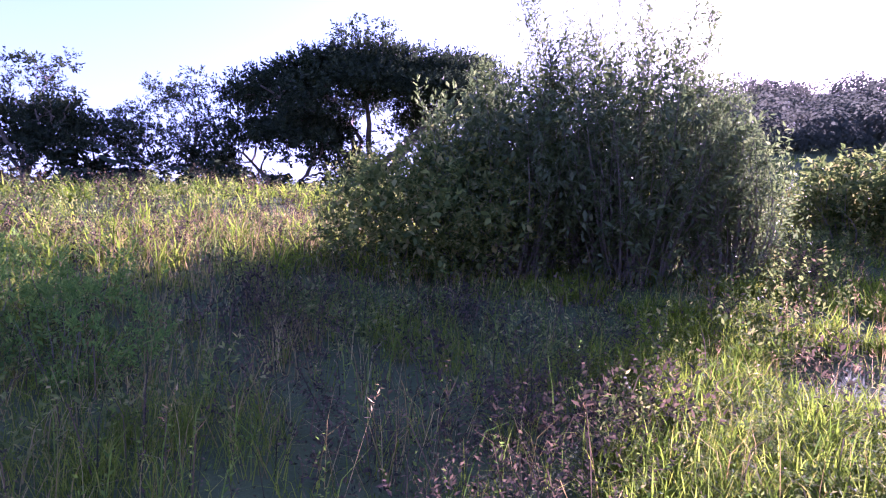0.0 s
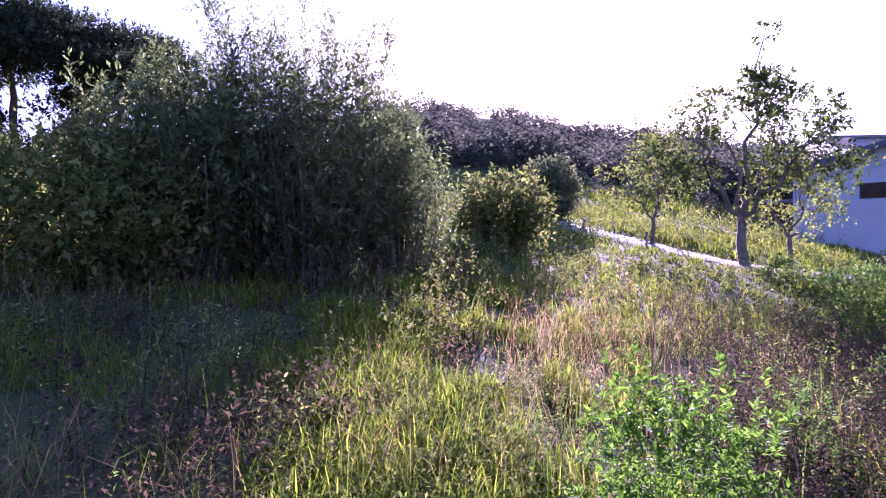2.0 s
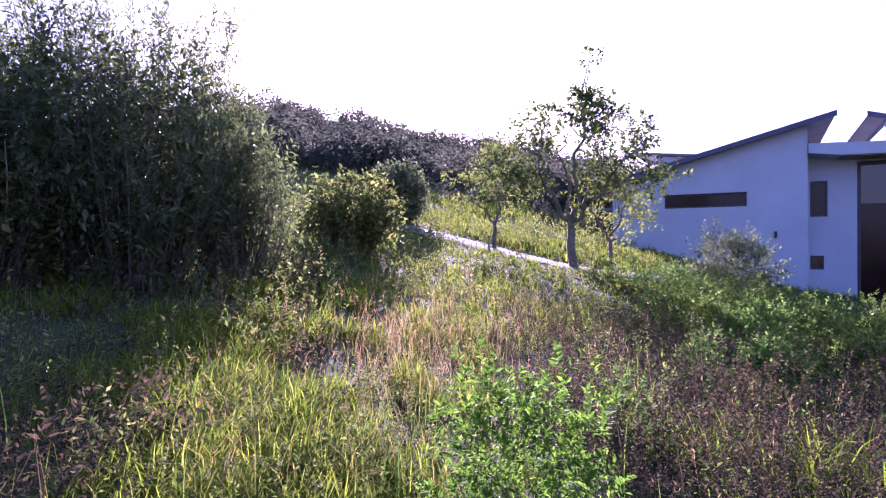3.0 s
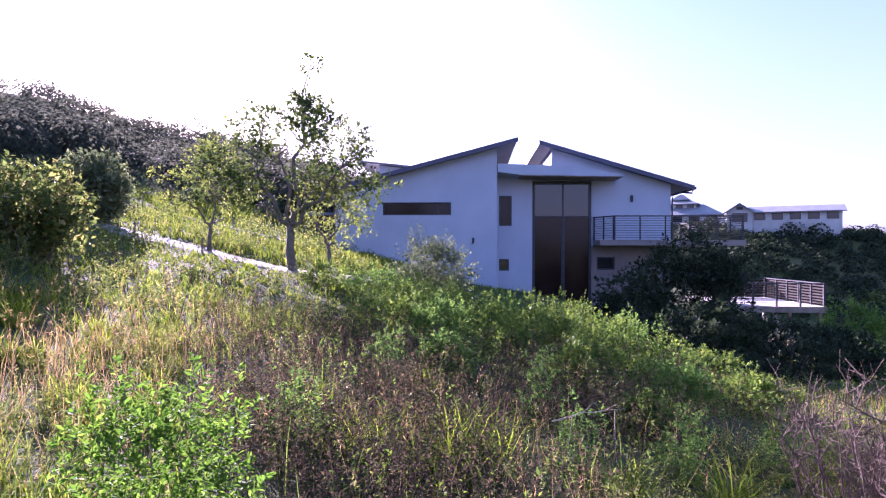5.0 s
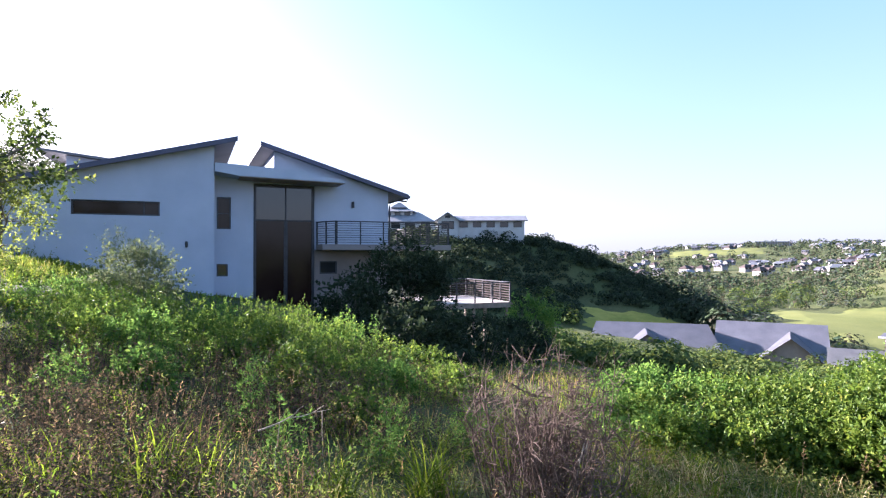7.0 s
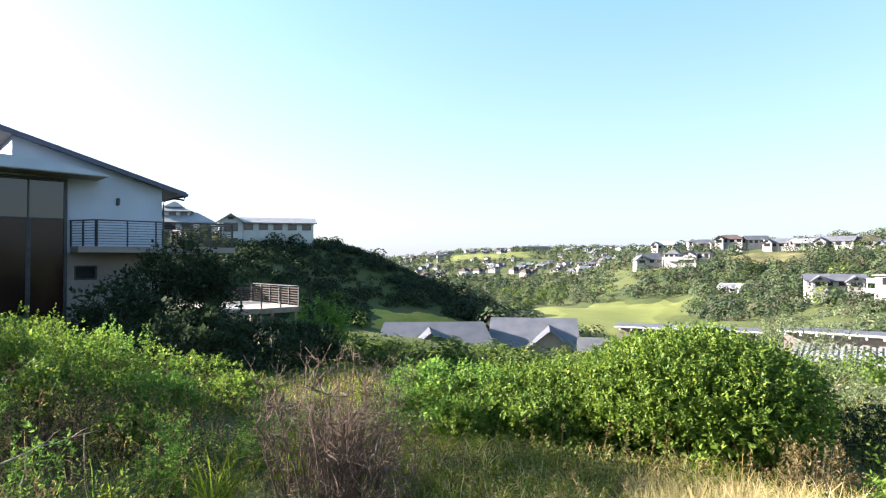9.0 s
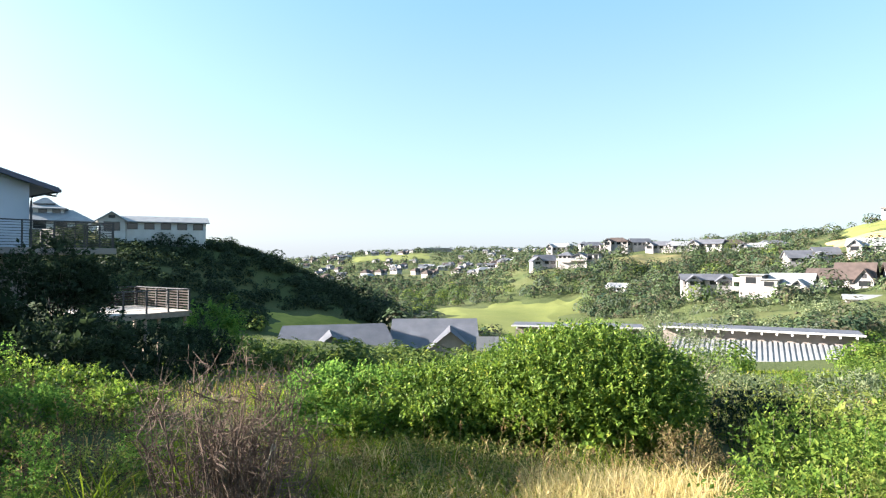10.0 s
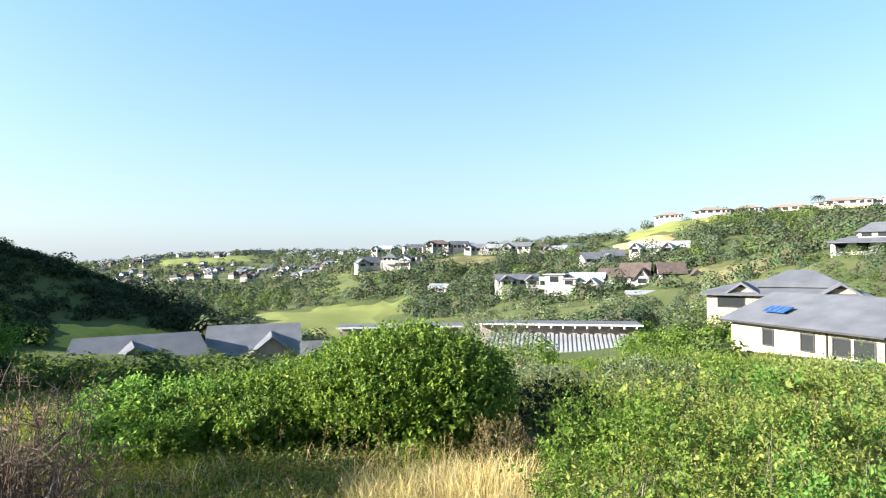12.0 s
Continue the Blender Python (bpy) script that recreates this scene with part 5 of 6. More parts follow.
for az, r, q, top in ((-83.4, 4.9, 0.22, 0.5), (-56.6, 4.6, 0.26, 0.5), (-79.5, 6.3, 0.25, 0.6), (-92.5, 5.4, 0.24, 0.5), (-100.5, 6.2, 0.25, 0.55), (-64.5, 6.8, 0.28, 0.6)):
    shrub(az, r, q, q, top, 210, 0.042, 0.4, M_BRIGHT, "small fresh green leafy plant among the weeds", "plant", shoots=10, shoot=0.09, deep=0.7, stems=6, low=-0.8, spires=5, coarse=1.1, name="plant", group="fresh green plants", lobes=0)
# by the track
wand_shrub(-33.2, 15.0, 1.55, 1.2, 1.95, 85, 0.13, 0.42, M_OLIVE, "yellow-green shrub beside the gravel track", per=9, leaves=7, side=0.3)
wand_shrub(-38.4, 26.0, 1.3, 1.2, 2.6, 130, 0.15, 0.4, M_GREY, "rounded grey-green shrub behind the track", per=10, leaves=8, side=0.34)
# in front of the house
shrub(-68.2, 16.5, 1.25, 1.1, 1.7, 3200, 0.07, 0.34, M_GREY, "grey-green fine-leaved shrub before the white wall", shoots=9, shoot=0.3, deep=0.6, stems=12, low=-0.5, spires=14)
HEDGE = [(-60.0, 16.0, 1.3, 0.75), (-63.5, 14.5, 1.2, 0.85), (-66.0, 13.0, 1.2, 0.95), (-69.0, 13.8, 1.0, 1.0), (-71.5, 12.5, 1.2, 0.95), (-74.5, 14.5, 1.0, 0.9), (-77.0, 12.8, 1.1, 1.0),
         (-80.5, 13.4, 1.0, 0.95), (-83.0, 12.0, 1.1, 1.1), (-86.5, 13.0, 1.0, 1.2), (-89.5, 11.5, 1.0, 1.0), (-93.0, 12.5, 1.0, 0.8),
         (-64.0, 10.5, 0.8, 0.75), (-69.5, 10.0, 0.7, 0.75), (-75.0, 10.2, 0.8, 0.8), (-80.0, 9.8, 0.6, 0.8), (-85.5, 9.2, 0.8, 0.85), (-91.0, 9.2, 0.6, 0.75), (-97.0, 10.0, 0.8, 0.65),
         (-82.5, 7.4, 0.35, 0.6), (-89.0, 6.8, 0.4, 0.5), (-70.0, 7.6, 0.35, 0.5)]
for i, (az, r, q, top) in enumerate(HEDGE):
    shrub(az, r, q * rng.uniform(0.75, 1.0), q * 0.8, top * rng.uniform(0.85, 1.15) * (0.7 if az < -85 else 0.92), 760 if r > 8 else 560, 0.056, 0.48, (M_MID, M_BRIGHT, M_MID, M_GLOSSY)[i % 4], "low sunlit green bush in the thicket below the house", shoots=9, shoot=0.18, deep=0.45, stems=8, low=-0.6, group="thicket bushes", spires=10, coarse=1.6, lobes=14, core_of=5)
shrub(-92.0, 23.0, 2.05, 1.5, 3.9, 3200, 0.13, 0.4, M_DARK_SHADED, "dark spreading tree in the shade of the house", category="tree", name="tree", shoots=8, shoot=0.4, deep=0.6, stems=12, low=-0.5)
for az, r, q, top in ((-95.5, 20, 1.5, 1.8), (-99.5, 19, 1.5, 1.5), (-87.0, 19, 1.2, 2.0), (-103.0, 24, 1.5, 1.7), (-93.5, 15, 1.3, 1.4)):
    shrub(az, r, q, q, top, 1100, 0.12, 0.45, M_DARK_SHADED, "dark green bush on the shaded slope", shoots=8, shoot=0.3, deep=0.5, stems=8, low=-0.6, group="shaded bushes")
shrub(-104.3, 26, 1.2, 1.1, 3.0, 1200, 0.12, 0.4, M_BRIGHT, "bright green bush beside the terrace", shoots=8, shoot=0.35, deep=0.5, stems=8, low=-0.6)
shrub(-101.6, 24.5, 1.0, 1.0, 1.6, 900, 0.1, 0.35, M_GREY, "grey-green bush below the terrace", shoots=8, shoot=0.3, deep=0.5, stems=8, low=-0.6)
# the big rounded bush and its neighbours
shrub(-139.6, 7.6, 1.32, 1.3, 1.44, 7600, 0.054, 0.55, M_GLOSSY, "large rounded glossy green bush catching the sun", lobes=0, shoots=8, shoot=0.13, deep=0.24, stems=16, low=-0.7, coarse=1.6, core_of=2)
shrub(-130.0, 7.7, 1.1, 1.1, 0.98, 3800, 0.052, 0.55, M_GLOSSY, "rounded green bush grown into its neighbour", lobes=0, shoots=8, shoot=0.13, deep=0.3, stems=12, low=-0.7, coarse=1.6, core_of=3)
shrub(-123.0, 7.5, 1.1, 1.0, 0.93, 3400, 0.052, 0.55, M_GLOSSY, "rounded green bush grown into its neighbour", lobes=40, shoots=8, shoot=0.15, deep=0.3, stems=12, low=-0.7, coarse=1.3, core_of=6)
shrub(-117.0, 7.8, 1.1, 0.95, 0.88, 2400, 0.058, 0.52, M_BRIGHT, "low bright green bush at the thicket's end", lobes=30, shoots=8, shoot=0.15, deep=0.4, stems=12, low=-0.7, coarse=1.3)
shrub(-147.0, 11.5, 1.2, 1.1, 1.5, 1500, 0.045, 0.35, M_GREY, "feathery pale bush behind the rounded one", shoots=9, shoot=0.3, deep=0.6, stems=12, low=-0.6, spires=12)
shrub(-148.4, 6.1, 0.3, 0.28, 0.55, 420, 0.04, 0.3, M_RUST, "withered brown tuft beside the rounded bush", shoots=9, shoot=0.14, deep=0.6, stems=8, low=-0.7, coarse=1.2)
shrub(-153.5, 8.6, 0.8, 0.7, 0.62, 900, 0.045, 0.35, M_DARK_SHADED, "low dark bush in the hollow", shoots=9, shoot=0.18, deep=0.5, stems=8, low=-0.7)
SLOPE = [(-158, 3.0, 0.55, 0.8), (-165, 3.2, 0.65, 0.95), (-172, 3.4, 0.7, 0.95), (-179, 3.3, 0.7, 1.0), (-186, 3.6, 0.8, 1.0),
         (-160, 4.6, 0.8, 0.95), (-168, 5.0, 0.9, 1.0), (-176, 5.4, 1.0, 1.05), (-184, 5.6, 1.0, 1.05), (-159, 6.4, 0.7, 0.8), (-164, 7.2, 1.0, 1.0),
         (-171, 7.8, 1.1, 1.0), (-178, 8.0, 1.2, 1.05), (-156, 9.5, 1.0, 0.8), (-161, 10.5, 1.2, 1.35), (-167, 11.5, 1.3, 1.2), (-173, 12.0, 1.4, 1.1), (-180, 12.0, 1.5, 1.1),
         (-159, 15, 1.4, 1.3), (-165, 16.5, 1.6, 1.7), (-152, 14, 1.1, 0.9), (-163, 21, 1.9, 2.2), (-168.5, 17.5, 1.6, 1.5), (-175.5, 18, 1.6, 1.2), (-182, 18, 1.8, 1.4)]
for i, (az, r, q, top) in enumerate(SLOPE):
    top = top * (0.3 if r > 14 else 0.45 if r > 9 else 0.75 if r > 6 else 0.88)
    mat = (M_YELLOW, M_MID, M_YELLOW, M_BRIGHT)[i % 4] if r < 9 else (M_MID, M_YELLOW, M_GREY)[i % 3]
    size = 0.038 if r < 6 else 0.055
    shrub(az, r, q, q * 0.9, top, 1350 if r < 6 else 800, size, 0.48, mat, "sunlit yellow-green bush on the falling slope", shoots=9, shoot=0.13 if r < 6 else 0.2, deep=0.55, stems=10, low=-0.8, group="slope bushes", spires=6 if r < 6 else 0, coarse=1.3 if r < 6 else 1.8)


def dead_bush(az, r, spread, top, n, label):
    at = spot(az, r)
    b = empty("dead_bush", at, 0, label=label, category="bush")
    main, fine = [], []
    for i in range(n):
        a, q = rng.uniform(0, 2 * math.pi), math.sqrt(rng.random())
        foot = np.array([math.cos(a) * spread * 0.55 * q, math.sin(a) * spread * 0.55 * q, -0.1])
        tip = np.array([math.cos(a) * spread * q, math.sin(a) * spread * q, top * rng.uniform(0.6, 1.0)])
        pts = [foot + (tip - foot) * t + rng.normal(scale=0.03, size=3) for t in np.linspace(0, 1, 6)]
        main.append([(p, 0.0074 * (1 - 0.7 * t)) for p, t in zip(pts, np.linspace(0, 1, 6))])
        for k in range(17):
            t = rng.integers(1, 6)
            d = unit(rng.normal(size=(1, 3)) + [[0, 0, 0.7]])[0] * rng.uniform(0.12, 0.32)
            s = pts[t]
            fine.append([(s, 0.0038), (s + d * 0.5 + rng.normal(scale=0.02, size=3), 0.0028), (s + d, 0.0015)])
            s2 = s + d * 0.5
            d2 = unit(rng.normal(size=(1, 3)) + [[0, 0, 0.6]])[0] * rng.uniform(0.06, 0.16)
            fine.append([(s2, 0.0022), (s2 + d2, 0.0011)])
    part("brushwood", tubes(main, 4), M_TWIG, b, kind="stuff")
    part("fine_brushwood", tubes(fine, 3), M_TWIG, b, kind="stuff")


dead_bush(-107.0, 4.9, 0.7, 1.15, 64, "bare dead bush of tangled brown twigs")
dead_bush(-111.5, 4.6, 0.5, 0.85, 26, "smaller bare dead bush beside the first")


def limb_path(a, b, bend, steps=6, wob=0.04):
    a, b = np.array(a, float), np.array(b, float)
    size = np.linalg.norm(b - a)
    return [a + (b - a) * t + np.array([0, 0, 1.0]) * bend * size * t * (1 - t) + (rng.normal(scale=wob * size, size=3) if 0 < t < 1 else 0) for t in np.linspace(0, 1, steps)]


def tree(az, r, height, tips, trunk_r, fork, label, leaf_mat, clump, leaf, width, per, lean=(0, 0), bend=0.15, extra=3, name="tree", shoot=0.3, shoots=7, turn=None, squash=0.6, mains=5):
    """A trunk, limbs that run to the given crown points, branchlets, and leaf clumps at their ends."""
    at = spot(az, r)
    t = empty(name, at, az if turn is None else turn, label=label, category="tree")
    top_of = np.array([lean[0], lean[1], fork])
    line = limb_path((0, 0, -0.3), top_of, 0.0, 6, 0.025)
    rad = np.linspace(trunk_r * 1.25, trunk_r * 0.8, 6)
    part("trunk", tubes([list(zip(line, rad))], 9), M_BARK, t, smooth=True)
    limbs, twigs, ends = [], [], []
    tips = [np.array(q, float) for q in tips]
    lead = tips[-1::-max(1, len(tips) // mains)][:mains]
    paths = []
    for tip in lead:
        p = limb_path(top_of, tip, bend, 9, 0.03)
        size = np.linalg.norm(tip - top_of)
        rr = trunk_r * 0.62
        limbs.append(list(zip(p, np.linspace(rr, rr * 0.16, 9))))
        paths.append((p, rr))
        ends.append(p[-1])
    for tip in tips:
        if any(tip is q for q in lead):
            continue
        p, rr = min(paths, key=lambda w: min(np.linalg.norm((q - tip) * [1, 1, 0.7]) for q in w[0][2:7]))
        k = 2 + int(np.argmin([np.linalg.norm(q - tip) + 0.35 * abs(i - 2) for i, q in enumerate(p[2:7])]))
        q = limb_path(p[k], tip, bend, 6, 0.05)
        r2 = rr * (1 - 0.095 * k) * 0.6
        limbs.append(list(zip(q, np.linspace(r2, r2 * 0.15, 6))))
        ends.append(q[-1])
        size = np.linalg.norm(tip - p[k])
        for m in range(extra):
            s = q[rng.integers(2, 5)]
            d = unit(rng.normal(size=(1, 3)) * [1, 1, 0.6] + unit((tip - p[k])[None]) * 0.8)[0] * size * rng.uniform(0.25, 0.5)
            w = limb_path(s, s + d, bend, 4, 0.05)
            twigs.append(list(zip(w, np.linspace(r2 * 0.4, r2 * 0.08, 4))))
            ends.append(w[-1])
    for l in limbs:
        part("limb", tubes([l], 6), M_BARK, t, smooth=True)
    part("branch_spray", tubes(twigs, 4), M_BARK, t, kind="stuff")
    ends = np.array(ends)
    c = np.repeat(ends, per, 0)
    off = unit(rng.normal(size=c.shape)) * (rng.random(len(c)) ** 0.5)[:, None] * clump * [1, 1, squash]
    along = unit(off) + rng.normal(scale=0.4, size=c.shape) + [0, 0, 0.3]
    part("crown", sprigs(c + off, along, shoot, shoots, leaf, width), leaf_mat, t)
    return t


def fan(n, rx, ry, z0, z1, seed):
    q = np.random.default_rng(seed)
    a = np.arange(n) * 2.4 + q.uniform(-0.3, 0.3, n)
    s = np.sqrt((np.arange(n) + 0.5) / n)
    return [(math.cos(x) * rx * k, math.sin(x) * ry * k, z1 - (z1 - z0) * k * k + q.uniform(-0.3, 0.3)) for x, k in zip(a, s)]


# the open-crowned tree by the track, and its slimmer neighbours
tree(-55.0, 18.3, 6.0, fan(30, 3.1, 2.2, 2.3, 5.1, 3) + [(0.5, 0, 6.3)], 0.13, 1.4, "open-crowned tree with a pale trunk beside the track", M_TREE, 0.4, 0.16, 0.6, 15, lean=(-0.1, 0.0), extra=2, shoot=0.2, shoots=5, bend=0.05, squash=0.8)
tree(-58.3, 18.6, 3.4, fan(12, 1.2, 1.1, 1.2, 2.9, 4), 0.07, 0.9, "slim yellow-leaved tree before the white wall", M_YELLOW, 0.36, 0.11, 0.55, 18, extra=2, shoot=0.2, shoots=5, bend=0.05, mains=3)
tree(-47.6, 20.5, 3.6, fan(12, 1.4, 1.2, 1.4, 3.2, 5), 0.07, 0.9, "small yellow-green tree beside the track", M_YELLOW, 0.4, 0.11, 0.55, 18, extra=2, shoot=0.2, shoots=5, bend=0.05, mains=3)

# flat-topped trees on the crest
tree(6.5, 38, 14, fan(46, 9.6, 6.0, 6.3, 10.2, 8), 0.42, 2.4, "broad dark umbrella-crowned thorn tree on the crest", M_DARK_SHADED, 1.9, 0.3, 0.42, 78, lean=(-0.6, 0), bend=0.2, extra=2, shoot=0.55, shoots=8, squash=0.24, mains=7)
tree(15.0, 36, 8, fan(22, 5.8, 3.6, 1.8, 6.2, 9), 0.3, 1.2, "dark dense lower thorn tree under the broad crown", M_DARK_SHADED, 1.3, 0.34, 0.42, 50, bend=0.15, extra=1, shoot=0.5, shoots=8, squash=0.5)
tree(-1.0, 40, 10, fan(18, 4.4, 3.5, 5.0, 10.0, 10), 0.3, 2.2, "thorn tree with open branches and flat crown", M_DARK_SHADED, 1.2, 0.32, 0.42, 34, bend=0.25, extra=2, shoot=0.5, shoots=8, squash=0.3)
tree(24.5, 38, 8.6, fan(18, 3.4, 3.0, 3.0, 7.7, 11), 0.26, 1.6, "open grey-green tree with sky showing through its crown", M_DARK_SHADED, 0.75, 0.22, 0.45, 24, bend=0.2, extra=3, shoot=0.4, shoots=7)
tree(33.5, 36, 8.0, fan(18, 4.9, 3.4, 2.4, 5.7, 12), 0.32, 1.4, "dense dark tree with flat spreading crown", M_DARK_SHADED, 1.1, 0.3, 0.42, 45, bend=0.2, extra=2, shoot=0.5, shoots=8, squash=0.5)
tree(35.5, 34, 8.0, fan(12, 3.2, 2.4, 4.2, 7.6, 13), 0.2, 2.0, "open tree with wispy shoots behind the dense one", M_DARK_SHADED, 0.45, 0.22, 0.45, 16, extra=3, shoot=0.35, shoots=6)


# ---- woods ----
# stretches kept open: headings and reaches of the fields, banks and clearings
OPEN = [(-108.5, -119.8, 77, 95), (-124, -138.6, 96, 208), (-157.5, -164.3, 226, 284), (-159.2, -169, 272, 330), (-140.2, -148.3, 255, 294), (-165, -172, 146, 180), (-116, -124, 850, 1160)]


def by_path(az, r):
    """The open strip along the gravel track and the narrow path."""
    return r < np.interp(-az, [12, 30, 36, 44, 50, 57, 68], [38, 50, 52, 47, 42, 38, 38])


def woods(name, az0, az1, r0, r1, n, size, cards, leaf, material, label, seed, keep=0.0, power=0.0, swell=0.0, clear=True, skip=None):
    """Many tree crowns of leaf clumps over a stretch of land, as one mass."""
    q = np.random.default_rng(seed)
    az = q.uniform(min(az0, az1), max(az0, az1), n)
    u = q.random(n)
    r = np.exp(math.log(r0) + u * math.log(r1 / r0)) if power == 0 else (r0 ** power + u * (r1 ** power - r0 ** power)) ** (1 / power)
    x, y = CX - np.sin(np.radians(az)) * r, CY + np.cos(np.radians(az)) * r
    ok = np.ones(n, bool)
    if keep:
        s = np.sin(x * 0.021 + 1.7 * np.sin(y * 0.016)) + np.sin(y * 0.027 + 1.3 * np.sin(x * 0.012))
        ok &= s > keep - 1
        ok &= ~((az < -106) & (az > -131) & (r < 79)) & ~((az < -131) & (r < 62))
    for a, far, wide, front in CLEAR if clear else ():
        ok &= ~((np.abs(az - a) < wide + 0.2) & (r < far + 7) & (r > far * front))
    for a0, a1, near, far in OPEN if clear else ():
        ok &= ~((az < a0) & (az > a1) & (r > near) & (r < far))
    if skip:
        ok &= ~skip(az, r)
    x, y, r = x[ok], y[ok], r[ok]
    n = len(x)
    rad = size * np.exp(np.clip(q.normal(scale=0.35, size=n), -0.8, 0.5)) * (r / r0) ** swell
    tall = q.uniform(0.75, 1.25, n)
    d = unit(q.normal(size=(n, cards, 3)))
    d[..., 2] = np.abs(d[..., 2]) * 1.1 - 0.12
    d = unit(d)
    lobes = unit(q.normal(size=(n, 5, 3)) + [0, 0, 0.4])
    bulge = 0.72 + 0.32 * np.clip((np.einsum("nci,nli->ncl", d, lobes).max(-1) - 0.5) * 2, 0, 1) + q.uniform(-0.1, 0.08, (n, cards))
    p = np.stack([x, y, land(x, y) + rad * tall * 0.2], -1)[:, None] + d * (rad[:, None] * bulge)[..., None] * np.stack([np.ones(n), np.ones(n), tall], -1)[:, None]
    L = np.repeat(rad[:, None], cards, 1) * leaf * q.uniform(0.7, 1.3, (n, cards))
    facing = d + q.normal(scale=0.25, size=d.shape) + [0, 0, 0.15]
    ob = part(name, shell_cards(p.reshape(-1, 3), facing.reshape(-1, 3), L.ravel() * 1.25, L.ravel()), material)
    return tagged(ob, label, "woods", kind="stuff")


woods("woodland", -12, -68, 34, 114, 1000, 1.5, 210, 0.12, M_SCRUB, "dark scrub woodland covering the sunward hill", 21, swell=0.2, clear=False, skip=by_path)
woods("track_bush", -34, -66, 29, 46, 70, 0.62, 150, 0.15, M_FAR, "low bushes along the path under the hill", 49, skip=lambda az, r: np.abs(r - np.interp(-az, [34, 40, 44, 50, 57, 61, 66], [50, 40, 32, 28, 26, 25.5, 25])) < 1.6)
woods("scrub", -84, -119, 79, 122, 2300, 0.72, 60, 0.26, M_DARK_SHADED, "low scrub on the shaded hill", 22)
woods("crest_bush", -99, -112, 104, 111, 55, 1.15, 130, 0.2, M_DARK_SHADED, "dark bushes along the hill's crest", 33, clear=False)
woods("crest_scrub", -92, -106, 98, 103, 90, 0.75, 130, 0.2, M_DARK_SHADED, "dark bushes before the hill bungalow", 47, clear=False)
woods("hollow_trees", -112.5, -121, 88, 112, 60, 1.9, 260, 0.12, M_DARK_SHADED, "dark trees in the hollow at the hill's foot", 40)
woods("bushland", -118.5, -188, 62, 300, 1150, 1.9, 165, 0.15, M_FAR, "green bushland on the valley sides", 23, keep=0.35, power=1.0, swell=0.3)
woods("far_bushland", -108, -142, 300, 1900, 2600, 2.6, 40, 0.3, M_FAR, "hazy bushland over the far ridges", 24, keep=0.3, swell=0.5)
woods("ridge_trees", -138, -160, 312, 380, 150, 2.7, 120, 0.19, M_FAR, "dark trees behind the ridge houses", 35)
woods("skyline_trees", -160.5, -190, 342, 362, 60, 2.4, 120, 0.19, M_FAR, "trees behind the skyline villas", 42)
woods("hill_wood", -167.0, -175, 258, 306, 90, 2.8, 200, 0.13, M_TREE, "dense green wood below the skyline villas", 41, power=1.0, clear=False)
woods("valley_bush", -129, -152, 30, 52, 60, 0.8, 320, 0.14, M_MID, "green bushes round the houses below", 25)
woods("garden_bush", -159, -180, 47, 57, 60, 0.9, 300, 0.14, M_MID, "green garden bushes between the grey-roofed houses", 27)
woods("hillside_trees", -136, -188, 110, 300, 460, 2.5, 220, 0.13, M_FAR, "rounded green trees among the hillside houses", 28, keep=0.35, power=1.2, swell=0.3)
woods("bright_trees", -120, -188, 80, 300, 190, 2.2, 220, 0.13, M_TREE, "lighter green trees on the valley sides", 34, keep=0.4, power=1.2, swell=0.25)
woods("near_trees", -136, -184, 63, 135, 210, 1.8, 280, 0.11, M_FAR, "green trees round the houses below", 29, keep=0.2)
woods("pale_bushes", -134, -168, 75, 190, 120, 1.5, 200, 0.13, M_GREY, "silvery bushes among the green", 43, power=1.0)
woods("yard_trees", -139, -161, 61, 96, 110, 1.7, 300, 0.11, M_FAR, "green trees behind the long low buildings", 36)
woods("meadow_edge", -104, -108, 78, 88, 24, 0.9, 110, 0.22, M_TREE, "green bushes at the meadow's edge", 38)
woods("field_hedge", -122, -127.5, 92, 104, 26, 1.2, 130, 0.2, M_GREY, "pale hedge between the roofs and the field", 44, clear=False)
woods("hedge_bush", -161, -168, 26, 38, 18, 0.7, 320, 0.13, M_TREE, "green bushes before the cream house", 30)
woods("crest_scrub", 46, 2, 32, 40, 120, 1.5, 130, 0.17, M_DARK_SHADED, "dark scrub under the trees on the crest", 31)
woods("thicket_below", -106, -131, 27, 66, 150, 0.9, 210, 0.13, M_TREE, "green thicket between the slope and the grey roofs", 32)
woods("yard_bush", -164.5, -176, 57, 62, 22, 1.25, 260, 0.12, M_TREE, "green bushes before the stepped roofs", 48, clear=False)
woods("slope_bush", -157, -190, 57, 142, 260, 1.15, 200, 0.13, M_FAR, "low green bushes over the near hillside", 45)
woods("sunlit_bush", -157, -190, 60, 150, 110, 1.2, 200, 0.13, M_TREE, "lighter green bushes over the near hillside", 46)
woods("back_scrub", 70, 170, 30, 70, 160, 0.9, 60, 0.35, M_FAR, "scrub on the slope behind", 26)


# ---- grass and weeds ----
def bumps(x, y, s, seed):
    """Smooth patchiness between 0 and 1."""
    return 0.5 + 0.25 * (np.sin(x * s + seed + 1.9 * np.sin(y * s * 0.63 + seed)) + np.sin(y * s * 1.13 + 2.1 * seed + 1.6 * np.sin(x * s * 0.71)))


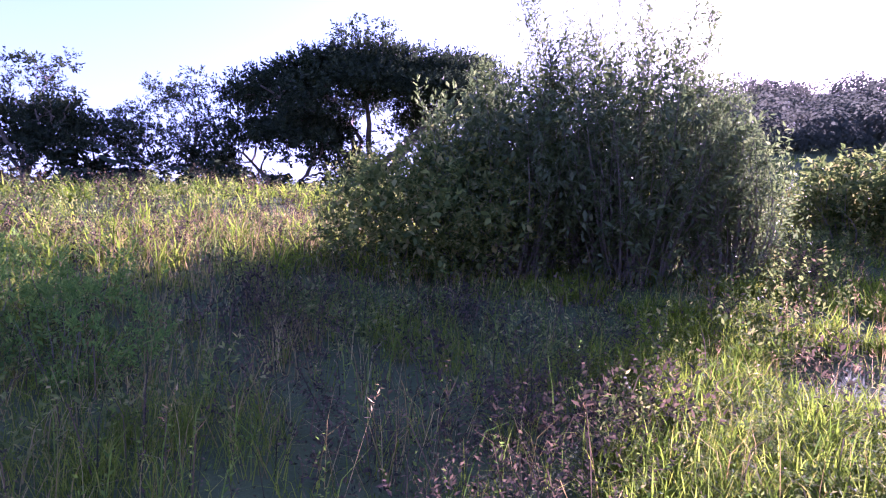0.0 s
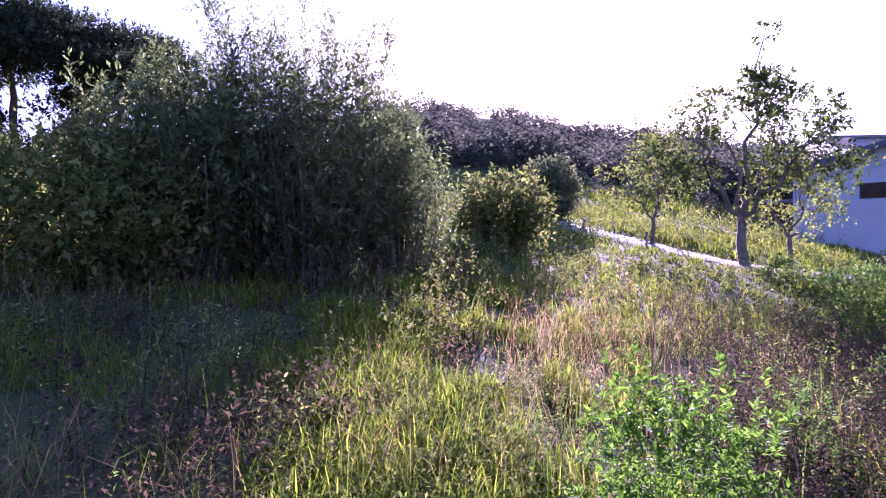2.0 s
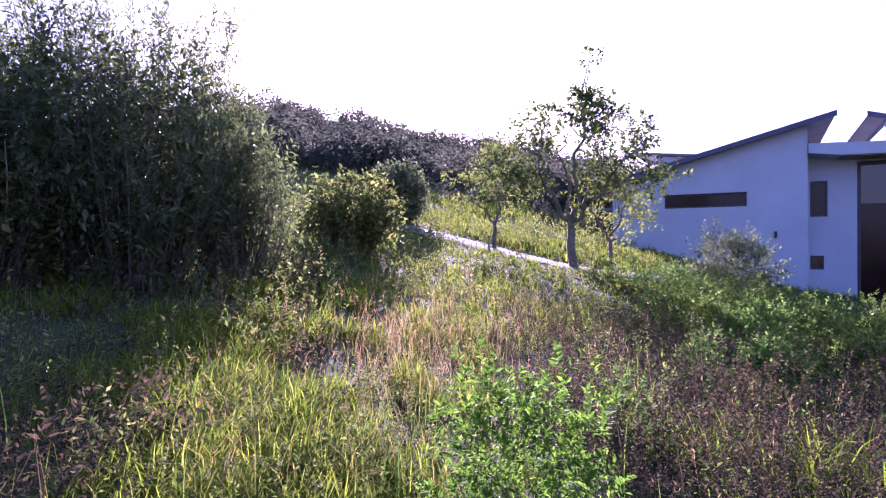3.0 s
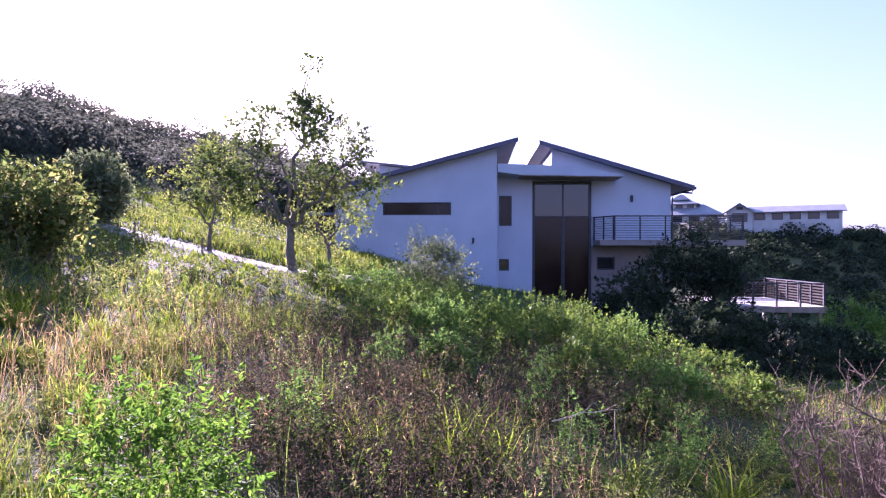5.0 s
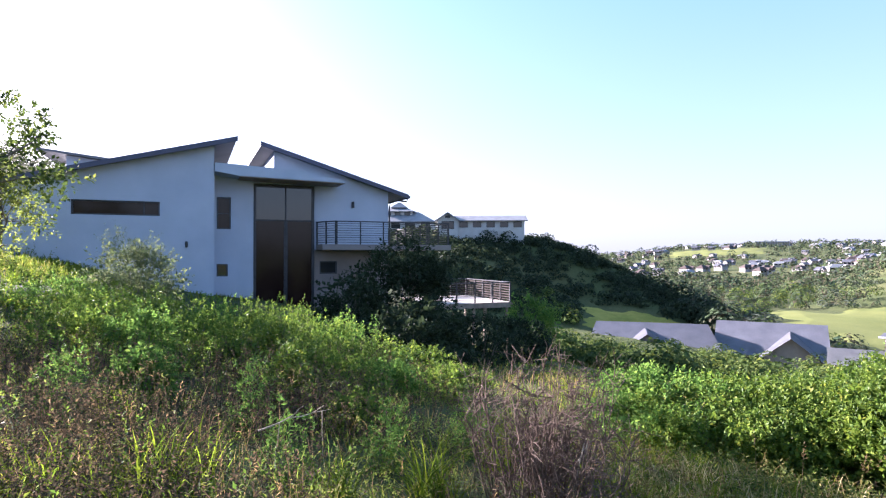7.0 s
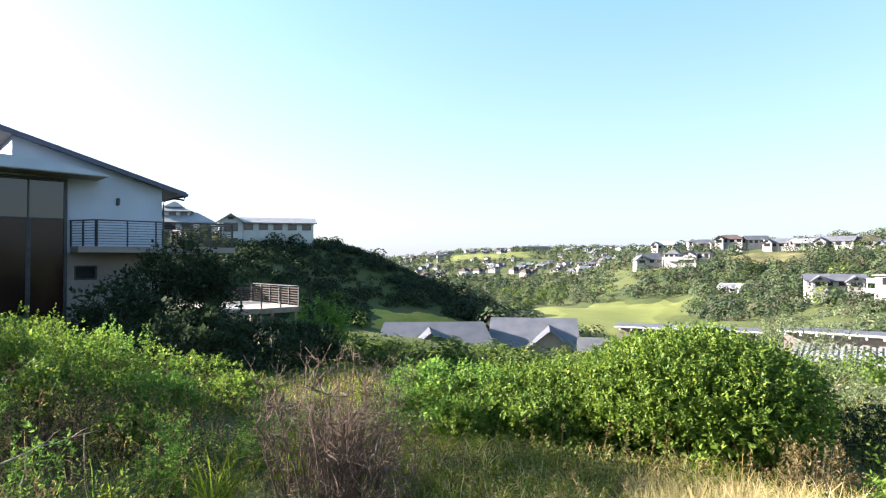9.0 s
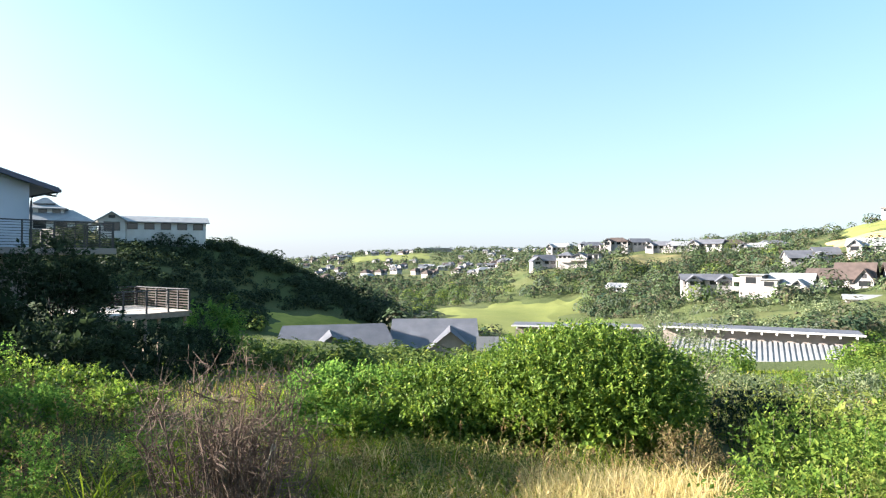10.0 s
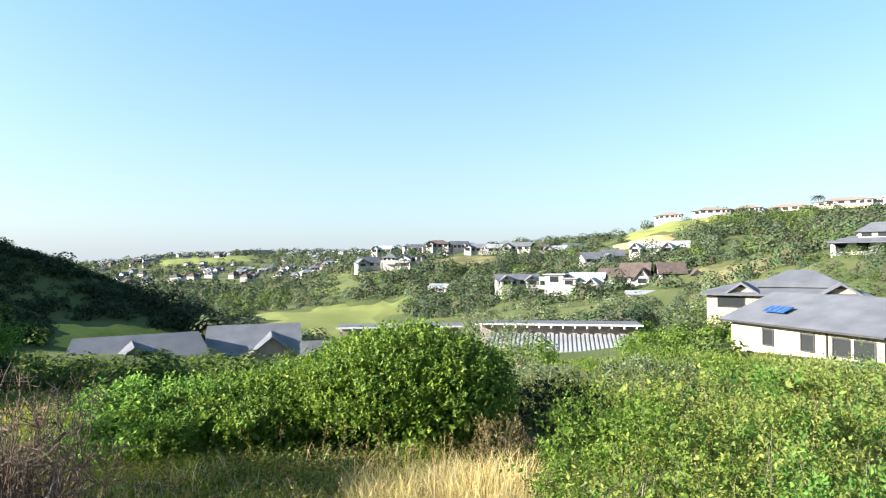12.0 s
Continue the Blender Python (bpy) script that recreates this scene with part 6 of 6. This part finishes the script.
def scatter(n, r0, r1, az0, az1, power=1.0):
    u = rng.random(n)
    if power == 0:
        r = np.exp(np.log(r0) + u * math.log(r1 / r0))
    else:
        r = (r0 ** power + u * (r1 ** power - r0 ** power)) ** (1 / power)
    az = rng.uniform(min(az0, az1), max(az0, az1), n)
    x, y = CX - np.sin(np.radians(az)) * r, CY + np.cos(np.radians(az)) * r
    return x, y, az, r


def zone(az, r, a0, aw, r0, rw):
    return np.exp(-0.5 * (((az - a0) / aw) ** 2 + ((r - r0) / rw) ** 2))


def blades(x, y, height, width, lean=0.45):
    """Bent grass blades of three triangles."""
    n = len(x)
    z = land(x, y) - 0.02
    a = rng.uniform(0, 2 * math.pi, n)
    b = rng.uniform(0, 2 * math.pi, n)
    l = np.clip(np.abs(rng.normal(scale=lean, size=n)), 0, 0.85) + 0.08
    base = np.stack([x, y, z], -1)
    side = np.stack([np.cos(a), np.sin(a), np.zeros(n)], -1) * (width * 0.5)[:, None]
    out = np.stack([np.cos(b), np.sin(b), np.zeros(n)], -1)
    mid = base + out * (height * l * 0.3)[:, None] + np.stack([np.zeros(n), np.zeros(n), height * 0.6], -1)
    tip = base + out * (height * l)[:, None] + np.stack([np.zeros(n), np.zeros(n), height * (1 - 0.25 * l)], -1)
    v = np.stack([base - side, base + side, mid + side * 0.8, mid - side * 0.8, tip], 1).reshape(-1, 3)
    i = np.arange(n)[:, None] * 5
    f = np.concatenate([i + [0, 1, 2], i + [0, 2, 3], i + [3, 2, 4]], 1).reshape(-1, 3)
    return v, f


def by_track(az, r):
    """How far a place lies beyond the middle of the gravel track (below zero: on the near side)."""
    return r - np.interp(-az, [31, 36, 41, 47, 53, 58, 63], [36, 28, 23.5, 20.5, 18.6, 18.0, 18.5])


def low_by_track(az, r):
    d = by_track(az, r)
    return np.where((az < -31) & (az > -62) & (d > -8) & (d < 1), 0.55, 1.0)


def off_track(az, r):
    return ~((az < -30) & (az > -64) & (np.abs(by_track(az, r)) < 0.85))


def grass_layer(name, n, r0, r1, material, label, chance, tall, wide, power, lean=0.45, tuft=5, az0=48, az1=-192):
    x, y, az, r = scatter(n, r0, r1, az0, az1, power)
    ok = (rng.random(n) < chance(x, y, az, r)) & off_track(az, r)
    x, y, az, r = x[ok], y[ok], az[ok], r[ok]
    x, y = np.repeat(x, tuft), np.repeat(y, tuft)
    r, az = np.repeat(r, tuft), np.repeat(az, tuft)
    spread = 0.015 + 0.008 * r
    x, y = x + rng.normal(size=len(x)) * spread, y + rng.normal(size=len(y)) * spread
    r = np.maximum(np.hypot(x - CX, y - CY), 0.1)
    ok = r > 1.75
    x, y, r, az = x[ok], y[ok], r[ok], az[ok]
    h = tall(x, y, az, r) * rng.uniform(0.55, 1.25, len(x)) * low_by_track(az, r)
    ob = part(name, blades(x, y, h, wide * (0.55 + 0.13 * r) * rng.uniform(0.6, 1.3, len(x)), lean), material)
    return tagged(ob, label, "grass", kind="stuff")


def green_chance(x, y, az, r):
    c = np.clip(2.4 * bumps(x, y, 2.0, 1.0) - 0.95, 0.04, 1.0) * 0.8
    c = c - 0.3 * zone(az, r, -24, 9, 5, 2.5) + 0.3 * (az > 0)
    c = c - 0.75 * zone(az, r, -72, 18, 5, 3.5) - 0.35 * zone(az, r, -135, 18, 3, 2) - 0.5 * zone(az, r, 6, 14, 4, 2.5)
    return np.clip(c, 0.08, 1)


def straw_chance(x, y, az, r):
    c = 0.02 + 0.1 * bumps(x, y, 1.3, 4.0) ** 2
    c = c * np.where((az < -50) & (az > -104), 0.35, 1.0) + 0.3 * zone(az, r, -39, 4.5, 6.4, 1.2) + 0.5 * zone(az, r, -145, 4, 4.4, 0.9) + 0.3 * zone(az, r, 22, 9, 10, 2.5)
    return np.clip(c, 0.02, 1)


def weed_chance(x, y, az, r):
    c = 0.15 + 0.3 * bumps(x, y, 1.1, 7.0)
    c = c + 0.8 * zone(az, r, -72, 18, 5, 3) + 0.3 * zone(az, r, 20, 20, 10, 6) - 0.45 * zone(az, r, -25, 11, 5, 3)
    return np.clip(c, 0.05, 1)


def green_tall(x, y, az, r):
    h = 0.18 + 0.24 * bumps(x, y, 0.7, 2.0)
    return h * np.where(az < -58, np.clip(1 - (-58 - az) / 40, 0.55, 1), 1.0)


def straw_tall(x, y, az, r):
    return 0.28 + 0.25 * bumps(x, y, 0.8, 3.0) + 0.12 * zone(az, r, -39, 7, 6.5, 2)


grass_layer("grass", 10500, 2.9, 12, M_GRASS, "tufts of unmown green grass", green_chance, green_tall, 0.0052, 1.0, 1.0, tuft=16)
grass_layer("grass", 13000, 11, 46, M_GRASS, "green grass over the farther slope", lambda x, y, az, r: 0.45 + 0.5 * bumps(x, y, 0.6, 1.0), lambda x, y, az, r: green_tall(x, y, az, r) * 1.2, 0.009, 1.2)
grass_layer("grass", 4200, 17, 40, M_GRASS, "green grass between the track and the path", lambda x, y, az, r: 0.25 + 0.7 * bumps(x, y, 0.5, 3.0), lambda x, y, az, r: 0.16 + 0.2 * bumps(x, y, 0.4, 2.0), 0.009, 1.2, 0.6, 8, -32, -66)
grass_layer("dry_grass", 20000, 2.9, 14, M_STRAW, "dry straw-coloured seeding grass", straw_chance, straw_tall, 0.005, 1.0, 0.7, tuft=7)

grass_layer("dry_grass", 900, 2.9, 5.4, M_STRAW_LIT, "pale straw grass in a sunlit tone below the rounded bush", lambda x, y, az, r: 0.3 + 0.9 * bumps(x, y, 1.5, 5.0), lambda x, y, az, r: 0.36 + 0.2 * bumps(x, y, 1.1, 2.0), 0.006, 1.0, 0.4, 12, -135, -151)


def turf(n, r0, r1, az0, az1, label):
    """Short grass."""
    x, y, az, r = scatter(n, r0, r1, az0, az1, 1.5)
    x, y = np.repeat(x, 7) + rng.normal(scale=0.06, size=n * 7), np.repeat(y, 7) + rng.normal(scale=0.06, size=n * 7)
    ob = part("turf", blades(x, y, rng.uniform(0.06, 0.2, len(x)), rng.uniform(0.004, 0.009, len(x)), 0.9), M_GRASS)
    return tagged(ob, label, "grass", kind="stuff")


turf(1700, 0.3, 3.3, 180, -180, "short trodden grass where the hillside levels")
turf(1500, 3.3, 9, 48, 168, "short grass on the slope above")


def weeds(name, n, r0, r1, material, label, chance, tall, leaf, per, power=1.0):
    x, y, az, r = scatter(n, r0, r1, 48, -192, power)
    ok = (rng.random(n) < chance(x, y, az, r)) & (r > 1.9) & off_track(az, r)
    x, y, az, r = x[ok], y[ok], az[ok], r[ok]
    n = len(x)
    h = tall * rng.uniform(0.5, 1.2, n) * np.where(az < -88, 0.6, 1.0) * low_by_track(az, r)
    base = np.stack([x, y, land(x, y)], -1)
    up = np.stack([rng.normal(scale=0.22, size=n), rng.normal(scale=0.22, size=n), np.ones(n)], -1)
    size = leaf * (0.7 + 0.08 * r)
    leafs = sprigs(base + unit(up) * (h * 0.15)[:, None], up, h * 0.85, per, size, 0.42, 0.95)
    st_v, st_f = blades(x, y, h, 0.004 + 0.0012 * r, 0.45)
    ob = part(name, join(leafs, (st_v, st_f)), material)
    return tagged(ob, label, "weeds", kind="stuff")


weeds("weeds", 8500, 2.8, 16, M_WEED_SHADED, "brownish seeding weeds and herbs among the grass", weed_chance, 0.6, 0.024, 19)
weeds("herbs", 3200, 2.2, 22, M_MID, "leafy green herbs scattered through the grass", lambda x, y, az, r: 0.2 + 0.7 * bumps(x, y, 0.8, 9.0), 0.55, 0.036, 14)


def undergrowth(name, n, r0, r1, az0, az1, material, label, leaf, tall, patch, power=1.0):
    """Low mounds of leafy shoots over a stretch of ground, as one mass."""
    x, y, az, r = scatter(n, r0, r1, az0, az1, power)
    ok = bumps(x, y, 1.5, patch) > 0.44 + 0.1 * rng.normal(size=n)
    ok &= ~((az < -102) & (az > -115) & (r < 5.3)) & off_track(az, r)
    x, y, r, az = x[ok], y[ok], r[ok], az[ok]
    n, k = len(x), 18
    rad = rng.uniform(0.16, 0.4, n) * (0.8 + 0.05 * r)
    h = tall * rng.uniform(0.5, 1.2, n) * low_by_track(az, r) * np.where(az < -92, 0.62, 1.0)
    d = unit(rng.normal(size=(n, k, 3)))
    d[..., 2] = np.abs(d[..., 2])
    p = np.stack([x, y, land(x, y)], -1)[:, None] + d * np.stack([rad, rad, h], -1)[:, None] * rng.uniform(0.35, 1.0, (n, k, 1))
    p = p.reshape(-1, 3)
    along = d.reshape(-1, 3) + rng.normal(scale=0.35, size=p.shape) + [0, 0, 0.7]
    size = np.repeat(leaf * (0.8 + 0.05 * r), k)
    ob = part(name, sprigs(p, along, size * 3.2, 7, size, 0.42, 0.9), material)
    return tagged(ob, label, "undergrowth", kind="stuff")


undergrowth("undergrowth", 1000, 3.0, 11, -48, -100, M_WEED_SHADED, "tangled brownish weeds in low mounds", 0.032, 0.7, 3.0)
# These dark mounds fill the stretch where the tree's shadow would lie.
undergrowth("undergrowth", 230, 3.6, 7.5, -50, -86, M_WEED_SHADED, "thick tangle of withered brown weeds, darkened for the tree's shadow", 0.03, 0.8, 2.2)
undergrowth("undergrowth", 280, 3.0, 15, -50, -118, M_OLIVE, "low mounds of olive leafy weeds", 0.036, 0.62, 5.0)
undergrowth("undergrowth", 90, 3.0, 14, -48, -112, M_MID, "low mounds of green leafy weeds", 0.048, 0.55, 7.0)
undergrowth("undergrowth", 300, 3.2, 24, 48, -30, M_WEED_SHADED, "olive and brown weeds on the bank", 0.06, 0.65, 6.0)
undergrowth("undergrowth", 420, 3.5, 26, 48, -32, M_OLIVE, "yellow-green weeds catching the sun on the bank", 0.06, 0.65, 8.0)
undergrowth("undergrowth", 170, 2.3, 7, 22, -12, M_WEED_SHADED, "dull weeds in the shade of the willowy shrub", 0.04, 0.42, 4.5)
undergrowth("undergrowth", 130, 2.4, 8, -10, -46, M_OLIVE, "olive leafy weeds among the grass tufts", 0.036, 0.4, 4.0)
undergrowth("undergrowth", 320, 9, 30, -26, -62, M_OLIVE, "green weeds along the gravel track", 0.06, 0.5, 2.5)
undergrowth("undergrowth", 150, 3.6, 6.5, -112, -142, M_OLIVE, "brown and olive weeds before the rounded bush", 0.045, 0.45, 2.0)


undergrowth("undergrowth", 75, 5.0, 6.4, -114, -147, M_RUST, "withered brown stalks at the rounded bush's foot", 0.032, 0.42, 0.5)


undergrowth("undergrowth", 60, 3.2, 10, -152, -188, M_RUST, "withered brown stalks among the slope bushes", 0.028, 0.75, 3.5)
undergrowth("undergrowth", 90, 3.0, 12, -152, -188, M_OLIVE, "olive weeds among the slope bushes", 0.03, 0.7, 6.5)


def tussocks(n, r0, r1, az0, az1, material, label, tall, chance, per=40, wide=0.0075):
    """Tufts of long arching blades, as one mass."""
    x, y, az, r = scatter(n, r0, r1, az0, az1, 1.0)
    ok = (rng.random(n) < chance(x, y, az, r)) & off_track(az, r)
    x, y, r, az = x[ok], y[ok], r[ok], az[ok]
    n = len(x)
    base = np.repeat(np.stack([x, y, land(x, y) - 0.02], -1), per, 0)
    m = len(base)
    base[:, :2] += rng.normal(scale=0.05, size=(m, 2))
    a = rng.uniform(0, 2 * math.pi, m)
    out = np.stack([np.cos(a), np.sin(a), np.zeros(m)], -1)
    side = np.stack([-np.sin(a), np.cos(a), np.zeros(m)], -1)
    h = np.repeat(tall * rng.uniform(0.6, 1.25, n) * low_by_track(az, r), per) * rng.uniform(0.5, 1.15, m)
    arch = rng.uniform(0.25, 1.15, m)
    w = wide * rng.uniform(0.6, 1.3, m) * np.repeat(0.7 + 0.1 * r, per)
    rows = []
    for t, q in ((0.0, 0.7), (0.35, 1.0), (0.7, 0.75), (1.0, 0.0)):
        c = base + out * (h * arch * t ** 1.7)[:, None] + np.array([0, 0, 1.0]) * (h * (t - 0.5 * arch * t ** 2.6))[:, None]
        rows += [c + side * (w * q * 0.5)[:, None], c - side * (w * q * 0.5)[:, None]] if q else [c]
    v = np.stack(rows, 1).reshape(-1, 3)
    i = np.arange(m)[:, None] * 7
    f = np.concatenate([i + [0, 1, 3], i + [0, 3, 2], i + [2, 3, 5], i + [2, 5, 4], i + [4, 5, 6]], 1).reshape(-1, 3)
    return tagged(part("grass", (v, f), material), label, "grass", kind="stuff")


tussocks(1500, 2.9, 10.5, -8, -46, M_TUSSOCK, "arching yellow-green grass tufts lit from behind", 0.38, lambda x, y, az, r: (bumps(x, y, 2.2, 3.0) > 0.48) * (0.12 + 1.0 * zone(az, r, -25, 9, 5.5, 3.0)))
tussocks(230, 2.9, 12, -38, -122, M_TUSSOCK, "scattered bright grass tufts among the weeds", 0.42, lambda x, y, az, r: np.clip(1.4 * bumps(x, y, 1.2, 6.0) - 0.45, 0.05, 1) * (1 - 0.75 * zone(az, r, -66, 12, 5, 2.5)))
for az, r in ((-63.4, 4.4), (-70.8, 4.2), (-74.0, 4.5), (-58.0, 5.4), (-97.0, 4.6), (-88.0, 4.3), (-103.5, 5.6)):
    tussocks(5, r, r + 0.5, az - 2.5, az + 2.5, M_TUSSOCK, "clump of bright yellow-green grass among brown weeds", 0.6, lambda x, y, az, r: 1.0 + 0 * x, 26, 0.01)
tussocks(1000, 8, 26, 46, -2, M_TUSSOCK, "tall bright grass on the sunlit bank", 0.65, lambda x, y, az, r: np.clip(1.5 * bumps(x, y, 0.5, 2.0) - 0.2, 0.1, 1), 16, 0.012)
tussocks(850, 9, 20, -26, -66, M_TUSSOCK, "bright grass below the gravel track", 0.42, lambda x, y, az, r: np.clip(1.4 * bumps(x, y, 0.6, 5.0) + 0.05, 0.2, 1), 12, 0.012)
tussocks(330, 2.9, 6.2, -106, -146, M_TUSSOCK, "green grass tufts before the rounded bush", 0.4, lambda x, y, az, r: 0.8 + 0 * x, 22, 0.007)
tussocks(200, 3.6, 6.2, -112, -142, M_STRAW_LIT, "dry straw tufts at the rounded bush's foot", 0.36, lambda x, y, az, r: 0.8 + 0 * x, 22, 0.006)
tussocks(230, 2.9, 5.6, -134, -152, M_STRAW_LIT, "arching dry straw tufts below the rounded bush", 0.42, lambda x, y, az, r: 0.9 + 0 * x, 26, 0.006)


def seed_grass(n, r0, r1, az0, az1, label, tall, chance):
    """Thin stalks with loose feathery seed heads, as one mass."""
    x, y, az, r = scatter(n, r0, r1, az0, az1, 1.0)
    ok = (rng.random(n) < chance(x, y, az, r)) & off_track(az, r)
    x, y, r, az = x[ok], y[ok], r[ok], az[ok]
    n = len(x)
    h = tall * rng.uniform(0.65, 1.2, n) * low_by_track(az, r)
    a, bend = rng.uniform(0, 2 * math.pi, n), rng.uniform(0.05, 0.75, n)
    lean = np.stack([np.cos(a) * bend, np.sin(a) * bend, np.ones(n)], -1)
    foot = np.stack([x, y, land(x, y) - 0.02], -1)
    side = np.stack([-np.sin(a), np.cos(a), np.zeros(n)], -1) * (0.0012 + 0.0003 * r)[:, None]
    top = foot + lean * h[:, None]
    v = np.stack([foot - side, foot + side, top], 1).reshape(-1, 3)
    stalk = (v, np.arange(3 * n).reshape(-1, 3))
    k = 12
    u = np.tile(np.linspace(0.8, 1.02, k), (n, 1))
    p = foot[:, None] + lean[:, None] * (h[:, None] * u)[..., None]
    d = rng.normal(scale=0.8, size=(n, k, 3)) + [0, 0, 0.6]
    size = (0.026 + 0.003 * r)[:, None] * rng.uniform(0.6, 1.2, (n, k)) * (1.25 - 0.6 * (u - 0.72) / 0.3)
    heads = leaf_cards(p.reshape(-1, 3), d.reshape(-1, 3), size.ravel(), size.ravel() * 0.16)
    return tagged(part("seed_grass", join(stalk, heads), M_SEED), label, "grass", kind="stuff")


seed_grass(1000, 3.4, 10, -16, -60, "seeding grass with pinkish feathery heads", 0.5, lambda x, y, az, r: 0.06 + 0.9 * zone(az, r, -38, 5.5, 6.3, 1.5) + 0.3 * zone(az, r, -47, 5, 8, 1.8))
seed_grass(420, 3.2, 9, -50, -110, "seeding grass stalks among brown weeds", 0.62, lambda x, y, az, r: 0.12 + 0.5 * bumps(x, y, 1.1, 3.0) ** 2)
seed_grass(220, 2.9, 6.2, -112, -152, "dry seeding stalks before the rounded bush", 0.55, lambda x, y, az, r: 0.35 + 0.6 * zone(az, r, -143, 6, 5, 1.5))
seed_grass(420, 3.0, 16, 46, -10, "seeding stalks on the bank", 0.6, lambda x, y, az, r: 0.2 + 0.6 * zone(az, r, 22, 8, 9, 3))


def fallen_branch(az, r, length, turn, label):
    at = spot(az, r, 0.55)
    b = empty("fallen_branch", at, turn, label=label, category="branch")
    main = limb_path((-length / 2, 0, 0), (length / 2, 0.1, 0.1), 0.12, 8, 0.02)
    part("bough", tubes([list(zip(main, np.linspace(0.007, 0.002, 8)))], 6), M_STRAW_WOOD, b)
    for k, d in ((3, (0.12, 0.06, 0.07)), (5, (0.08, -0.05, 0.06)), (2, (-0.05, 0.05, -0.45)), (6, (0.03, 0.02, -0.5))):
        p = main[k]
        part("twig", tubes([list(zip(limb_path(p, p + np.array(d), 0.1, 4, 0.03), np.linspace(0.004, 0.0015, 4)))], 4), M_STRAW_WOOD, b)


def marker_post(az, r, tall):
    b = empty("marker_post", spot(az, r), 0, label="slim weathered marker post beside the gravel track", category="post", group="track posts")
    part("shaft", tubes([[((0, 0, -0.2), 0.035), ((0, 0, tall * 0.6), 0.032), ((0.02, 0, tall), 0.03)]], 7), M_TIMBER, b)
    part("cap", box(-0.025, 0.065, -0.045, 0.045, tall, tall + 0.03, 0.008), M_STEEL, b)


for az, r, tall in ((-41.5, 22.0, 0.5), (-47.0, 19.2, 0.55), (-42.0, 33.5, 0.7), (-49.5, 26.6, 0.6)):
    marker_post(az, r, tall)
M_STRAW_WOOD = solid("bleached_wood", (0.22, 0.18, 0.13), (0.34, 0.29, 0.22), 9, 0.9)
fallen_branch(-84.5, 4.6, 0.55, -80, "bleached dead branch caught in the weeds")
fallen_branch(-112.0, 4.6, 0.26, -60, "bleached dead branch beside the bare bush")
undergrowth("undergrowth", 110, 2.4, 7, -88, -126, M_YELLOW, "low yellow-green weeds round the bare bush", 0.036, 0.42, 1.0)
